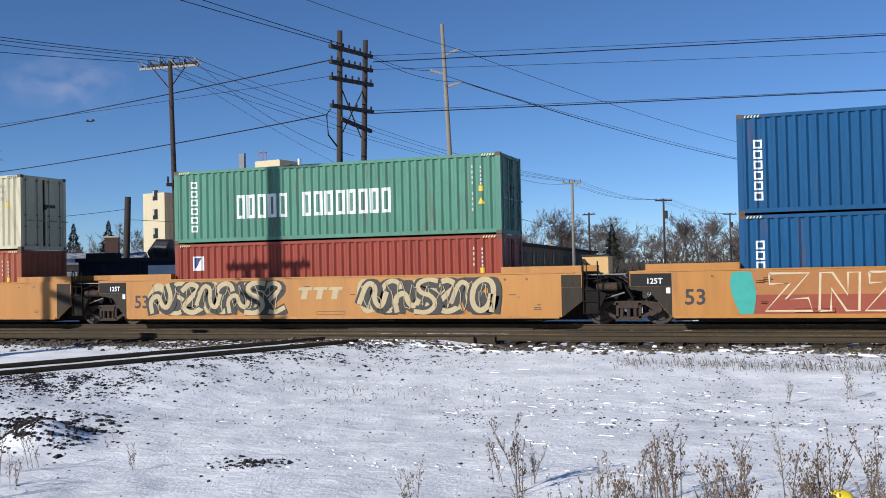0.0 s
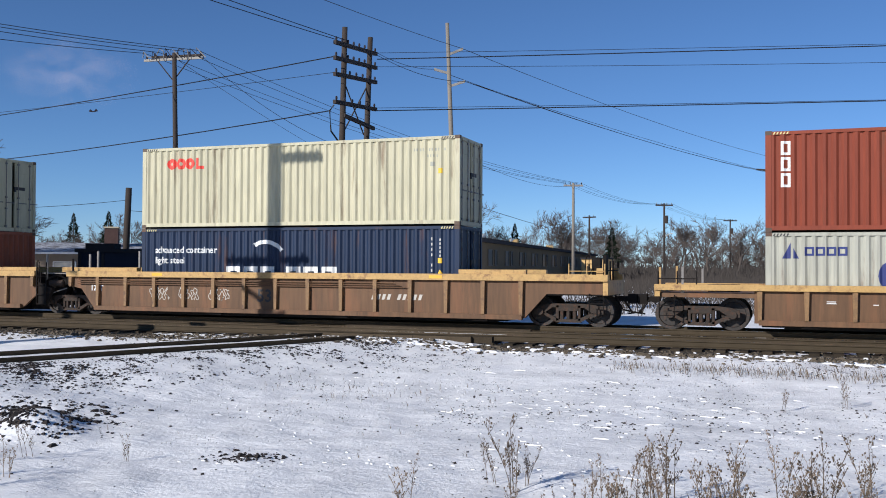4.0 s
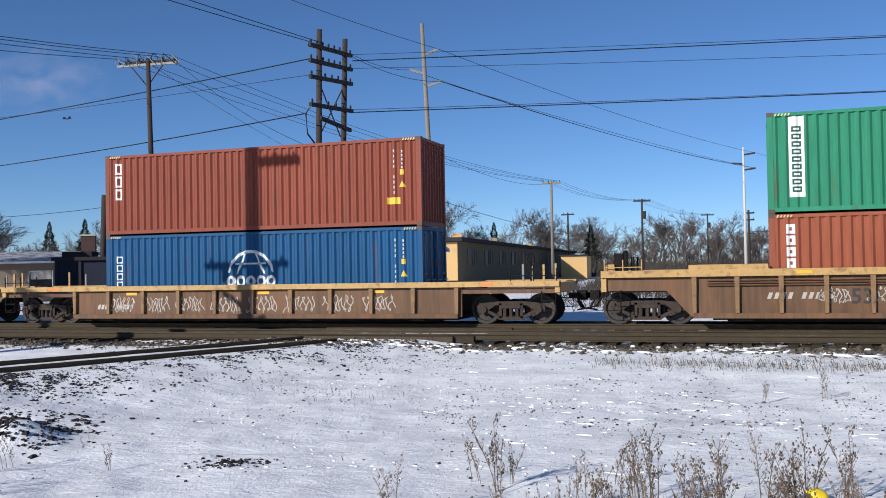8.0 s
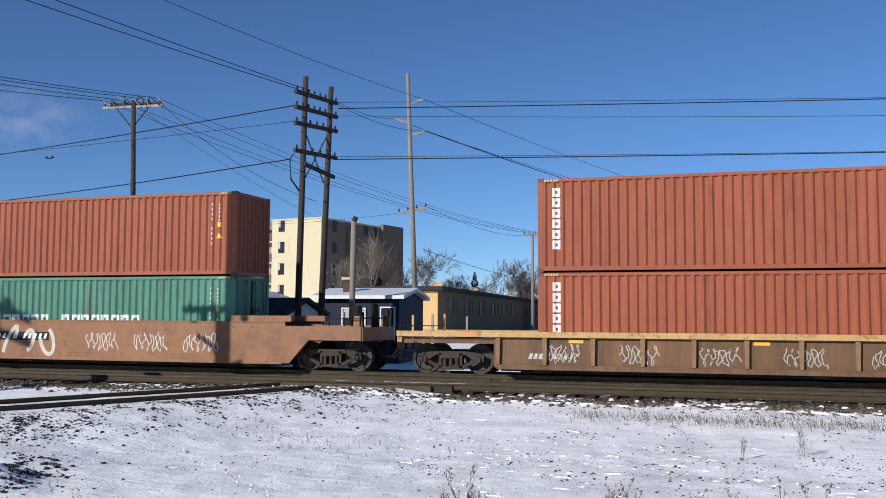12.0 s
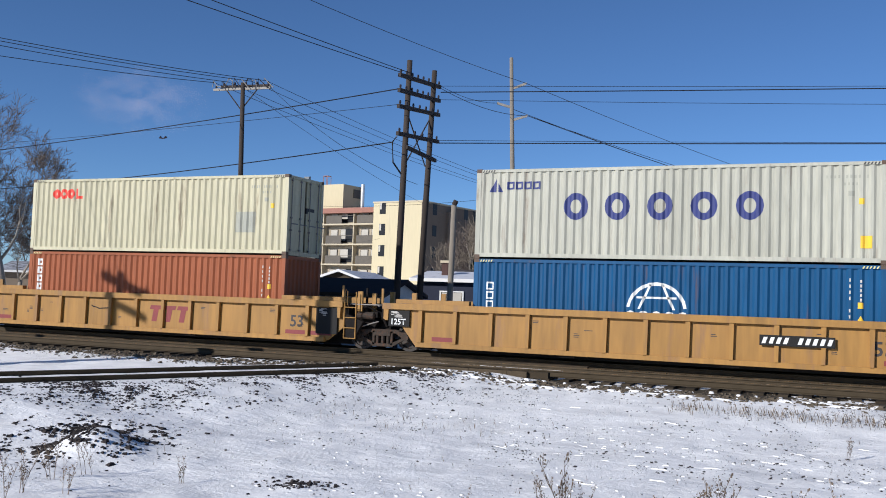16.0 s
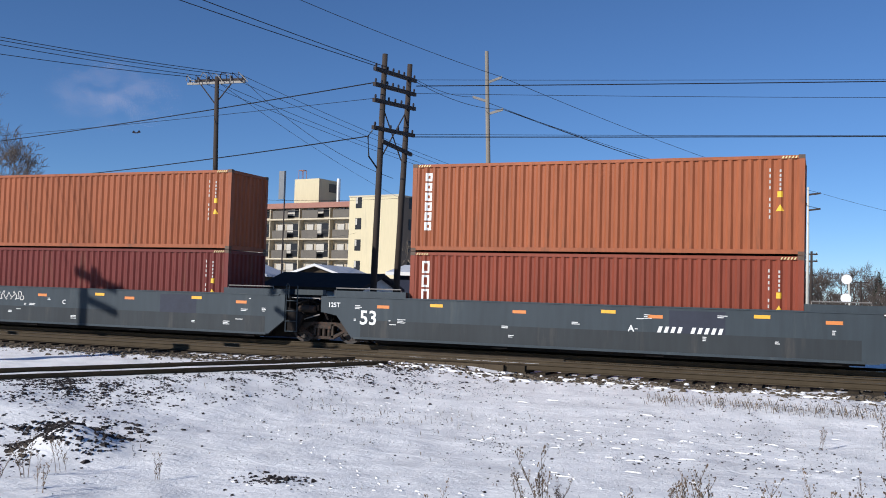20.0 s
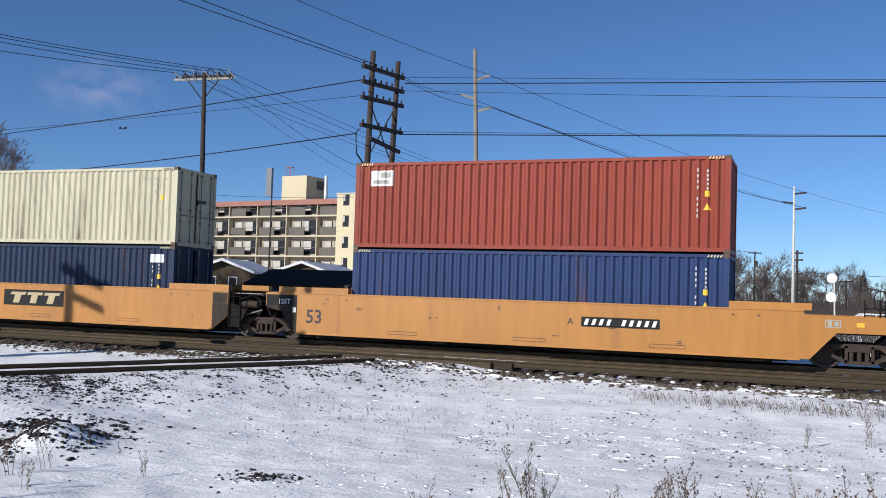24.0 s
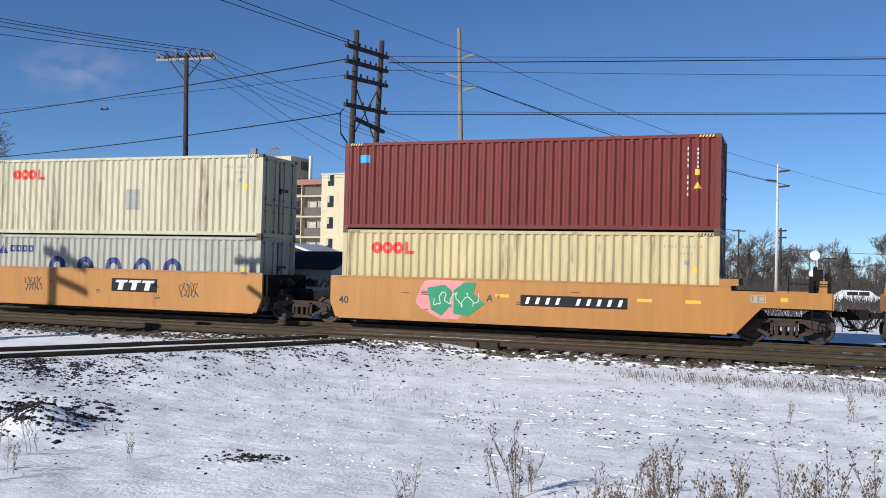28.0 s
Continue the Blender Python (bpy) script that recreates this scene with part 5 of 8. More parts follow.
lp_f, lp_t = polar(-35.05, 40.0, -0.4), on(-35.40, 40.0, 13.88)
lp = pole("utility_pole", lp_f, lp_t, 0.145, 0.10, M_POLE, "dark wooden utility pole with a crowded crossarm")
la, lb = on(-37.30, 41.0, 13.22), on(-33.51, 39.2, 13.72)
arm(lp, la, lb, 0.042, M_ARM_L, 6, 0.14)
arm(lp, la + Vector((0.2, 0.3, 0.2)), lb + Vector((-0.2, 0.3, 0.2)), 0.04, M_ARM, 5, 0.14)
rl = random.Random(4)
for k in range(9):
    p = la.lerp(lb, 0.06 + 0.88 * k / 8) - lp_f
    bm = tube(bmesh.new(), [p + Vector((rl.uniform(-0.25, 0.1), -0.15, 0.1)), p + Vector((rl.uniform(-0.1, 0.1), -0.2, rl.uniform(0.3, 0.5))), p + Vector((rl.uniform(0.1, 0.35), -0.2, rl.uniform(0.1, 0.4))), p + Vector((rl.uniform(0.2, 0.5), -0.15, rl.uniform(-0.1, 0.1)))], 0.022, 5)
    part("jumper_cable", bm, M_INS if k % 2 else M_ARM_L, lp)
bm = bmesh.new()
for f in (0.22, 0.78):
    tube(bm, [la.lerp(lb, f) - lp_f, la.lerp(lb, 0.5) - lp_f - Vector((0, 0, 1.0))], 0.03, 5)
part("brace", bm, M_ARM, lp)
arm(lp, on(-35.75, 39.8, 5.75), on(-34.65, 39.8, 5.70), 0.06, M_ARM, 3, 0.3)

tp_f, tp_t = polar(-15.80, 45.0, -0.4), on(-16.60, 45.0, 16.63)
tp = pole("utility_pole", tp_f, tp_t, 0.17, 0.10, M_POLE_L, "tall pale wooden utility pole with three short raised arms")
tA, tB, tC = on(-15.46, 45.0, 14.92), on(-17.52, 45.0, 13.55), on(-15.32, 45.0, 12.72)
arm(tp, on(-16.45, 45, 14.55), tA, 0.05, M_ARM_L, 0)
arm(tp, on(-16.42, 45, 13.25), tB, 0.05, M_ARM_L, 0)
arm(tp, on(-16.38, 45, 12.40), tC, 0.05, M_ARM_L, 0)
arm(tp, on(-17.32, 45, 6.92), on(-15.09, 45, 7.37), 0.05, M_ARM_L, 4, 0.2)

STREET = []
for bear, dist, el, low, w in ((-7.66, 81, 5.62, 0, 1.5), (-1.50, 111, 4.12, 0, 1.8), (2.76, 154, 2.97, 0, 1.9)):
    f, t = polar(bear, dist, -0.5), on(bear, dist, el)
    q = pole("utility_pole", f, t, 0.17, 0.12, M_POLE_L if bear < -5 else M_POLE, "wooden street utility pole with one crossarm")
    side = Vector((1, 0.35, 0)).normalized() * w * 0.62
    c = t - Vector((0, 0, 0.25))
    arm(q, c - side, c + side, 0.07, M_ARM_L if bear < -5 else M_ARM, 4, 0.22)
    STREET.append((c - side, c, c + side))
    if bear > -5:
        bm = tube(bmesh.new(), [(0.3, -0.1, (t - f).z - 2.6), (0.3, -0.1, (t - f).z - 1.6)], 0.22, 10)
        part("transformer", bm, M_ARM, q)
        bm = tube(bmesh.new(), [(0, 0, (t - f).z * 0.58), (0.9, -0.2, (t - f).z * 0.62), (1.2, -0.25, (t - f).z * 0.61)], 0.05, 6)
        part("lamp_arm", bm, M_STEEL, q)

fr_f, fr_t = polar(5.13, 95, -0.5), on(5.10, 95, 7.24)
fr = pole("steel_pole", fr_f, fr_t, 0.19, 0.10, M_STEEL, "tall pale steel power pole with three short arms")
for el, sd in ((6.75, 1), (6.15, -1), (5.75, 1)):
    arm(fr, on(5.12, 95, el), on(5.12 + sd * 0.72, 95, el + 0.08), 0.07, M_ARM, 0)
f2 = pole("utility_pole", polar(5.34, 125, -0.5), on(5.34, 125, 3.09), 0.2, 0.15, M_POLE, "dark utility pole with two crossarms")
for el in (2.9, 2.45, 1.55):
    arm(f2, on(5.0, 125, el), on(5.7, 125, el), 0.08, M_ARM, 3, 0.2)
for bear, dist, el in ((11.75, 95, 2.35), (8.2, 130, 1.25), (9.6, 150, 0.75), (13.3, 120, 1.3), (10.9, 170, 0.9), (-6.55, 125, 3.35), (15.5, 100, 2.0), (18, 120, 1.6)):
    q = pole("utility_pole", polar(bear, dist, -0.5), on(bear, dist, el), 0.17, 0.12, M_POLE, "distant wooden utility pole")
    arm(q, on(bear - 0.45, dist, el - 0.15), on(bear + 0.45, dist, el - 0.12), 0.07, M_ARM, 2, 0.2)

# signal mast with two round white targets
sg_f = polar(7.60, 80, -0.4)
sg = thing("railway_signal", Matrix.Translation(sg_f), "railway signal mast with two round white targets", "railway signal")
part("mast", tube(bmesh.new(), [(0, 0, 0), on(7.52, 80, 1.5) - sg_f], 0.07, 8), M_STEEL, sg)
for bear, el in ((7.40, 1.31), (7.36, 0.10)):
    c = on(bear, 80, el) - sg_f
    part("target", tube(bmesh.new(), [c + Vector((0, -0.12, 0)), c + Vector((0, 0.05, 0))], 0.43, 20), M_WHITE, sg, "round white target")
    part("lamp_head", tube(bmesh.new(), [c + Vector((0.1, 0.05, 0)), c + Vector((0.1, 0.45, 0))], 0.24, 10), M_INS, sg)

# roof antenna pole between the houses
an_f = polar(-30.6, 60, -0.5)
an = thing("antenna_mast", Matrix.Translation(an_f), "slim mast with a tall grey antenna panel", "antenna")
part("mast", tube(bmesh.new(), [(0, 0, 0), on(-30.55, 60, 7.9) - an_f], 0.05, 6), M_ARM, an)
c0, c1 = on(-30.72, 60, 5.93) - an_f, on(-30.72, 60, 7.86) - an_f
part("panel", box(bmesh.new(), c0.x - 0.22, c0.x + 0.2, c0.y - 0.15, c0.y + 0.1, c0.z, c1.z), material("antenna_grey", (0.14, 0.15, 0.16), 0.5, vary=0.1), an)
sp = pole("utility_pole", polar(-38.45, 44, -0.4), on(-38.18, 44, 4.90), 0.17, 0.15, M_POLE, "short dark wooden pole stub")
s2 = pole("utility_pole", polar(-20.45, 36, -0.4), on(-20.35, 36, 6.35), 0.14, 0.12, M_POLE_L, "grey wooden pole stub beside the houses")
part("cap", tube(bmesh.new(), [on(-20.35, 36, 6.35) - s2.matrix_basis.translation, on(-20.35, 36, 6.35) - s2.matrix_basis.translation + Vector((0.1, 0, 0.2))], 0.12, 8), M_ARM, s2)

# two poles beside the viewpoint, known by their shadows on the train
p1 = plan(-22.3, 14.3, -0.4)
q1 = pole("utility_pole", p1, p1 + Vector((0, 0, 15.2)), 0.30, 0.22, M_POLE, "tall wooden utility pole with an arm and cans added for their shadow")
arm(q1, p1 + Vector((0, 0, 12.55)), p1 + Vector((1.75, 0, 12.55)), 0.10, M_ARM, 3)
arm(q1, p1 + Vector((-1.9, 0, 9.0)), p1 + Vector((1.3, 0, 9.05)), 0.07, M_ARM, 4)
# unseen cans and bent brackets, added only to shape the blotches in its shadow
for dx, zz in ((-1.2, 8.75), (-0.7, 8.85), (0.7, 8.8)):
    part("transformer", tube(bmesh.new(), [(dx, -0.1, zz - 0.25), (dx, -0.1, zz + 0.25)], 0.13, 10), M_ARM, q1)
bm = tube(bmesh.new(), [(0.05, 0, 6.9), (-0.35, 0, 7.6), (-0.95, 0, 7.95)], 0.10, 6)
tube(bm, [(0.05, 0, 6.6), (0.4, 0, 7.0), (0.75, 0, 7.1)], 0.07, 6)
part("bracket", bm, M_ARM, q1)
p2 = plan(-35.4, 9.5, -0.4)
q2 = pole("utility_pole", p2, p2 + Vector((0, 0, 12.2)), 0.24, 0.18, M_POLE, "wooden utility pole with a slanted arm")
arm(q2, p2 + Vector((-0.9, 0, 12.1)), p2 + Vector((1.5, 0, 11.3)), 0.12, M_ARM, 3)
arm(q2, p2 + Vector((-0.2, 0, 11.0)), p2 + Vector((1.6, 0, 10.4)), 0.10, M_ARM, 0)

# wires
far_r, far_l = plan(60, 47), plan(-66, 44.5)
for i, (k, sag) in enumerate(((0, 0.35), (0, 0.55), (1, 0.8), (3, 0.3), (3, 0.5))):
    a, b = H_ARMS[k]
    z = b.z + 0.12
    dz = (-0.1, -0.1, -0.1, 0.25, 0.5)[i]
    wire([b + Vector((0, 0, (-0.18, 0.1, 0.1, -0.02, 0.1)[i])), Vector((far_r.x, far_r.y + i * 0.4, z + dz + 0.3))], sag * 0.6, 0.022 if i in (0, 3) else 0.010)
for i, (k, sag) in enumerate(((1, 0.3), (2, 0.2), (3, 0.5))):
    a, b = H_ARMS[k]
    wire([on(-24.85, 33.6, 10.6) if i == 2 else a + Vector((0, 0, 0.1)), Vector((far_l.x, far_l.y + i, a.z + (0.6, 2.4, 0.3)[i]))], sag, 0.024 if i != 1 else 0.011)
for dx in (0, 0.35):
    wire([H_ARMS[0][0] + Vector((dx, dx, 0.15)), p1 + Vector((dx, 0.0, 12.5 + dx))], 0.1, 0.016)
wire([tA, p1 + Vector((0.5, 0, 14.6))], 0.45, 0.014)
fr_pts = [on(5.84, 95, 6.83), on(4.40, 95, 6.23), on(5.84, 95, 5.83)]
for a, b in zip((tA, tB, tC), fr_pts):
    wire([a, b], 0.5, 0.016)
wire([H_ARMS[0][1], tC, fr_pts[2]], 0.3, 0.014)
wire([H_ARMS[0][1] + Vector((0, 0, 0.1)), tB], 0.2, 0.012)
for i, f in enumerate((0.05, 0.3, 0.7, 0.95)):
    p = la.lerp(lb, f) + Vector((0, -0.2, 0.3))
    e = STREET[0][0].lerp(STREET[0][2], f)
    wire([p, e + Vector((0, 0, 0.2))], 0.9, 0.012)
    wire([p, p2 + Vector((i * 0.5 - 0.8, 0.3 * i, 11.9 - (0.8 if i == 0 else 0)))], 0.5, 0.014)
    for s, t in zip(STREET, STREET[1:]):
        wire([s[0].lerp(s[2], f) + Vector((0, 0, 0.2)), t[0].lerp(t[2], f) + Vector((0, 0, 0.2))], 0.7, 0.012)
wire([la.lerp(lb, 0.55), on(-18.5, 100, 4.9)], 0.9, 0.012)
wire([lb, on(-26.0, 33.9, 9.9) + Vector((0.5, 3, -1))], 0.5, 0.010)
wire([on(-17.3, 45, 6.95), on(-35.6, 39.8, 5.8)], 0.3, 0.008)
wire([on(-15.09, 45, 7.4), STREET[0][1]], 0.6, 0.012)
wire([on(-15.4, 45, 4.4), on(-2, 130, 2.4)], 1.6, 0.016)
wire([on(-38.2, 44, 4.1), on(-50, 50, 3.2)], 0.2, 0.012)
wire([on(-38.2, 44, 3.4), on(-25.5, 110, 3.8)], 0.6, 0.012)
wire([on(5.3, 125, 1.7), on(22, 125, 1.5)], 0.5, 0.03)
wire([on(5.84, 95, 6.83), on(22, 95, 3.0)], 0.8, 0.014)
# splice sleeve hanging on a wire
sl = on(-40.40, 52, 9.73)
ob = part("wire_sleeve", tube(bmesh.new(), [(-0.28, 0, 0.02), (-0.2, 0, 0.07), (-0.07, 0, 0.0), (0.08, 0, 0.0), (0.2, 0, 0.07), (0.28, 0, 0.02)], [0.035, 0.075, 0.035, 0.035, 0.075, 0.035], 7), M_INS, None, m=Matrix.Translation(sl))
tagged(ob, "small dark splice sleeve on an overhead wire", "wire sleeve")
# ---- buildings ----
M_STUCCO = material("cream_stucco", (0.57, 0.49, 0.31), 0.85, vary=0.07, scale=0.4, fine=6, bump=0.1, dirt=(0.40, 0.34, 0.24), dirt_amount=0.15, streak=True)
M_SHADEWALL = material("shade_darkened_wall", (0.17, 0.13, 0.095), 0.9, vary=0.15, scale=0.5, fine=9, bump=0.2)
M_FASCIA = material("red_brown_fascia", (0.30, 0.14, 0.10), 0.8, vary=0.12, scale=0.7, fine=9)
M_CONC = material("pale_concrete", (0.50, 0.43, 0.30), 0.8, vary=0.1, scale=1, fine=9)
M_BALC = material("dark_balcony_panel", (0.105, 0.09, 0.07), 0.7, vary=0.2, scale=1, fine=9)
M_RECESS = material("brown_recess_wall", (0.38, 0.32, 0.23), 0.85, vary=0.15, scale=1, fine=9)
M_GLASS = material("window_glass", (0.022, 0.023, 0.026), 0.35, vary=0.1, bump=0, spec=0.15)
M_BLIND = material("white_blinds", (0.46, 0.43, 0.37), 0.7, vary=0.1, scale=3, bump=0)
M_NAVYWALL = material("navy_siding", (0.022, 0.026, 0.045), 0.75, spec=0.2, vary=0.15, scale=1.5, fine=20, bump=0.1)
M_DARKWALL = material("dark_brown_grey_siding", (0.072, 0.055, 0.037), 0.85, spec=0.1, vary=0.15, scale=1.5, fine=20, bump=0.1)
M_TANWALL = material("tan_stucco", (0.19, 0.15, 0.11), 0.85, vary=0.12, scale=1, fine=12, bump=0.1)
M_YELWALL = material("yellow_stucco", (0.62, 0.40, 0.16), 0.85, vary=0.07, scale=0.8, fine=12, bump=0.1)
M_WHITEWALL = material("white_siding", (0.70, 0.70, 0.68), 0.7, vary=0.07, scale=1, fine=12, bump=0.05)
M_ROOFSNOW = material("thin_roof_snow", (0.55, 0.56, 0.60), 0.8, vary=0.08, scale=0.8, fine=9, bump=0.2, dirt=(0.16, 0.14, 0.13), dirt_amount=0.2)
M_ROOFPATCH = material("patchy_roof_snow", (0.42, 0.43, 0.46), 0.85, vary=0.15, scale=0.8, fine=9, bump=0.2, dirt=(0.10, 0.09, 0.085), dirt_amount=0.75)
M_SHINGLE = material("dark_shingles", (0.042, 0.039, 0.041), 0.95, spec=0.1, vary=0.2, scale=2, fine=25, bump=0.3)
M_BRICK = material("red_chimney_brick", (0.075, 0.040, 0.033), 0.9, vary=0.25, scale=4, fine=25, bump=0.3)
M_GREYSIDE = material("grey_siding", (0.24, 0.25, 0.28), 0.75, vary=0.15, scale=1.5, fine=20, bump=0.1)
M_TRIM = material("white_trim", (0.72, 0.71, 0.68), 0.6, vary=0.05, bump=0)
M_VENT = material("bright_roof_vent", (0.60, 0.60, 0.58), 0.35, 0.6, vary=0.1, bump=0)

GROUND_B = -0.5


def window(ob, x, z, w, h, y, trim=M_TRIM, blind=0.0):
    """A window in a wall that faces local -y at y."""
    wd = part("window", box(bmesh.new(), x, x + w, y - 0.03, y + 0.02, z, z + h), M_GLASS, ob)
    bm = bmesh.new()
    for a, b, c, d in ((x - 0.06, x, z - 0.06, z + h + 0.06), (x + w, x + w + 0.06, z - 0.06, z + h + 0.06), (x, x + w, z - 0.06, z), (x, x + w, z + h, z + h + 0.06)):
        box(bm, a, b, y - 0.07, y + 0.02, c, d)
    part("frame", bm, trim, wd)
    if blind:
        part("blind", box(bmesh.new(), x + 0.04, x + w - 0.04, y - 0.045, y - 0.032, z + h * (1 - blind), z + h - 0.02), M_BLIND, wd)
    return wd


def apartment():
    m = pose(-51.3, 111.3, -0.077, 0, 0, -9.93) @ Matrix.Diagonal((0.911, 0.814, 1.039, 1))
    ob = thing("apartment_building", m, "cream six-storey apartment building with dark balconies and a rooftop plant room", "apartment building")
    st, n, H = 2.72, 5, 13.45
    # right wing, deep
    part("wall", box(bmesh.new(), -8.6, 0, 0, 24.5, 0, H + 0.35), M_STUCCO, ob)
    # sides turned from the sun: their shade is put into a grey-brown wall colour
    part("side_wall", box(bmesh.new(), 0.004, 0.10, 0.0, 24.5, 0, H + 0.3), M_SHADEWALL, ob)
    part("side_wall", box(bmesh.new(), 0.10, 0.6, 7.0, 9.5, 0, H - 0.4), M_SHADEWALL, ob)
    part("side_wall", box(bmesh.new(), 0.10, 0.8, 17.5, 24.5, 0, H + 0.8), M_SHADEWALL, ob)
    part("parapet", box(bmesh.new(), -8.7, 0.15, -0.1, 24.6, H + 0.35, H + 0.55), M_CONC, ob)
    # left wing
    part("wall", box(bmesh.new(), -43.8, -38.9, 0.6, 14, 0, H), M_STUCCO, ob)
    # middle with balconies
    part("wall", box(bmesh.new(), -38.9, -8.6, 4.4, 14, 0, H - 0.4), M_RECESS, ob)
    part("roof", box(bmesh.new(), -38.9, -8.55, 3.0, 14.1, H - 0.55, H + 0.15), M_FASCIA, ob, "red-brown roof fascia")
    for k in range(n):
        z = 1.2 + k * st - 0.8
        part("balcony_slab", box(bmesh.new(), -38.85, -8.65, 3.1, 4.5, z, z + 0.2), M_CONC, ob)
        for j in range(5):
            x0 = -38.4 + j * 6.05
            bal = part("balcony", box(bmesh.new(), x0 + 0.3, x0 + 3.4, 3.12, 3.2, z + 0.2, z + 1.25), M_BALC, ob)
            part("rail", box(bmesh.new(), x0 + 0.25, x0 + 5.6, 3.1, 3.18, z + 1.25, z + 1.31), M_BALC, bal)
            wd = part("window", box(bmesh.new(), x0 + 2.4, x0 + 4.9, 4.32, 4.4, z + 0.45, z + 2.25), M_GLASS, ob)
            part("blind", box(bmesh.new(), x0 + 2.5, x0 + 3.4 + 0.3 * ((j * 2 + k) % 3), 4.26, 4.32, z + 0.7 + 0.2 * ((j + k) % 3), z + 2.2), M_BLIND, wd)
            wd = part("window", box(bmesh.new(), x0 + 0.4, x0 + 1.9, 4.32, 4.4, z + 1.0, z + 2.2), M_GLASS, ob)
            part("blind", box(bmesh.new(), x0 + 0.5, x0 + 1.8, 4.26, 4.32, z + 1.2, z + 2.15), M_BLIND, wd)
    for j in range(6):
        x = -38.75 + j * 6.03
        part("fin_wall", box(bmesh.new(), x - 0.08, x + 0.08, 3.3, 4.5, 0, H - 0.55), M_CONC, ob)
    # small windows on the wings
    for k in range(n):
        z = 1.2 + k * st
        for x in (-6.9, -41.0):
            yy = 0.0 if x > -20 else 0.6
            wd = part("window", box(bmesh.new(), x - 0.55, x + 0.55, yy - 0.02, yy + 0.1, z + 0.3, z + 1.75), M_GLASS, ob)
            part("blind", box(bmesh.new(), x - 0.5, x - 0.2, yy - 0.05, yy - 0.02, z + 0.9, z + 1.7), M_BLIND, wd)
        for yy in (3.0, 12.5, 15.5):
            part("window", box(bmesh.new(), 0.08, 0.13, yy, yy + 1.2, z + 0.3, z + 1.7), M_GLASS, ob)
    ph = part("plant_room", box(bmesh.new(), -23.5, -18.6, 5.5, 11, H + 0.15, H + 3.7), M_STUCCO, ob)
    part("side_wall", box(bmesh.new(), -18.6, -18.5, 5.5, 11, H + 0.15, H + 3.65), M_STUCCO, ph)
    part("vent", box(bmesh.new(), -18.5, -18.4, 8.3, 10.2, H + 2.0, H + 3.2), M_BALC, ph)
    part("chimney", tube(bmesh.new(), [(-17.1, 9, H), (-17.1, 9, H + 3.9)], 0.33, 10), M_VENT, ob, "bright metal flue")
    bm = bmesh.new()
    for dx in (0, 0.9):
        for dy in (0, 0.9):
            tube(bm, [(-23.1 + dx, 6 + dy, H + 3.7), (-23.1 + dx, 6 + dy, H + 5.0)], 0.05, 5)
    tube(bm, [(-23.1, 6, H + 5.0), (-22.2, 6, H + 5.0), (-22.2, 6.9, H + 5.0), (-23.1, 6.9, H + 5.0), (-23.1, 6, H + 5.0)], 0.05, 5)
    part("roof_cage", bm, M_FASCIA, ob)


apartment()


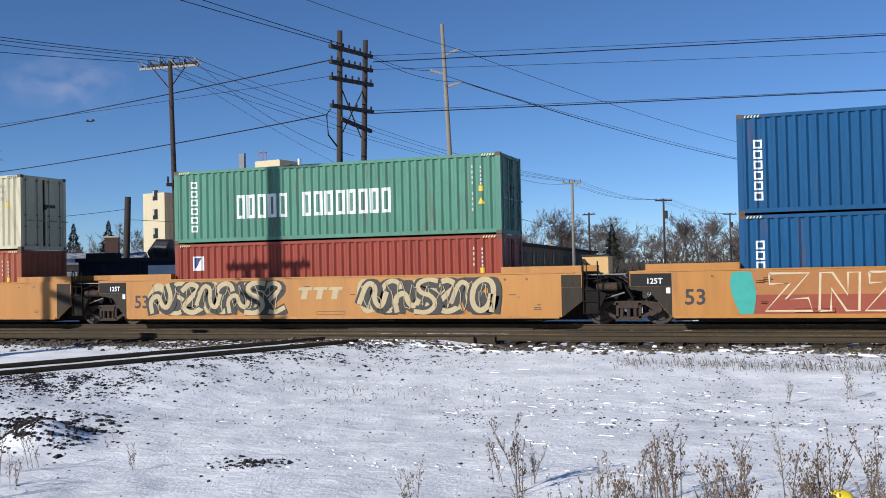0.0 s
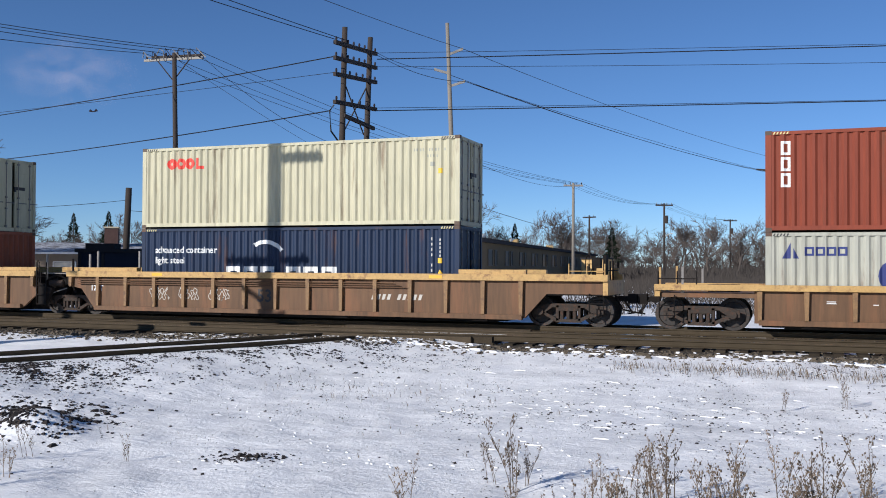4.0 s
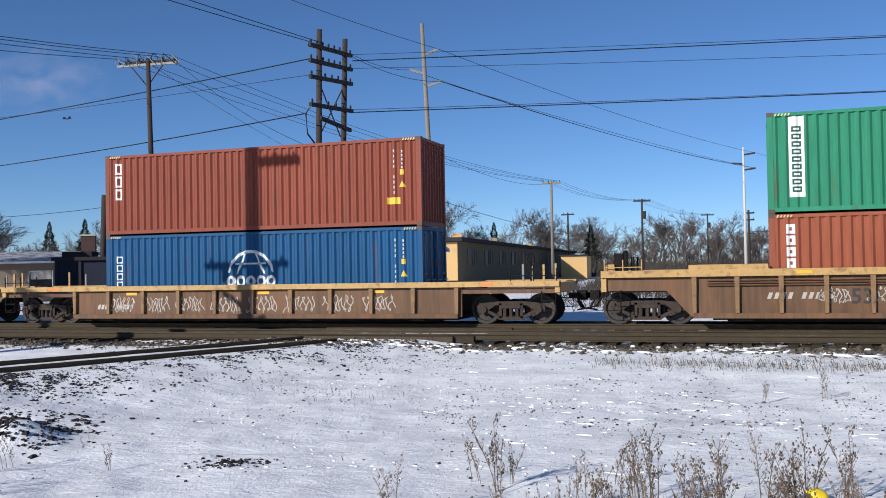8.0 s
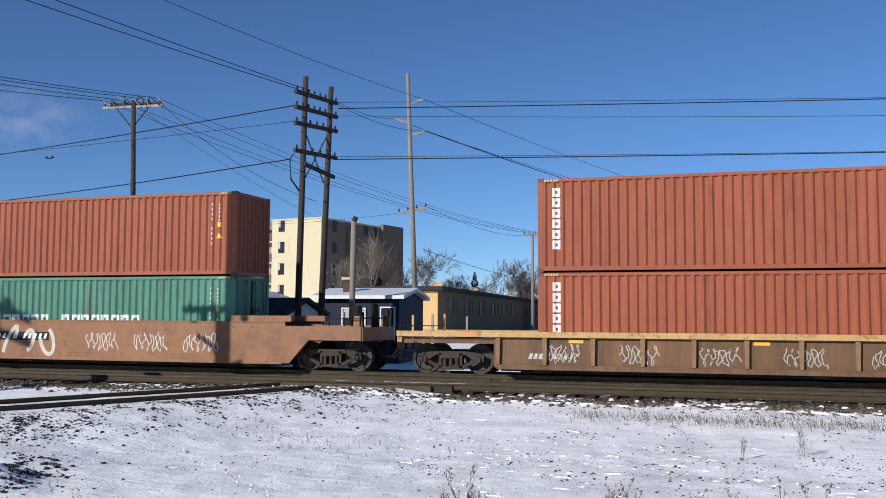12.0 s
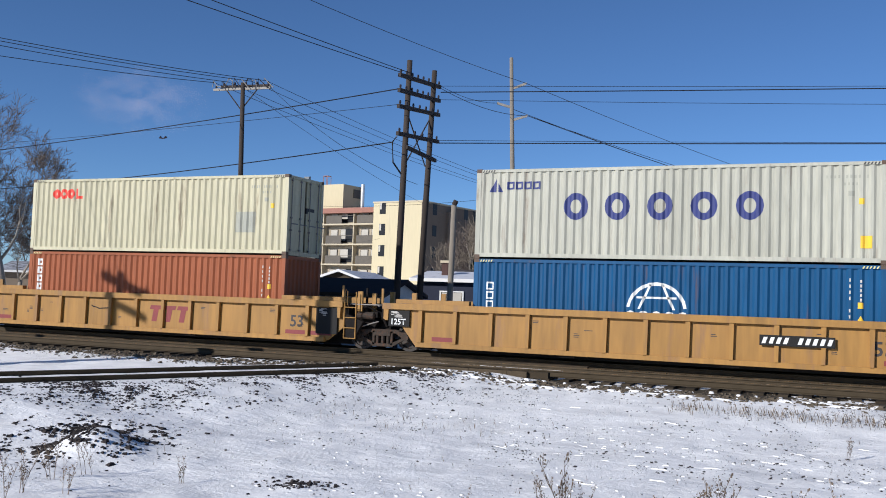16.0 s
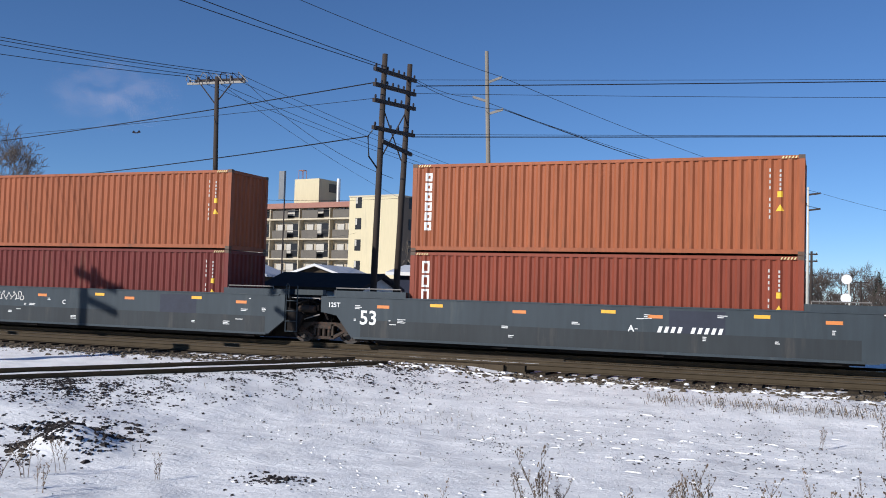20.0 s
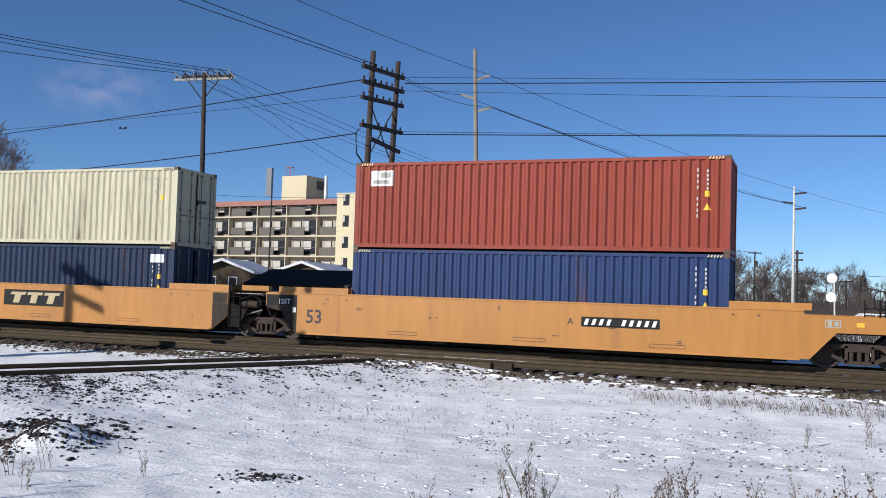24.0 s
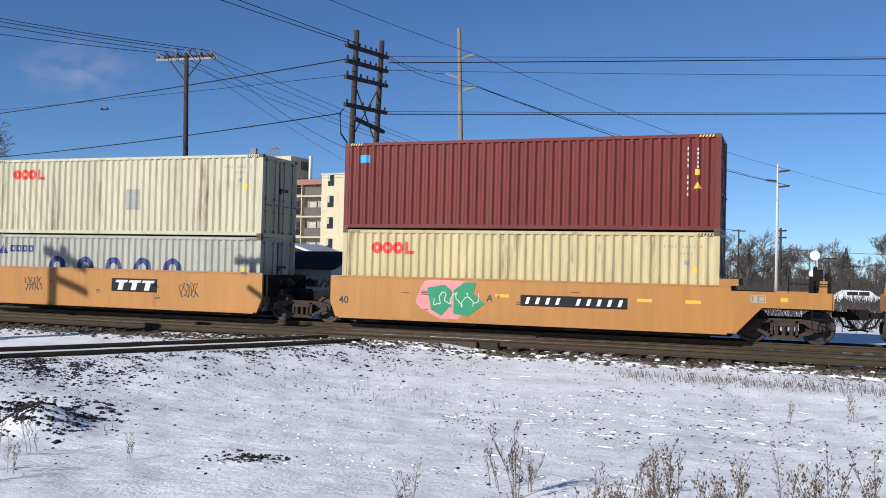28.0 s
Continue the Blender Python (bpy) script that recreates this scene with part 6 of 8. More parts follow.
def house(name, at, turn, w, d, h, roof_h, wall, roof, label, flat=False, windows=(), chimney=None, over=0.45, gable_x=True, trim=M_TRIM, extra=None):
    """A small house: walls, a pitched or flat roof, windows on the side that faces the tracks."""
    ob = thing(name, pose(at.x, at.y, plan(0, at.y / 1.1291, GROUND_B).z, 0, 0, turn + 2), label, "house" if name == "house" else name.replace("_", " "))
    part("wall", box(bmesh.new(), -w / 2, w / 2, 0, d, 0, h), wall, ob)
    bm = bmesh.new()
    if flat:
        box(bm, -w / 2 - 0.15, w / 2 + 0.15, -0.15, d + 0.15, h, h + roof_h)
        rf = part("roof", bm, roof, ob)
    elif gable_x:
        # ridge along x
        v = [(-w / 2 - over, -over, h), (w / 2 + over, -over, h), (w / 2 + over, d / 2, h + roof_h), (-w / 2 - over, d / 2, h + roof_h), (-w / 2 - over, d + over, h), (w / 2 + over, d + over, h)]
        vs = [bm.verts.new(p) for p in v] + [bm.verts.new((x, y, z - 0.16)) for x, y, z in v]
        for f in ((0, 1, 2, 3), (3, 2, 5, 4), (6, 9, 8, 7), (9, 10, 11, 8), (0, 6, 7, 1), (4, 5, 11, 10), (0, 3, 9, 6), (3, 4, 10, 9), (1, 7, 8, 2), (2, 8, 11, 5)):
            bm.faces.new([vs[i] for i in f])
        rf = part("roof", bm, roof, ob)
        part("gutter", box(bmesh.new(), -w / 2 - over, w / 2 + over, -over - 0.06, -over, h - 0.16, h), trim, rf)
        part("gable", slab(bmesh.new(), [(0, h - 0.02), (d, h - 0.02), (d / 2, h + roof_h - 0.12)], 0, 0.1), wall, ob, m=pose(w / 2, 0, 0, 0, 0, 90))
        part("gable", slab(bmesh.new(), [(0, h - 0.02), (d, h - 0.02), (d / 2, h + roof_h - 0.12)], 0, 0.1), wall, ob, m=pose(-w / 2 + 0.1, 0, 0, 0, 0, 90))
    else:
        v = [(-w / 2 - over, -over, h), (0, -over, h + roof_h), (w / 2 + over, -over, h), (-w / 2 - over, d, h), (0, d, h + roof_h), (w / 2 + over, d, h)]
        vs = [bm.verts.new(p) for p in v] + [bm.verts.new((x, y, z - 0.16)) for x, y, z in v]
        for f in ((0, 1, 4, 3), (1, 2, 5, 4), (6, 9, 10, 7), (7, 10, 11, 8), (0, 3, 9, 6), (2, 8, 11, 5), (0, 6, 7, 1), (1, 7, 8, 2), (3, 4, 10, 9), (4, 5, 11, 10)):
            bm.faces.new([vs[i] for i in f])
        rf = part("roof", bm, roof, ob)
        part("gable", slab(bmesh.new(), [(-w / 2, h), (w / 2, h), (0, h + roof_h - 0.1)], 0, 0.1), wall, ob)
        bm = bmesh.new()
        slab(bm, [(-w / 2 - over, h - 0.18), (0, h + roof_h - 0.20), (0, h + roof_h + 0.02), (-w / 2 - over, h + 0.02)], -over - 0.08, -over - 0.005)
        slab(bm, [(w / 2 + over, h - 0.18), (w / 2 + over, h + 0.02), (0, h + roof_h + 0.02), (0, h + roof_h - 0.20)], -over - 0.08, -over - 0.005)
        part("barge_board", bm, trim, rf)
    for x, z, ww, hh in windows:
        window(ob, x, z, ww, hh, 0.0, trim, 0.5 if ww > 1 else 0)
    if chimney:
        cx, cy, cw, ct, cm = chimney
        ch = part("chimney", box(bmesh.new(), cx - cw / 2, cx + cw / 2, cy, cy + cw, h - 0.5, ct), cm, ob)
        part("cap", box(bmesh.new(), cx - cw / 2 - 0.06, cx + cw / 2 + 0.06, cy - 0.06, cy + cw + 0.06, ct, ct + 0.12), M_CONC, ch)
    return ob


# navy bungalow with a snowy roof
c = polar(-19.95, 38.6)
house("house", c, 4, 3.9, 5, 3.18, 0.42, M_NAVYWALL, M_ROOFSNOW, "navy bungalow with thin snow on its low roof", windows=((-0.75, 1.75, 1.05, 0.8), (1.1, 0.9, 0.6, 1.7)), over=0.3, chimney=(-0.9, 0.9, 0.3, 3.95, M_BRICK))
c = polar(-23.75, 40.5)
lean = house("shed", c, 4, 1.7, 2.5, 2.75, 0.12, M_WHITEWALL, M_SHINGLE, "white flat-roofed shed with a dark painted ring", flat=True)
bm = flat_ring(bmesh.new(), 0.25, 2.1, 0.7, 0.75, 0.14, 20, 0.2)
for v in bm.verts:
    v.co.y = -0.006
part("painted_ring", bm, M_BALC, lean)
# gabled house and the dark-roofed garage before it
c = polar(-28.2, 72)
house("house", c, 6, 4.6, 9, 3.35, 0.95, M_DARKWALL, M_ROOFSNOW, "dark gabled house with white trim", gable_x=False, windows=((-0.6, 1.4, 1.1, 1.1),))
# garage close behind the tracks
gar = house("garage", plan(-17.1, 31.5), -2, 4.5, 3.8, 2.38, 0.66, M_WHITEWALL, M_SHINGLE, "white garage with a dark shingle roof", over=0.28, trim=M_DARKWALL)
part("dark_patch", box(bmesh.new(), 0.6, 1.65, -0.03, -0.004, 1.5, 1.8), M_BALC, gar)
part("wall_cladding", box(bmesh.new(), -2.25, -0.5, -0.025, -0.003, 0, 2.4), M_GREYSIDE, gar, "grey cladding")
part("door", box(bmesh.new(), -0.45, 0.4, -0.04, -0.004, 0, 2.0), M_DARKWALL, gar)
c = polar(-33.6, 68)
house("house", c, 14, 4.4, 8, 3.2, 1.0, M_DARKWALL, M_ROOFSNOW, "grey house with a snowy gable roof", gable_x=False, windows=((-1.2, 1.6, 0.6, 1.1), (0.5, 1.6, 0.6, 1.1)))
# equipment hut with a tilted air scoop; navy body colour holds the train's shade
c = polar(-38.0, 40)
hut = thing("equipment_hut", pose(c.x, c.y, c.z - 0.45, 0, 0, 26) @ Matrix.Diagonal((0.8, 0.8, 0.958, 1)), "equipment hut in shade-dark navy with a large tilted air scoop", "equipment hut")
part("body", box(bmesh.new(), -2.9, 2.7, 0, 2.6, 0, 2.95), M_NAVYWALL, hut)
part("white_panel", box(bmesh.new(), 0.9, 2.68, -0.05, -0.004, 0.1, 2.75), M_WHITEWALL, hut, "white wall panel")
for x in (-2.86, -1.6, 0.4):
    part("post", box(bmesh.new(), x, x + 0.14, -0.09, -0.004, 0, 2.9), M_SHINGLE, hut)
part("roof", box(bmesh.new(), -3.05, 2.85, -0.15, 2.75, 2.95, 3.12), M_SHINGLE, hut)
part("roof_box", box(bmesh.new(), -2.6, -1.0, 0.4, 2.0, 3.12, 3.38), M_SHINGLE, hut)
bm = tube(bmesh.new(), [(0.95, 1.2, 3.12), (1.35, 1.1, 3.45), (2.0, 0.9, 3.38)], [0.45, 0.60, 0.62], 14)
box(bm, 1.0, 2.3, 0.6, 1.8, 3.1, 3.5)
part("air_scoop", bm, M_WIRE, hut, "large tilted black air scoop")
# long low tan house with a brick chimney
c = polar(-43.8, 72)
house("house", c, 30, 15.0, 9, 3.2, 0.85, M_TANWALL, M_ROOFPATCH, "long low brown house with a patchy snowy roof and brick chimney", windows=((-4.5, 1.2, 1.6, 1.2), (1.5, 1.2, 1.6, 1.2)), chimney=(5.5, 2.0, 1.05, 5.2, M_BRICK))
c = polar(-49.5, 80)
house("house", c, 30, 11, 8, 2.9, 0.9, M_WHITEWALL, M_ROOFSNOW, "pale house with a snowy roof behind bare trees", windows=((-3, 1, 1.4, 1.2), (1.5, 1, 1.4, 1.2)))
# long dark building with a yellow end wall
c = polar(-14.34, 62)
L2 = thing("apartment_block", Matrix(), "long low building with a sunlit yellow end wall", "building")
e_far = polar(-5.65, 150)
ang = math.degrees(math.atan2(e_far.y - c.y, e_far.x - c.x))
L2.matrix_basis = pose(c.x, c.y, c.z + GROUND_B, 0, 0, ang)
part("wall", box(bmesh.new(), 0, 88, 0, 6, 0, 4.05), material("tan_brown_siding", (0.155, 0.118, 0.072), 0.85, vary=0.15, scale=1, fine=12, bump=0.1, spec=0.1), L2)
part("end_wall", box(bmesh.new(), -0.12, -0.004, 0.0, 6, 0, 4.0), M_YELWALL, L2, "sunlit yellow end wall")
part("roof", box(bmesh.new(), -0.5, 88.4, -0.45, 6.3, 4.05, 4.35), M_SHINGLE, L2)
for k in range(12):
    x = 3.5 + k * 7.0
    window(L2, x, 2.3, 1.6, 1.2, 0.0, M_BALC)
    window(L2, x + 2.6, 2.3, 0.8, 1.2, 0.0, M_BALC)
for x in (15.0, 33.0, 60.0):
    part("chimney", box(bmesh.new(), x, x + 0.9, 3, 3.9, 4.3, 5.2), M_YELWALL, L2)
for x in (1.5, 11.0, 24.0, 42.0):
    part("vent", tube(bmesh.new(), [(x, 2, 4.3), (x, 2, 4.75), (x + 0.25, 2, 4.9)], [0.12, 0.12, 0.18], 8), M_VENT, L2)
c = polar(-6.2, 104)
house("shed", c, 0, 3.2, 4, 2.95, 0.2, M_YELWALL, M_SHINGLE, "small yellow flat-roofed building", flat=True)
c = polar(10.0, 78)
vt = thing("parked_car", pose(c.x, c.y, c.z + GROUND_B, 0, 0, 10), "white car parked beyond the tracks", "car")
bm = slab(bmesh.new(), [(-2.2, 0.3), (2.2, 0.3), (2.25, 0.7), (1.2, 0.85), (0.6, 1.28), (-1.2, 1.32), (-1.9, 0.9), (-2.25, 0.85)], -0.85, 0.85)
part("body", bm, M_WHITE, vt)
for x0_, x1_ in ((-1.2, -0.35), (-0.25, 0.55)):
    part("window", box(bmesh.new(), x0_, x1_, -0.87, -0.84, 0.9, 1.2), M_GLASS, vt)
for x in (-1.4, 1.4):
    part("wheel", tube(bmesh.new(), [(x, -0.88, 0.32), (x, -0.6, 0.32)], 0.32, 14), M_INS, vt)
    part("wheel", tube(bmesh.new(), [(x, 0.6, 0.32), (x, 0.88, 0.32)], 0.32, 14), M_INS, vt)

# ---- trees ----
M_BARK = material("grey_brown_bark", (0.085, 0.068, 0.055), 0.9, vary=0.25, scale=3, fine=30, bump=0.3, by_object=0.15)
M_TWIG = material("bare_twigs", (0.115, 0.092, 0.078), 0.95, vary=0.2, scale=5, bump=0, by_object=0.15, spec=0.1)
M_NEEDLE = material("dark_spruce_needles", (0.022, 0.035, 0.022), 0.9, vary=0.3, scale=3, fine=30, bump=0, by_object=0.2, spec=0.1)


def grow(seed, height, depth, spread, twig_r, bark=None, twig=None):
    """A bare tree: limbs that fork and bend, in two meshes, thick and thin."""
    rnd = random.Random(seed)
    thick, thin = bmesh.new(), bmesh.new()

    def limb(p, d, length, r, lev):
        pts, rad = [p], [r]
        q, dd = p.copy(), d.copy()
        k = 3 if lev < 3 else 2
        for i in range(k):
            dd = (dd + Vector((rnd.uniform(-1, 1), rnd.uniform(-1, 1), rnd.uniform(-0.3, 0.7))) * 0.22).normalized()
            q = q + dd * length / k
            pts.append(q.copy())
            rad.append(max(r * (1 - 0.45 * (i + 1) / k), twig_r * 0.6))
        tube(thick if lev < 3 else thin, pts, rad, 7 if lev == 0 else (5 if lev < 3 else 3))
        if lev >= depth:
            return
        kids = rnd.randint(3, 4) if lev < depth - 1 else rnd.randint(4, 5)
        for j in range(kids):
            f = 1.0 if j == 0 else rnd.uniform(0.35, 1.0)
            i = min(int(f * k), k - 1)
            b = pts[i].lerp(pts[i + 1], f * k - i)
            side = dd.orthogonal().normalized()
            side.rotate(Matrix.Rotation(rnd.uniform(0, 6.28), 3, dd))
            nd = (dd + side * rnd.uniform(0.35, 0.9) * spread + Vector((0, 0, 0.15))).normalized()
            limb(b, nd, length * rnd.uniform(0.55, 0.82), max(rad[-1] * rnd.uniform(0.55, 0.85), twig_r), lev + 1)
    limb(Vector((0, 0, -0.2)), Vector((0, 0, 1)), height * 0.30, height * 0.022, 0)
    top = max(v.co.z for v in thin.verts)
    wide = sorted(math.hypot(v.co.x, v.co.y) for v in thin.verts)[int(len(thin.verts) * 0.97)]
    for b in (thick, thin):
        for v in b.verts:
            v.co.x *= 4.0 / wide
            v.co.y *= 4.0 / wide
            v.co.z *= 10.0 / top
    return mesh_of("trunk", thick, bark or M_BARK, True), mesh_of("crown", thin, twig or M_TWIG)


M_BARK_P = material("pale_bark", (0.30, 0.26, 0.21), 0.9, vary=0.25, scale=3, fine=30, bump=0.3)
M_TWIG_P = material("pale_twigs", (0.20, 0.165, 0.125), 0.95, vary=0.2, scale=5, bump=0, spec=0.1)
TREES = [grow(s, 10.0, 6, 1.15, 0.014) for s in (3, 8, 21)] + [grow(5, 10.0, 5, 1.0, 0.016, M_BARK_P, M_TWIG_P), grow(27, 10.0, 7, 1.25, 0.008, M_BARK_P, material("brown_twigs", (0.19, 0.155, 0.13), 0.95, vary=0.2, scale=5, bump=0, spec=0.1))]


def tree(foot, height, kind, turn, label="tall bare deciduous tree with fine twigs", wide=1.0):
    ob = thing("bare_tree", Matrix.LocRotScale(foot, Euler((0, 0, turn)), (height / 10 * wide, height / 10 * wide, height / 10)), label, "tree", "bare trees")
    put("trunk", TREES[kind][0], ob)
    put("crown", TREES[kind][1], ob)
    return ob


def spruce(foot, height, seed):
    rnd = random.Random(seed)
    ob = thing("spruce_tree", Matrix.Translation(foot), "dark green spruce tree", "tree", "spruces")
    part("trunk", tube(bmesh.new(), [(0, 0, 0), (0, 0, height)], [height * 0.02, 0.02], 6), M_BARK, ob)
    verts, faces = [], []
    for _ in range(1500):
        f = rnd.random() ** 0.75
        z = height * (0.08 + 0.9 * f)
        layer = 0.75 + 0.25 * math.sin(z * 9 / height * 6.28)
        r = height * 0.30 * (1 - f) * layer * rnd.uniform(0.3, 1.05) + 0.04
        a = rnd.uniform(0, 6.28)
        l = 0.085 * height * rnd.uniform(0.5, 1) * (0.25 + 0.75 * (1 - f))
        p = Vector((r * math.cos(a), r * math.sin(a), z - r * 0.25))
        out = Vector((math.cos(a), math.sin(a), -0.25 + rnd.uniform(-0.2, 0.3)))
        sd = Vector((-math.sin(a), math.cos(a), 0)) * l * 0.30
        b = len(verts)
        verts += [tuple(p - sd), tuple(p + sd), tuple(p + out * l + Vector((0, 0, 0.02)))]
        verts += [tuple(p + Vector((0, 0, l * 0.3))), tuple(p - Vector((0, 0, l * 0.2))), tuple(p + out * l * 0.9)]
        faces += [(b, b + 1, b + 2), (b + 3, b + 4, b + 5)]
    me = bpy.data.meshes.new("crown")
    me.from_pydata(verts, [], faces)
    me.materials.append(M_NEEDLE)
    put("crown", me, ob)


for bear, dist, h, k, tn, wd in ((-49.4, 60, 15.2, 4, 0.4, 1.25), (-51.8, 58, 15.5, 4, 2.4, 1.2), (-48.4, 68, 9.5, 4, 4.2, 1.3), (-47.0, 66, 8.0, 1, 2.0, 1.35), (-45.4, 80, 7.6, 2, 1.0, 1.2), (-48.0, 95, 10.0, 0, 3.0, 1.2), (-51.5, 62, 9.0, 1, 3.6, 1.2), (-43.9, 95, 6.8, 0, 5.2, 1.1), (-19.7, 66, 9.0, 3, 5.5, 0.85), (-18.3, 68, 7.6, 3, 2.5, 0.8), (-20.6, 64, 7.0, 3, 1.1, 0.7), (-17.2, 80, 7.5, 2, 5.5, 0.9),
                                 (-19.6, 72, 9.2, 1, 0.9, 0.8), (-15.2, 88, 9.5, 2, 2.6, 1.1), (-21.0, 78, 6.5, 0, 4.4, 1.0), (-9.9, 105, 9.3, 0, 5.0, 0.9), (-8.3, 108, 9.8, 1, 3.3, 0.9),
                                 (-52.5, 70, 12.0, 2, 1.3, 1.2), (-41.8, 110, 6.5, 1, 0.2, 1.0), (-13.0, 130, 8.5, 2, 0.5, 1.2)):
    tree(polar(bear, dist, -0.5), h, k, tn, wide=wd)
for bear, dist, h, sd in ((-41.5, 120, 9.0, 1), (-39.4, 110, 8.8, 2), (-18.7, 68, 6.2, 3), (-11.74, 130, 8.8, 4), (-5.0, 150, 9.0, 5), (9.2, 190, 8.5, 6), (14.3, 190, 8.0, 7)):
    spruce(polar(bear, dist, -0.5), h, sd)

# far wood along the horizon: one mass of bare trees
def far_wood():
    tv, tf = [], []
    for kind in (0, 1, 2):
        vs, fs = [], []
        for me in TREES[kind]:
            co = np.empty(len(me.vertices) * 3)
            me.vertices.foreach_get("co", co)
            b = sum(len(v) for v in vs)
            vs.append(co.reshape(-1, 3))
            fs += [[b + i for i in p.vertices] for p in me.polygons]
        tv.append(np.concatenate(vs))
        tf.append(fs)
    return tv, tf


M_TWIG_F = material("far_twigs", (0.125, 0.103, 0.088), 0.95, vary=0.2, scale=5, bump=0, by_object=0.25, spec=0.1)
M_BRUSH = material("grey_brown_brush", (0.060, 0.052, 0.046), 0.95, vary=0.3, scale=0.6, fine=4, bump=0, spec=0.05)
WOOD = [grow(s, 10.0, 5, 1.15, 0.018, M_BARK, M_TWIG_F) for s in (40, 41, 42, 43)]
rnd_w = random.Random(9)
wood = thing("far_wood", Matrix(), "distant bare wood along the horizon", "wood", kind="stuff")
for k in range(300):
    bear = rnd_w.uniform(-9, 14) if k < 215 else rnd_w.uniform(-56, -8)
    dist = rnd_w.uniform(150, 230)
    h = (4.2 + 8.8 * rnd_w.random() ** 2.8) * (0.98 if bear < 2 else 0.86)
    t = WOOD[k % 4]
    for me, nm in zip(t, ("trunk", "crown")):
        q = put(nm, me, wood, Matrix.LocRotScale(polar(bear, dist, -0.5), Euler((0, 0, rnd_w.uniform(0, 6.28))), (h / 9, h / 9, h / 10)))
# low brush that closes the view under the far crowns
verts, faces = [], []
for k in range(42000):
    bear, dist = rnd_w.uniform(-56, 26), rnd_w.uniform(118, 210)
    p = polar(bear, dist, -0.5)
    h, w = rnd_w.uniform(0.6, 3.4) * (0.75 + 0.6 * noise.noise((p.x * 0.05, p.y * 0.05, 5))), rnd_w.uniform(0.04, 0.16)
    lean = rnd_w.uniform(-1, 1)
    b = len(verts)
    verts += [(p.x - w, p.y, p.z), (p.x + w, p.y, p.z), (p.x + lean, p.y + lean, p.z + h)]
    faces.append((b, b + 1, b + 2))
me = bpy.data.meshes.new("far_brush")
me.from_pydata(verts, [], faces)
me.materials.append(M_BRUSH)
tagged(new("far_brush", me), "grey-brown brush at the foot of the distant wood", "brush", kind="stuff")

# shrubs along the far side of the tracks
verts, faces = [], []
for k in range(30000):
    x, y = rnd_w.uniform(-7, 50), 38 + 82 * rnd_w.random() ** 0.8
    h, lean, w = rnd_w.uniform(0.4, 1.9) * (0.6 + 0.5 * noise.noise((x * 0.3, y * 0.3, 2))), rnd_w.uniform(-0.5, 0.5), 0.02 + 0.0006 * (y - 38)
    b = len(verts)
    verts += [tuple(plan(*q)) for q in ((x - w, y, -0.5), (x + w, y, -0.5), (x + lean, y + rnd_w.uniform(-0.4, 0.4), -0.5 + h))]
    faces.append((b, b + 1, b + 2))
me = bpy.data.meshes.new("dry_brush")
me.from_pydata(verts, [], faces)
me.materials.append(M_BRUSH)
tagged(new("dry_brush", me), "dry brown brush beyond the tracks", "brush", kind="stuff")

# one faint wisp of cloud, far off
M_CLOUD = bpy.data.materials.new("thin_cloud")
M_CLOUD.use_nodes = True
cn, cl = M_CLOUD.node_tree.nodes, M_CLOUD.node_tree.links.new
cb = cn["Principled BSDF"]
cb.inputs["Base Color"].default_value, cb.inputs["Roughness"].default_value = (0.85, 0.74, 0.78, 1), 1.0
ctc, cnz, cgr, cmp_, cml = cn.new("ShaderNodeTexCoord"), cn.new("ShaderNodeTexNoise"), cn.new("ShaderNodeTexGradient"), cn.new("ShaderNodeMapRange"), cn.new("ShaderNodeMath")
cgr.gradient_type = "SPHERICAL"
cnz.inputs["Scale"].default_value, cnz.inputs["Detail"].default_value = 2.2, 6
cl(ctc.outputs["Object"], cnz.inputs["Vector"])
cl(ctc.outputs["Object"], cgr.inputs["Vector"])
cmp_.inputs[1].default_value, cmp_.inputs[2].default_value, cmp_.inputs[4].default_value = 0.38, 0.85, 0.5
cl(cnz.outputs[0], cmp_.inputs[0])
cml.operation = "MULTIPLY"
cl(cmp_.outputs[0], cml.inputs[0])
cl(cgr.outputs["Fac"], cml.inputs[1])
cl(cml.outputs[0], cb.inputs["Alpha"])
cc = plan(*spot(-41.9, 3000), 2.0 + 3000 * math.tan(radians(12.3)))
bm = bmesh.new()
bmesh.ops.create_circle(bm, cap_ends=True, segments=40, radius=1)
cloud = part("cloud", bm, M_CLOUD, None)
cloud.matrix_basis = look(cc, (0, 0, 0)) @ Matrix.Diagonal((230, 130, 1, 1))
tagged(cloud, "small faint wisp of pale cloud", "cloud", kind="structure")


# ---- the train: distance of each stack's leading end behind a point at the viewpoint ----
TRACK_Y, REST_Z, SPACING = 29.97, 0.28, 0.992


def s_of(t):
    q = (t - 14) / 14
    return SPACING * (15.296 * t - 0.396 * q * q - 0.065 * q ** 3 - 0.125 * q ** 4) - 2.74


def stack(u, lower, upper):
    """Places one or two lower containers and the upper one in the well whose stack begins u metres back."""
    base = SPACING * (-u - 6.096)
    lowers = lower if isinstance(lower, list) else [lower]
    hs = 0
    for i, c in enumerate(lowers):
        off = 0 if len(lowers) == 1 else (-3.06 if i == 0 else 3.06)
        MOVING.append((c, base + off, REST_Z))
    h = 2.591 if lowers[0].get("low") else 2.896
    MOVING.append((upper, base, REST_Z + h + 0.012))


def load(u, car, lower, upper):
    MOVING.append((car, SPACING * (-u - 6.096), 0.0))
    stack(u, lower, upper)


def box40(label, mat, marks=(), h=2.896, doors=True, post=None):
    c = container(label, mat, 12.192, h, doors, post, marks)
    if h < 2.8:
        c["low"] = 1
    return c


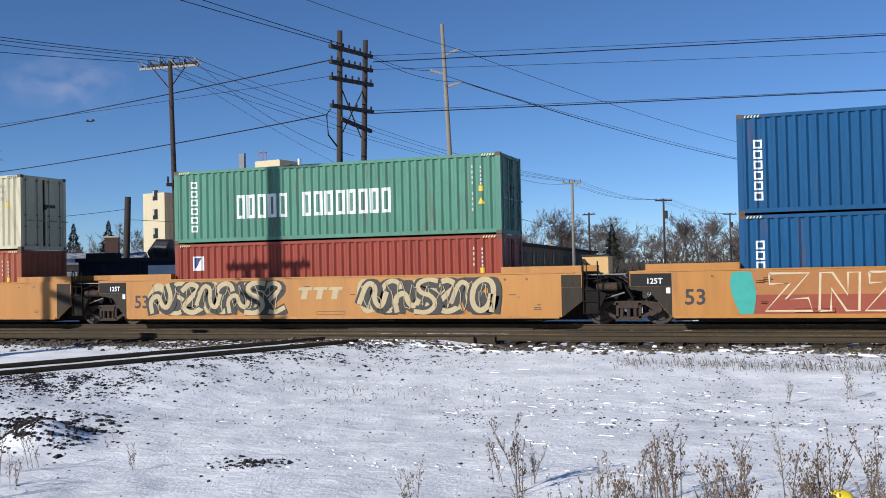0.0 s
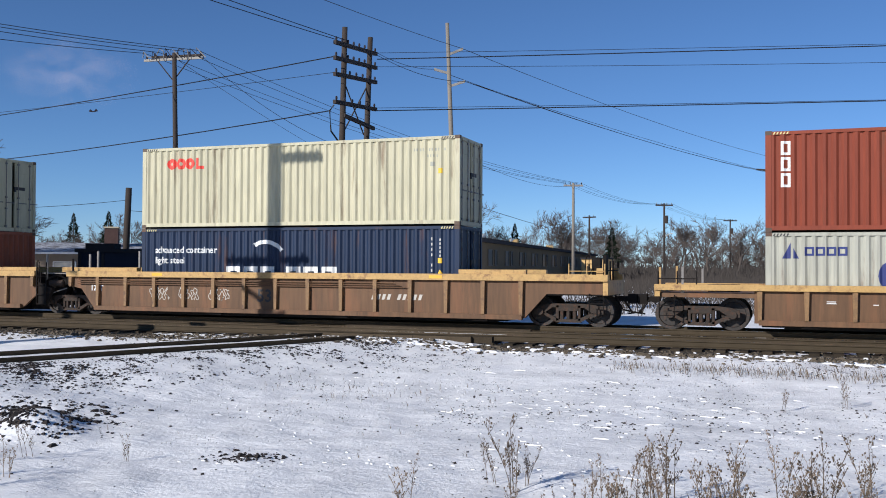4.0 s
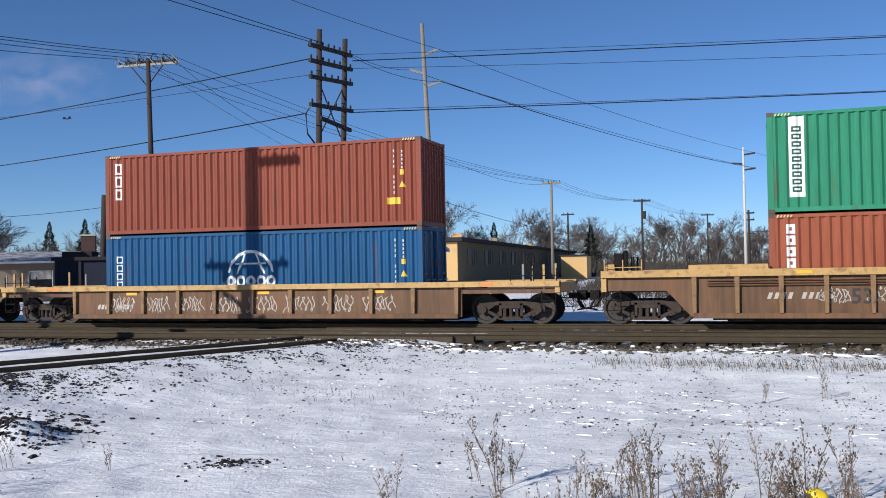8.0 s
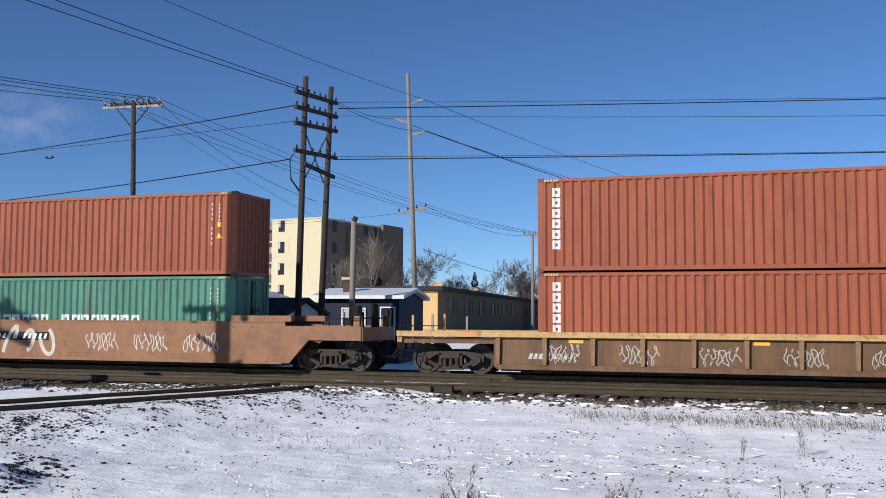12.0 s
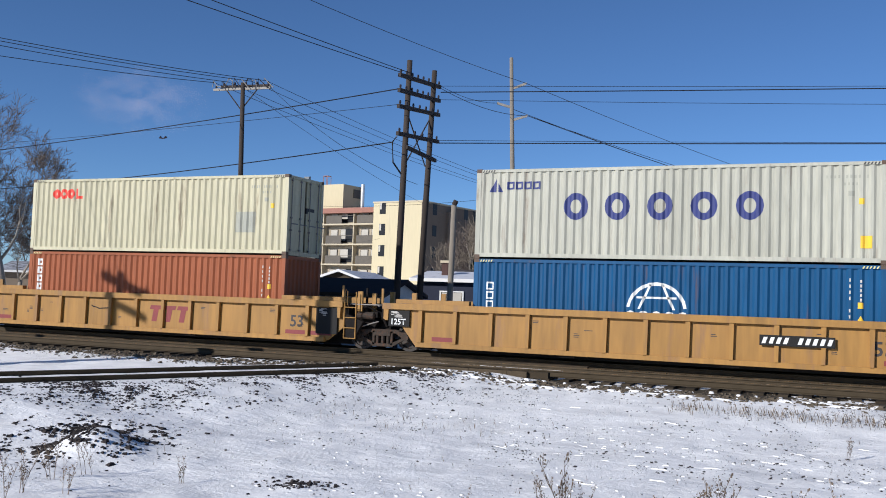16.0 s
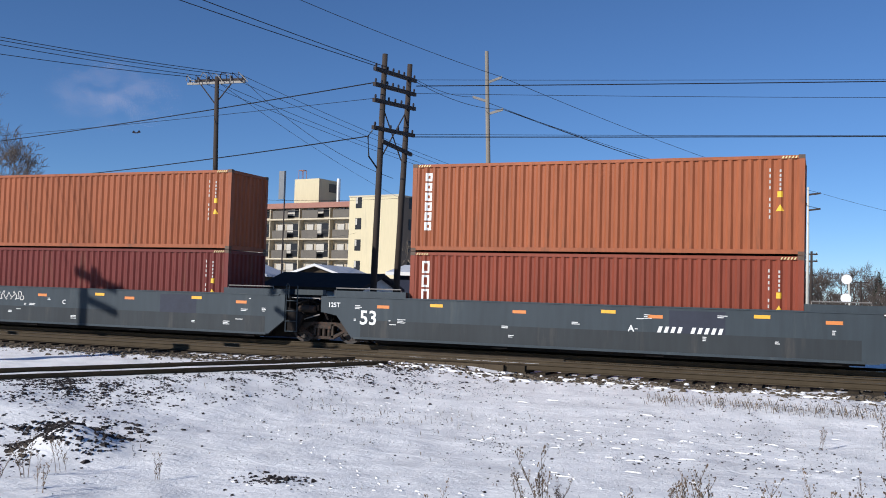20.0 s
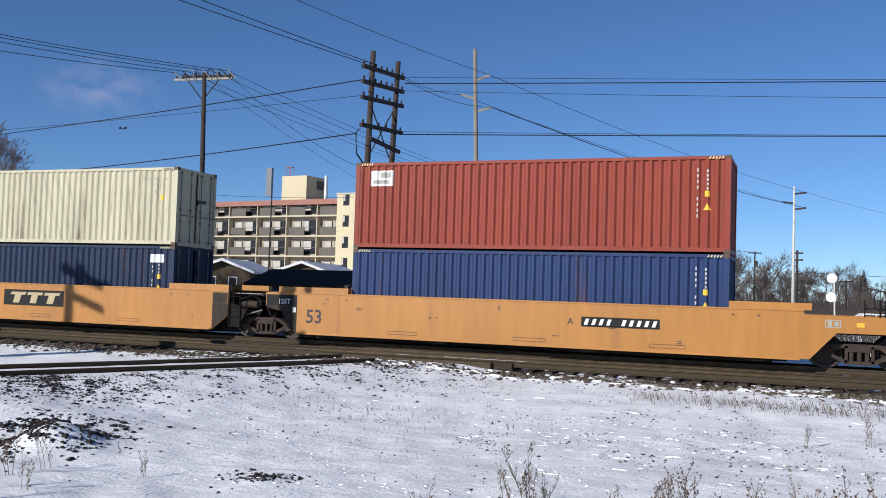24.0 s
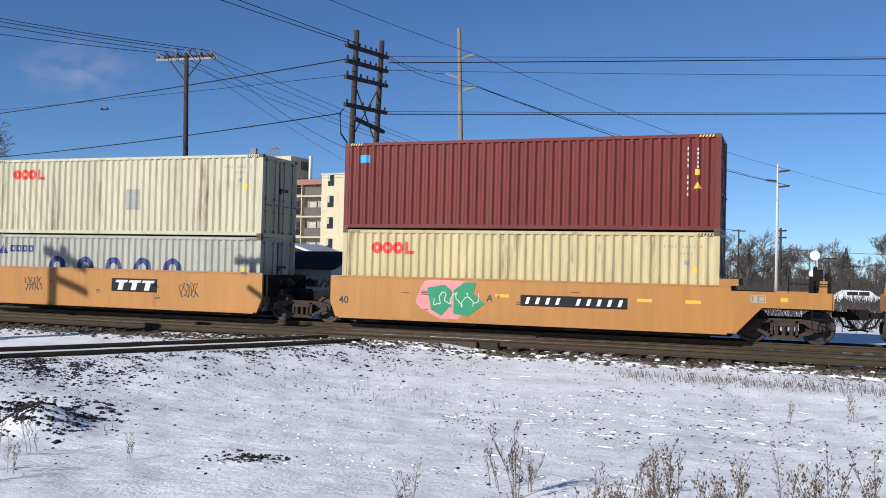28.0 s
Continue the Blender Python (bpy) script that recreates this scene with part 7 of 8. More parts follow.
def triton(low=False, mat=None, lab="orange-brown corrugated container with tall white lettering frames"):
    return box40(lab, mat or C_BRICK, TALL_SIX, 2.591 if low else 2.896, False)


def red_four(mat=None, low=False, extra=()):
    return box40("weathered beige corrugated container with a small red logo", mat or C_BEIGE, FOUR_RED + list(extra), 2.591 if low else 2.896, True)


def long_name(z, h, gap=0.16):
    """Two large condensed words as plain frames."""
    return [("lettering", frames(5, 2.55, z, 0.33, h, 0.105, gap * 0.55), M_LETTER_W), ("lettering", frames(8, 5.15, z, 0.33, h, 0.105, gap * 0.55), M_LETTER_W)]


def graffiti_cream(ob, seed, x0, x1):
    """Large dark and cream interlocking shapes over the side sheet."""
    for k in range(int((x1 - x0) / 0.7)):
        bm = blob(bmesh.new(), x0 + 0.4 + k * 0.7, 0.95 + 0.1 * (k % 2), 0.95, 1.05, seed + k, 0.2)
        decal(ob, "graffiti_fill", clip_z(bm, 0.36, 1.52), K_GRAF_K if k % 3 else K_GRAF_C, -CAR_W - 0.003 * (k % 2))
    shapes = {0: [(0.34, 1.42), (0.0, 1.50), (-0.34, 1.34), (-0.22, 1.06), (0.18, 0.96), (0.36, 0.66), (0.10, 0.40), (-0.36, 0.46)],
              1: [(0.30, 0.42), (0.32, 1.30), (0.0, 1.50), (-0.32, 1.30), (-0.36, 0.75), (-0.10, 0.42), (0.20, 0.60), (0.24, 1.0)],
              2: [(-0.42, 1.20), (-0.10, 1.50), (0.30, 1.30), (-0.05, 0.95), (-0.35, 0.62), (0.05, 0.40), (0.46, 0.62)],
              3: [(-0.30, 0.42), (-0.44, 0.90), (-0.10, 1.10), (0.05, 0.70), (0.30, 0.60), (0.42, 1.00), (0.20, 1.48)],
              4: [(-0.40, 0.70), (-0.20, 1.42), (0.12, 1.30), (0.10, 0.80), (0.38, 0.55), (0.50, 1.10)]}
    x, i = x0 + 0.5, seed
    while x < x1 - 0.35:
        pts = shapes[(i * 7 + seed) % 5]
        for _ in range(2):
            cut = [pts[0]]
            for (a, b), (c, d) in zip(pts, pts[1:]):
                cut += [(0.75 * a + 0.25 * c, 0.75 * b + 0.25 * d), (0.25 * a + 0.75 * c, 0.25 * b + 0.75 * d)]
            pts = cut + [pts[-1]]
        bm = bmesh.new()
        line = [(x + px * 1.05 + 0.12 * (pz - 0.95), pz) for px, pz in pts]
        ribbon(bm, [(px + 0.045, pz - 0.035) for px, pz in line], 0.185 + 0.02 * (i % 3))
        decal(ob, "graffiti_shadow", clip_z(bm, 0.35, 1.53), K_GRAF_K, -CAR_W - 0.006 - 0.008 * (i % 3))
        bm = bmesh.new()
        ribbon(bm, line, 0.075 + 0.012 * (i % 2))
        decal(ob, "graffiti_shape", clip_z(bm, 0.35, 1.53), K_GRAF_C, -CAR_W - 0.010 - 0.008 * (i % 3))
        x += 0.58 + 0.06 * (i % 3)
        i += 1
    decal(ob, "graffiti_outline", clip_z(scribble((x0 + x1) / 2, 0.95, x1 - x0 - 0.2, 1.0, seed + 3, 16, 0.012), 0.35, 1.53), K_GRAF_C, -CAR_W - 0.030)


YEL = "smooth-sided yellow well car streaked with grime"
BRN = "rusty brown ribbed well car with a worn yellow top chord"
TAN = "faded yellow well car with ribbed sides and black stencil panels"
GRY = "slate grey smooth-sided well car with orange reflector strips"


def smooth_marks(ob, x0, x1, left53=True, board=None, letter="", seed=1, dark_ends=True, ends=("joint", "joint"), no="53"):
    if dark_ends:
        for k, ex, d in ((ends[0], x0, 1), (ends[1], x1, -1)):
            if k == "joint":
                a, b = sorted((ex, ex + d * (1.20 if d > 0 else 0.62)))
                e, i_ = (a, b) if d > 0 else (b, a)
                decal(ob, "dark_end_panel", flat_poly(bmesh.new(), [(e - 0.02, 1.16), (e - 0.02, 1.08), (e + 0.58, 0.98), (e + 1.16, 0.27), (i_, 0.27), (i_, 1.16)] if d > 0 else [(e + 0.02, 1.16), (e + 0.02, 0.75), (e - 0.61, 0.27), (i_, 0.27), (i_, 1.16)]), K_ENDPANEL)
                decal(ob, "stencil_band", flat_box(bmesh.new(), a, b, 1.164, 1.54), K_PANEL if d > 0 else K_ENDPANEL)
                if d > 0:
                    stencil(ob, "125T", 0.23, a + 0.46, 1.24, M_LETTER_W, -CAR_W - 0.004)
                    decal(ob, "label_plate", flat_box(bmesh.new(), b - 0.16, b - 0.04, 0.95, 1.12), M_LETTER_W, -CAR_W - 0.004)
    stencil(ob, no, 0.64, x0 + (1.55 if ends[0] == "joint" else 0.75), 0.62, M_LETTER_K)
    small_marks(ob, x0 + 0.8, x1 - 0.8, 0.5, 1.45, 9, M_LETTER_K, seed)
    for x in (-6.9, -6.2, 6.2, 6.9):
        if x0 + 0.3 < x < x1 - 0.3:
            stencil(ob, "45", 0.09, x, 1.40, M_LETTER_K)
    if board is not None:
        number_board(ob, board, 1.05)
    if letter:
        stencil(ob, letter, 0.27, (board if board is not None else 0) + (1.5 if letter == "B" else -1.6 if board is not None else 0), 0.96, M_LETTER_K)
    for i, x in enumerate((-4.1, 0.2, 4.4)):
        bm = bmesh.new()
        flat_ring(bm, x, 0.42, 1.05, 0.12, 0.018)
        decal(ob, "step_slot", bm, K_BROWN)


# first unit: blue over blue
car, a, b = well_car("smooth-sided yellow well car with red and white graffiti", "smooth", K_YELLOW, ("joint", "joint"))
smooth_marks(car, a, b, seed=2)
decal(car, "graffiti_ground", flat_box(bmesh.new(), -6.0, 5.5, 0.34, 0.88), K_GRAF_R)
decal(car, "graffiti_ground", flat_box(bmesh.new(), -6.0, 5.5, 0.884, 1.55), K_GRAF_O)
decal(car, "graffiti_fill", clip_z(blob(bmesh.new(), -6.0, 0.95, 0.7, 1.5, 4), 0.34, 1.55), K_GRAF_T, -CAR_W - 0.004)
ZED = [(0.0, 1.48), (1.05, 1.48), (0.42, 0.74), (1.02, 0.78), (1.12, 0.42), (-0.12, 0.42), (0.55, 1.20), (0.0, 1.18), (0.0, 1.48)]
EN = [(0.0, 0.42), (0.05, 1.48), (0.36, 1.48), (0.74, 0.86), (0.76, 1.48), (1.06, 1.48), (1.02, 0.42), (0.70, 0.42), (0.32, 1.04), (0.30, 0.42), (0.0, 0.42)]
for cx, pts in ((-5.3, ZED), (-4.0, EN), (-2.7, ZED)):
    bm = bmesh.new()
    ribbon(bm, [(cx + px, pz) for px, pz in pts], 0.032)
    decal(car, "graffiti_letter", bm, K_GRAF_L, -CAR_W - 0.006)
load(-14.2, car, box40("plain blue corrugated steel container", C_BLUE, DOME[-1:]), box40("plain blue corrugated steel container", C_BLUE, DOME[-1:]))

# second: sea green over red, graffiti along the whole side
car, a, b = well_car("smooth-sided yellow well car covered in dark and cream graffiti", "smooth", K_YELLOW, ("joint", "joint"))
smooth_marks(car, a, b, seed=3)
graffiti_cream(car, 11, -7.0, -1.6)
graffiti_cream(car, 23, 1.2, 6.05)
four_bars(car, -0.2, 1.08, 1.7, 0.4, K_GRAF_C, -CAR_W - 0.002)
load(5.29, car, box40("red corrugated container with a small square emblem", C_RED, [("emblem", bars([(0.75, 0.45, 0.42, 0.5)]), M_LETTER_W), ("emblem", polys([[(0.80, 0.9), (0.80, 0.5), (1.1, 0.5), (0.95, 0.72)]]), M_LETTER_B)], 2.591),
     box40("worn sea green corrugated container with large white lettering frames", C_SEAGREEN, long_name(0.95, 0.82) + [("company_mark", frames(6, 0.70, 0.4, 0.26, 0.24, 0.06, 0.07, True), M_LETTER_W)], 2.591))

car, a, b = well_car(YEL, "smooth", K_YELLOW, ("coupler", "joint"))
smooth_marks(car, a, b, seed=4, board=-2.9, letter="B", ends=("coupler", "joint"))
decal(car, "chalk_scrawl", scribble(1.0, 1.35, 1.2, 0.18, 5, 8, 0.012), K_GRAF_W)
load(24.62, car, triton(True), red_four())

# short brown single car
car, a, b = well_car("short brown well car with exposed trucks at both ends", "single", K_BROWN, ("coupler", "coupler"), art_gap=2.0, chord=K_CHORD)
small_marks(car, -5.5, 5.5, 0.5, 1.0, 8, M_LETTER_W, 6, -CAR_W + RECESS)
decal(car, "graffiti", scribble(3.6, 0.72, 0.7, 0.4, 7, 8, 0.014), K_GRAF_W, -CAR_W + RECESS)
load(46.50, car, box40("white-grey corrugated container with large dark blue rings", C_WHITE, FIVE_BLUE, 2.591), box40("maroon red corrugated container", C_REDBROWN, TALL_THREE))

# three brown ribbed units
for u, ends, lo, up, sd in (
        (68.14, ("joint", "coupler"),
         box40("dark blue corrugated container with white words and a swoosh", C_NAVY, [
             ("lettering", words("advanced container", 0.33, 0.55, 0.88), M_LETTER_W), ("lettering", words("light steel", 0.33, 0.55, 1.25), M_LETTER_W),
             ("lettering", frames(3, 3.55, 1.35, 0.56, 0.60, 0.16, 0.12), M_LETTER_W), ("lettering", frames(3, 5.90, 1.35, 0.56, 0.60, 0.16, 0.12), M_LETTER_W),
             ("swoosh", polys(SWOOSH), M_LETTER_W)]), red_four(), 1),
        (87.65, ("joint", "joint"), triton(), red_four(), 2),
        (107.09, ("coupler", "joint"), triton(), box40("bright green corrugated container with a tall white name panel", C_GREEN, [
            ("name_panel", bars([(0.58, 0.14, 0.42, 2.3)]), M_LETTER_W), ("lettering", frames(9, 0.66, 0.42, 0.26, 0.16, 0.05, 0.055, True), C_DKGREEN)]), 3)):
    car, a, b = well_car(BRN, "ribbed", K_BROWN, ends, chord=K_CHORD)
    y = -CAR_W + RECESS
    stencil(car, "53", 0.60, -4.0 if sd != 1 else -1.2, 0.62, M_LETTER_K, y)
    if ends[0] == "joint":
        stencil(car, "125T", 0.27, a + 1.0, 0.92, M_LETTER_W, y)
    number_board(car, -5.3 if sd == 3 else 4.0, 0.85, 1.9, 0.30, False, y)
    for k in range(3):
        decal(car, "graffiti", scribble(-5.6 + k * 1.25 + sd * 0.4, 0.85, 0.8, 0.5, sd * 7 + k, 8, 0.013), K_GRAF_W if sd == 2 else K_GRAF_S, y)
    if sd == 2:
        four_bars(car, 0.6, 0.85, 2.0, 0.42, K_GRAF_S, y)
    reflectors(car, (-5.2, 5.4), 1.52, None, -CAR_W - 0.03)
    load(u, car, lo, up)

# three brown single cars with long end platforms
for u, lo, up, sd in (
        (130.03, box40("blue corrugated container with a white dome emblem", C_BLUE, DOME),
         box40("red-brown corrugated container with a small tall white word", C_REDBROWN, TALL_THREE + [("label_plate", bars([(11.0, 1.95, 0.45, 0.22)]), M_LETTER_Y)], 2.896, False), 1),
        (152.33, box40("blue corrugated container with a white and red name panel", C_BLUE, PENNANT),
         box40("grey-navy corrugated container with white words and swooshes", C_NAVYGREY, [
             ("lettering", frames(3, 3.45, 1.02, 0.62, 0.62, 0.17, 0.12), M_LETTER_W), ("lettering", frames(3, 5.85, 1.02, 0.62, 0.62, 0.17, 0.12), M_LETTER_W),
             ("swoosh", polys([[(x - 0.3, z - 0.1) for x, z in p] for p in SWOOSH]), M_LETTER_W),
             ("swoosh", polys([[(5.6 + 0.0, 2.42), (6.5, 2.28), (6.5, 2.42), (5.75, 2.55)]]), M_LETTER_W),
             ("lettering", words("eco container", 0.36, 8.15, 1.62), M_LETTER_W), ("lettering", words("bamboo flooring", 0.27, 8.3, 2.02), M_LETTER_W),
             ("frame_line", lambda l, h: flat_ring(bmesh.new(), -l + 9.45, h - 1.70, 2.9, 1.0, 0.03), M_LETTER_W),
             ("repair_patch", bars([(2.95, 2.0, 1.5, 0.75)]), M_PATCH), ("label_plate", bars([(0.30, 2.05, 0.27, 0.36)]), M_LETTER_Y)]), 2),
        (174.54, triton(), triton(), 3)):
    car, a, b = well_car("brown single well car with yellow chords and long end platforms", "single", K_BROWN, ("coupler", "coupler"), chord=K_CHORD, nose=1.6)
    y = -CAR_W + RECESS
    number_board(car, -5.6, 0.62, 1.6, 0.28, False, y)
    for k in range(5 if sd == 3 else 8):
        x = a + 2.1 + k * (2.3 if sd == 3 else 1.42)
        decal(car, "graffiti", scribble(x, 0.70, 1.10, 0.62, 31 * sd + k, 9, 0.014), K_GRAF_S, y)
    if sd == 2:
        four_bars(car, 1.0, 0.66, 1.9, 0.42, K_GRAF_S, y - 0.004)
    reflectors(car, (-4.9, 0.4, 4.6), 1.08, None, y)
    reflectors(car, (-8.2, 8.3), 1.27, K_REFLECT_O, -CAR_W - 0.03)
    load(u, car, lo, up)

car, a, b = well_car("rust-stained yellow well car with silver graffiti", "smooth", K_RUSTY, ("coupler", "coupler"))
smooth_marks(car, a, b, seed=9, board=-2.4, ends=("coupler", "coupler"))
for k, cx in enumerate((-5.3, -4.5, -3.7, -2.9, -2.1, -1.3)):
    bm = bmesh.new()
    ribbon(bm, [(cx + 0.30 * math.cos(a_ * 0.42 + k) * (0.7 + 0.3 * (k % 2)), 0.90 + (0.50 if k % 2 else 0.36) * math.sin(a_ * 0.42 + k * 1.7)) for a_ in range(11)], 0.075)
    decal(car, "graffiti_shape", clip_z(bm, 0.33, 1.5), K_GRAF_S, -CAR_W - 0.003 * (1 + k % 2))
for k in range(3):
    decal(car, "graffiti", scribble(1.0 + 2 * k, 0.9, 1.3, 0.7, 70 + k, 9, 0.014), K_GRAF_W)
load(197.40, car, box40("sea green corrugated container with large white lettering frames", C_SEAGREEN, long_name(1.35, 0.75)), triton())

car, a, b = well_car("short yellow well car with rust stains", "short", K_YELLOW, ("coupler", "coupler"))
number_board(car, -3.9, 1.40, 2.2, 0.22)
stencil(car, "40", 0.36, a + 0.45, 0.8, M_LETTER_K)
small_marks(car, -5, 5.5, 0.5, 1.4, 9, M_LETTER_K, 12)
decal(car, "graffiti", scribble(4.9, 1.3, 0.9, 0.22, 15, 8, 0.012), K_GRAF_W)
g20 = container("short dark green corrugated container with a white word of frames", C_DKGREEN, 6.058, 2.591, False, None, [("lettering", frames(7, 1.85, 0.55, 0.17, 0.34, 0.05, 0.07), M_LETTER_W)])
r20 = container("short bright red corrugated container with a white logo", C_BRIGHTRED, 6.058, 2.591, False, None, [("logo", frames(3, 0.65, 0.52, 0.27, 0.52, 0.10, 0.05), M_LETTER_W)])
g20["low"] = 1
load(219.37, car, [g20, r20], box40("steel blue corrugated container with a white and red name panel", C_STEEL, PENNANT + [("label_plate", bars([(11.0, 2.05, 0.33, 0.40)]), M_LETTER_Y)], 2.896, False))

# three faded yellow ribbed units
for u, ends, lo, up, sd in (
        (241.12, ("joint", "coupler"), box40("blue corrugated container with a white dome emblem", C_BLUE, DOME),
         box40("white-grey corrugated container with large dark blue rings", C_WHITE, FIVE_BLUE + [("label_plate", bars([(11.5, 2.1, 0.3, 0.35)]), M_LETTER_Y)]), 1),
        (260.67, ("joint", "joint"), triton(False, C_ORANGE), red_four(None, False, [("repair_patch", bars([(9.95, 1.35, 0.85, 0.75)]), M_PATCH)]), 2),
        (280.19, ("coupler", "joint"), box40("teal corrugated container with a white and red name panel", C_TEAL, PENNANT), box40("navy corrugated container with a yellow word of frames", C_NAVY, [
            ("logo", frames(5, 0.52, 0.35, 0.25, 0.34, 0.085, 0.02), M_LETTER_Y), ("logo", bars([(0.55, 0.75, 0.18, 0.08), (1.25, 0.75, 0.5, 0.08)]), M_LETTER_W), ("logo", bars([(0.78, 0.74, 0.42, 0.1)]), M_LETTER_R)]), 3)):
    car, a, b = well_car(TAN, "ribbed", K_TAN, ends, chord=K_TAN)
    y = -CAR_W + RECESS
    for k, ex, d in ((ends[0], a, 1), (ends[1], b, -1)):
        if k == "joint":
            p, q = sorted((ex + d * 0.22, ex + d * (0.98 if d > 0 else 1.05)))
            part("stencil_panel", box(bmesh.new(), p, q, -CAR_W + 0.03, y + 0.01, 0.48 if d < 0 else 0.86, 1.38), K_PANEL, car, "black stencil panel")
            if d > 0:
                stencil(car, "125T", 0.27, p + 0.06, 0.92, M_LETTER_W, -CAR_W + 0.03)
            small_marks(car, p + 0.08, q - 0.36, 1.2, 1.34, 5, M_FADED, sd + 40, -CAR_W + 0.03)
    stencil(car, "53", 0.56, (b - 2.15) if ends[1] == "joint" else b - 2.6, 0.68, M_LETTER_K, y)
    for x in (a + 2.2, b - 1.9, b - 0.9):
        decal(car, "red_strip", flat_box(bmesh.new(), x - 0.42, x + 0.42, 0.42, 0.56), K_REDSTRIP, y - 0.002)
    small_marks(car, a + 1.5, b - 1.5, 0.7, 1.3, 10, M_LETTER_K, sd + 50, y)
    if sd == 2:
        four_bars(car, 1.2, 0.90, 1.9, 0.6, K_REDSTRIP, y - 0.002)
        decal(car, "hanging_cable", scribble(-2.1, 1.1, 0.9, 0.3, 3, 1, 0.02), K_PANEL, y - 0.01)
    else:
        number_board(car, 3.8 if sd == 1 else -5.5, 0.98, 2.0, 0.30)
    load(u, car, lo, up)

M_GREYBAND = material("dark_slate_band", (0.026, 0.031, 0.034), 0.6, spec=0.3, vary=0.25, scale=0.8, fine=6, bump=0.05, dirt=(0.06, 0.055, 0.05), dirt_amount=0.25, streak=True)
M_NAVYPATCH = material("dark_repaint", (0.028, 0.032, 0.048), 0.6, spec=0.3, vary=0.15, scale=1, fine=6, bump=0.03)
# three grey units
for u, ends, lo, up, sd in (
        (303.67, ("joint", "coupler"), box40("dark red corrugated container with a small tall white word", C_REDBROWN, TALL_THREE, 2.896, False), triton(False, C_ORANGE, "dented orange-brown container with rust runs and tall white frames"), 1),
        (323.16, ("joint", "joint"), box40("maroon corrugated container with a pale blue disc", C_MAROON, [("emblem", polys([[(0.72 + 0.17 * math.cos(a * 0.52), 0.62 + 0.17 * math.sin(a * 0.52)) for a in range(12)]]), M_LETTER_C)], 2.896, False), triton(False, C_ORANGE), 2),
        (342.71, ("coupler", "joint"), box40("faded steel blue corrugated container", C_STEEL, [("emblem", bars([(0.45, 0.22, 0.22, 0.42)]), M_LETTER_W)]), red_four(C_CREAM), 3)):
    car, a, b = well_car(GRY, "smooth", K_GREY, ends)
    stencil(car, "53", 0.66, a + 1.45 if sd < 3 else a + 1.3, 0.72, M_LETTER_W)
    if ends[0] == "joint":
        stencil(car, "125T", 0.22, a + 0.25, 1.26, M_LETTER_W)
    if sd == 1:
        number_board(car, 3.0, 0.95, 2.0, 0.30, False)
        stencil(car, "A", 0.27, 1.2, 0.86, M_LETTER_W)
    if sd == 2:
        stencil(car, "C", 0.24, -1.2, 1.0, M_LETTER_W)
        decal(car, "graffiti", scribble(-3.9, 1.25, 1.5, 0.4, 66, 9, 0.016), K_GRAF_W)
    if sd == 3:
        number_board(car, -5.2, 1.2, 1.7, 0.22, False)
    small_marks(car, a + 0.8, b - 0.8, 0.55, 1.45, 16, M_LETTER_W, sd + 60)
    reflectors(car, (-6.9, -2.2, 2.0, 6.9), 1.32, K_REFLECT_O)
    reflectors(car, (-5.0, 0.6, 5.0), 1.42)
    for e in (a, b):
        sg_ = 1 if e > 0 else -1
        part("grab_rail", tube(bmesh.new(), [(6.3 * sg_, -1.42, 1.78), (6.3 * sg_, -1.42, 1.90), (e - 0.5 * sg_, -1.42, 1.90), (e - 0.5 * sg_, -1.42, 1.78)], 0.022, 6), K_GALV, car)
    decal(car, "lower_band", flat_box(bmesh.new(), a + (1.5 if ends[0] == "joint" else 0.2), b - 0.75, 0.30, 0.86), M_GREYBAND, -CAR_W + 0.001)
    decal(car, "repaint_patch", flat_box(bmesh.new(), 1.4 + sd, 3.0 + sd, 0.62, 1.52), M_NAVYPATCH, -CAR_W + 0.0015)
    load(u, car, lo, up)

# three clean yellow units
for u, ends, lo, up, sd in (
        (366.34, ("joint", "coupler"), box40("plain royal blue corrugated container", C_ROYAL, (), 2.896, False), box40("red corrugated container with a white square emblem", C_RED, [("emblem", bars([(0.55, 0.28, 0.82, 0.52)]), M_LETTER_W), ("emblem", bars([(0.9, 0.34, 0.4, 0.18), (0.62, 0.6, 0.6, 0.12)]), M_PATCH)], 2.896, False), 1),
        (385.95, ("joint", "joint"), box40("dark blue corrugated container with a red and white word of frames", C_NAVY, [("logo", frames(2, 0.45, 0.42, 0.24, 0.30, 0.08, 0.03), M_LETTER_R), ("logo", frames(5, 1.02, 0.42, 0.27, 0.30, 0.085, 0.03), M_LETTER_W), ("label_plate", bars([(11.1, 0.32, 0.6, 0.3)]), M_LETTER_W)]), red_four(), 2),
        (405.37, ("coupler", "joint"), triton(), red_four(), 3)):
    car, a, b = well_car(YEL.replace("streaked with grime", "in fairly clean paint"), "smooth", K_YELLOW, ends)
    smooth_marks(car, a, b, seed=20 + sd, board={1: 3.0, 2: None, 3: -2.6}[sd], letter={1: "A", 2: "C", 3: "B"}[sd], ends=ends)
    if sd == 2:
        decal(car, "logo_board", flat_box(bmesh.new(), -1.6, 1.35, 0.78, 1.38), K_PANEL)
        four_bars(car, -0.1, 1.08, 2.5, 0.42, K_GRAF_C, -CAR_W - 0.004)
        stencil(car, "C", 0.25, -3.9, 0.95, M_LETTER_K)
        decal(car, "chalk_scrawl", scribble(-5.6, 1.38, 1.2, 0.16, 88, 8, 0.012), K_GRAF_W)
    load(u, car, lo, up)

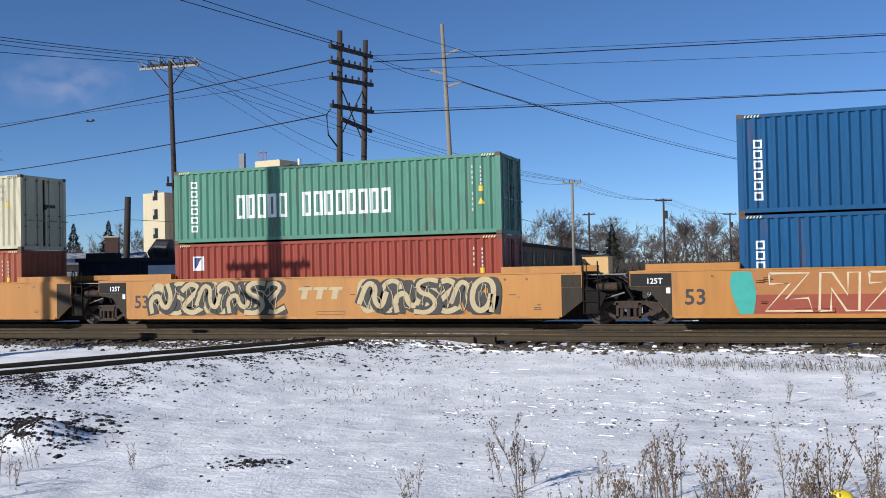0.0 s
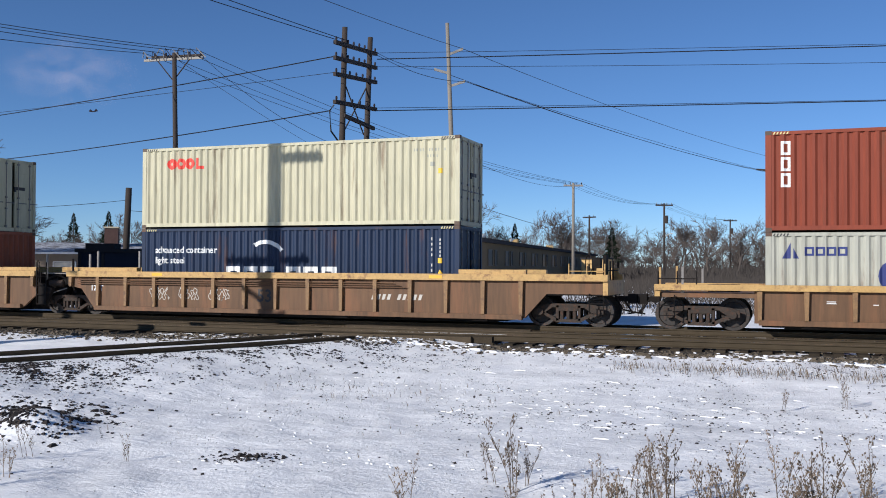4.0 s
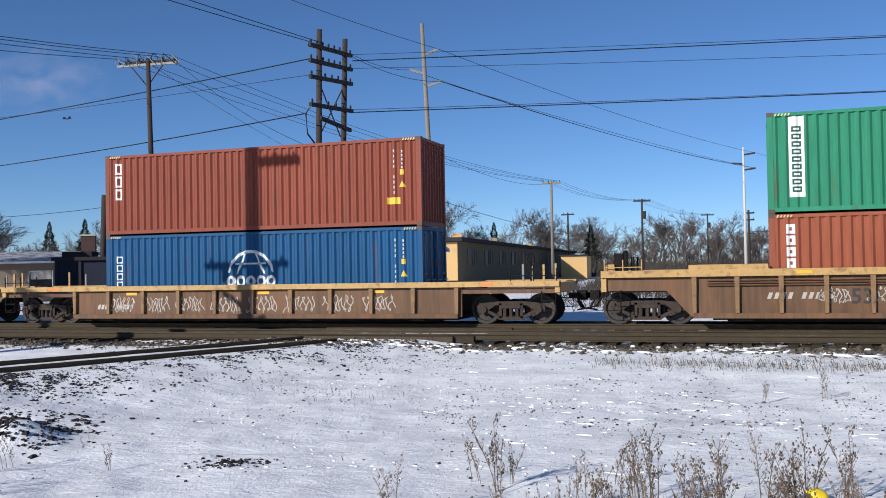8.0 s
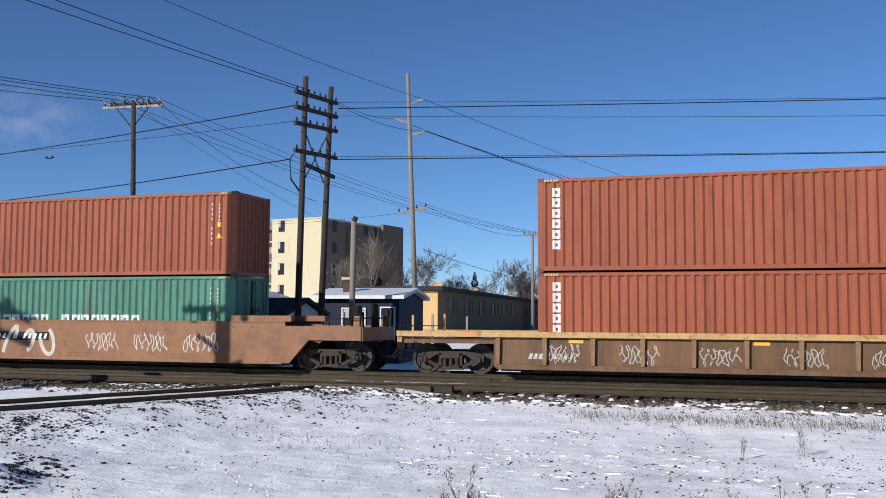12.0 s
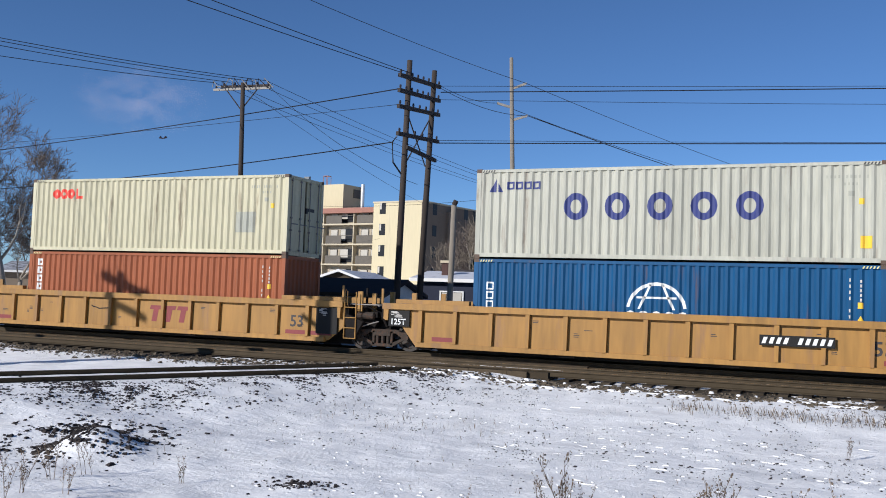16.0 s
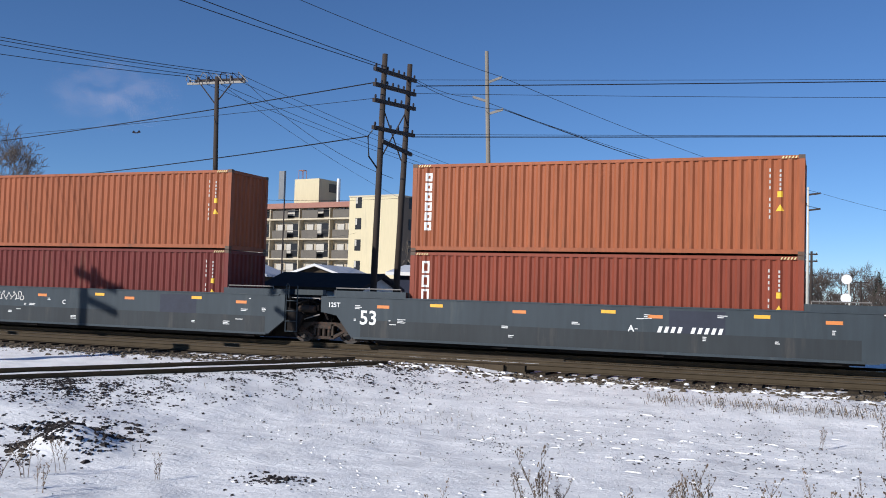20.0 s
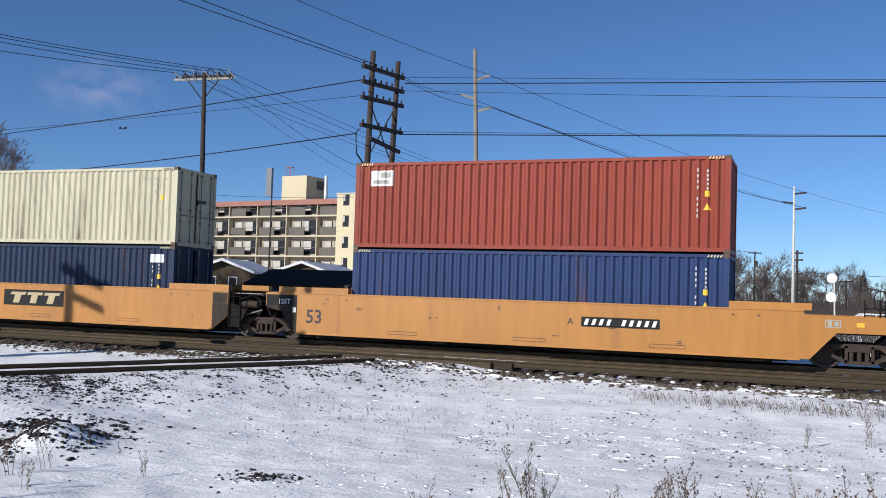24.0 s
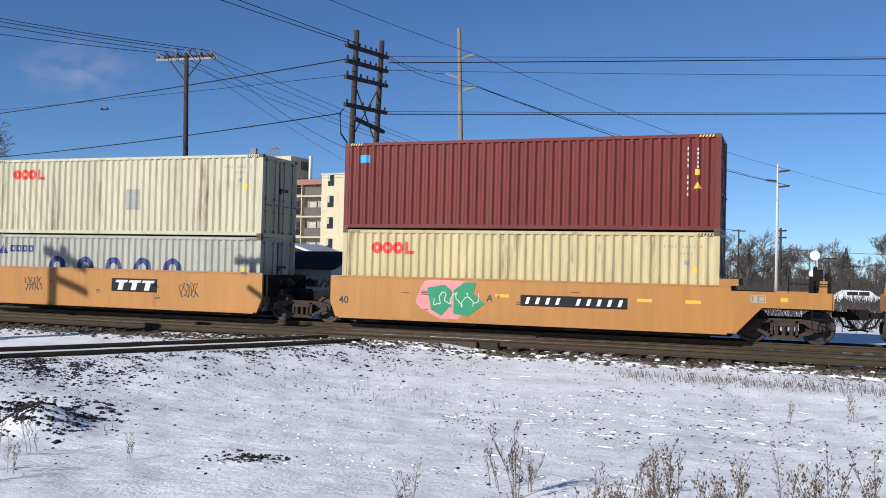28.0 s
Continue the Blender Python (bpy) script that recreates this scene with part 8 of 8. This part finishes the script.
# two forty-foot yellow units
for u, ends, lo, up, sd in (
        (427.02, ("joint", "coupler"), red_four(C_CREAM), box40("maroon corrugated container with a pale blue emblem", C_MAROON, [("emblem", bars([(0.55, 0.42, 0.34, 0.26)]), M_LETTER_C)]), 1),
        (442.50, ("joint", "joint"), box40("white-grey corrugated container with large dark blue rings", C_WHITE, FIVE_BLUE, 2.591), red_four(None, False, [("repair_patch", bars([(6.4, 1.2, 0.6, 0.75)]), M_PATCH)]), 2)):
    car, a, b = well_car("forty-foot yellow smooth-sided well car", "short", K_YELLOW, ends, art_gap=1.59)
    stencil(car, "40", 0.36, a + 0.3, 0.7, M_LETTER_K)
    small_marks(car, -5.4, 5.4, 0.5, 1.4, 10, M_LETTER_K, 80 + sd)
    if sd == 1:
        number_board(car, 1.85, 1.0, 3.3, 0.34)
        stencil(car, "A", 0.30, -0.9, 0.93, M_LETTER_K)
        decal(car, "graffiti_ground", clip_z(blob(bmesh.new(), -2.3, 0.98, 2.0, 1.3, 5), 0.32, 1.56), K_GRAF_P)
        bm = bmesh.new()
        flat_poly(bm, [(-2.9, 1.3), (-2.3, 1.42), (-2.05, 1.2), (-2.1, 0.75), (-2.4, 0.42), (-2.75, 0.6)])
        flat_poly(bm, [(-2.0, 1.25), (-1.65, 1.5), (-1.25, 1.5), (-1.35, 1.15), (-0.95, 0.85), (-1.5, 0.45), (-2.0, 0.5)])
        decal(car, "graffiti_shapes", bm, K_GRAF_G, -CAR_W - 0.006)
        decal(car, "graffiti_outline", scribble(-1.9, 0.95, 1.5, 0.5, 91, 6, 0.014), K_GRAF_W, -CAR_W - 0.009)
        reflectors(car, (-0.4, 4.0, 5.4), 1.12)
    else:
        decal(car, "logo_board", flat_box(bmesh.new(), 0.05, 2.05, 0.82, 1.30), K_PANEL)
        four_bars(car, 1.05, 1.06, 1.75, 0.36, K_GRAF_W, -CAR_W - 0.004)
        decal(car, "graffiti", scribble(-3.6, 1.0, 0.8, 0.6, 44, 8, 0.014), K_GRAF_K)
        decal(car, "graffiti", scribble(3.4, 0.95, 0.8, 0.6, 45, 8, 0.014), K_GRAF_K)
    load(u, car, lo, up)



# ---- the train runs ----
def motions():
    times = (0, 4, 8, 12, 16, 20, 24, 28)
    for ob, x, z in MOVING:
        walk(ob, [(t, pose(x + s_of(t), TRACK_Y, z)) for t in times])
    first = WHEELSETS[0]
    per_frame = math.degrees(15.29 / FPS / WHEEL_R)
    walk(first, [(k / FPS, pose(0, 0, 0, 0, (k * per_frame) % 360, 0)) for k in range(28 * FPS + 1)])
    keys = first.animation_data
    for ws in WHEELSETS[1:]:
        ws.rotation_mode = "QUATERNION"
        ws.animation_data_create()
        ws.animation_data.action = keys.action
        ws.animation_data.action_slot = keys.action_slot


motions()
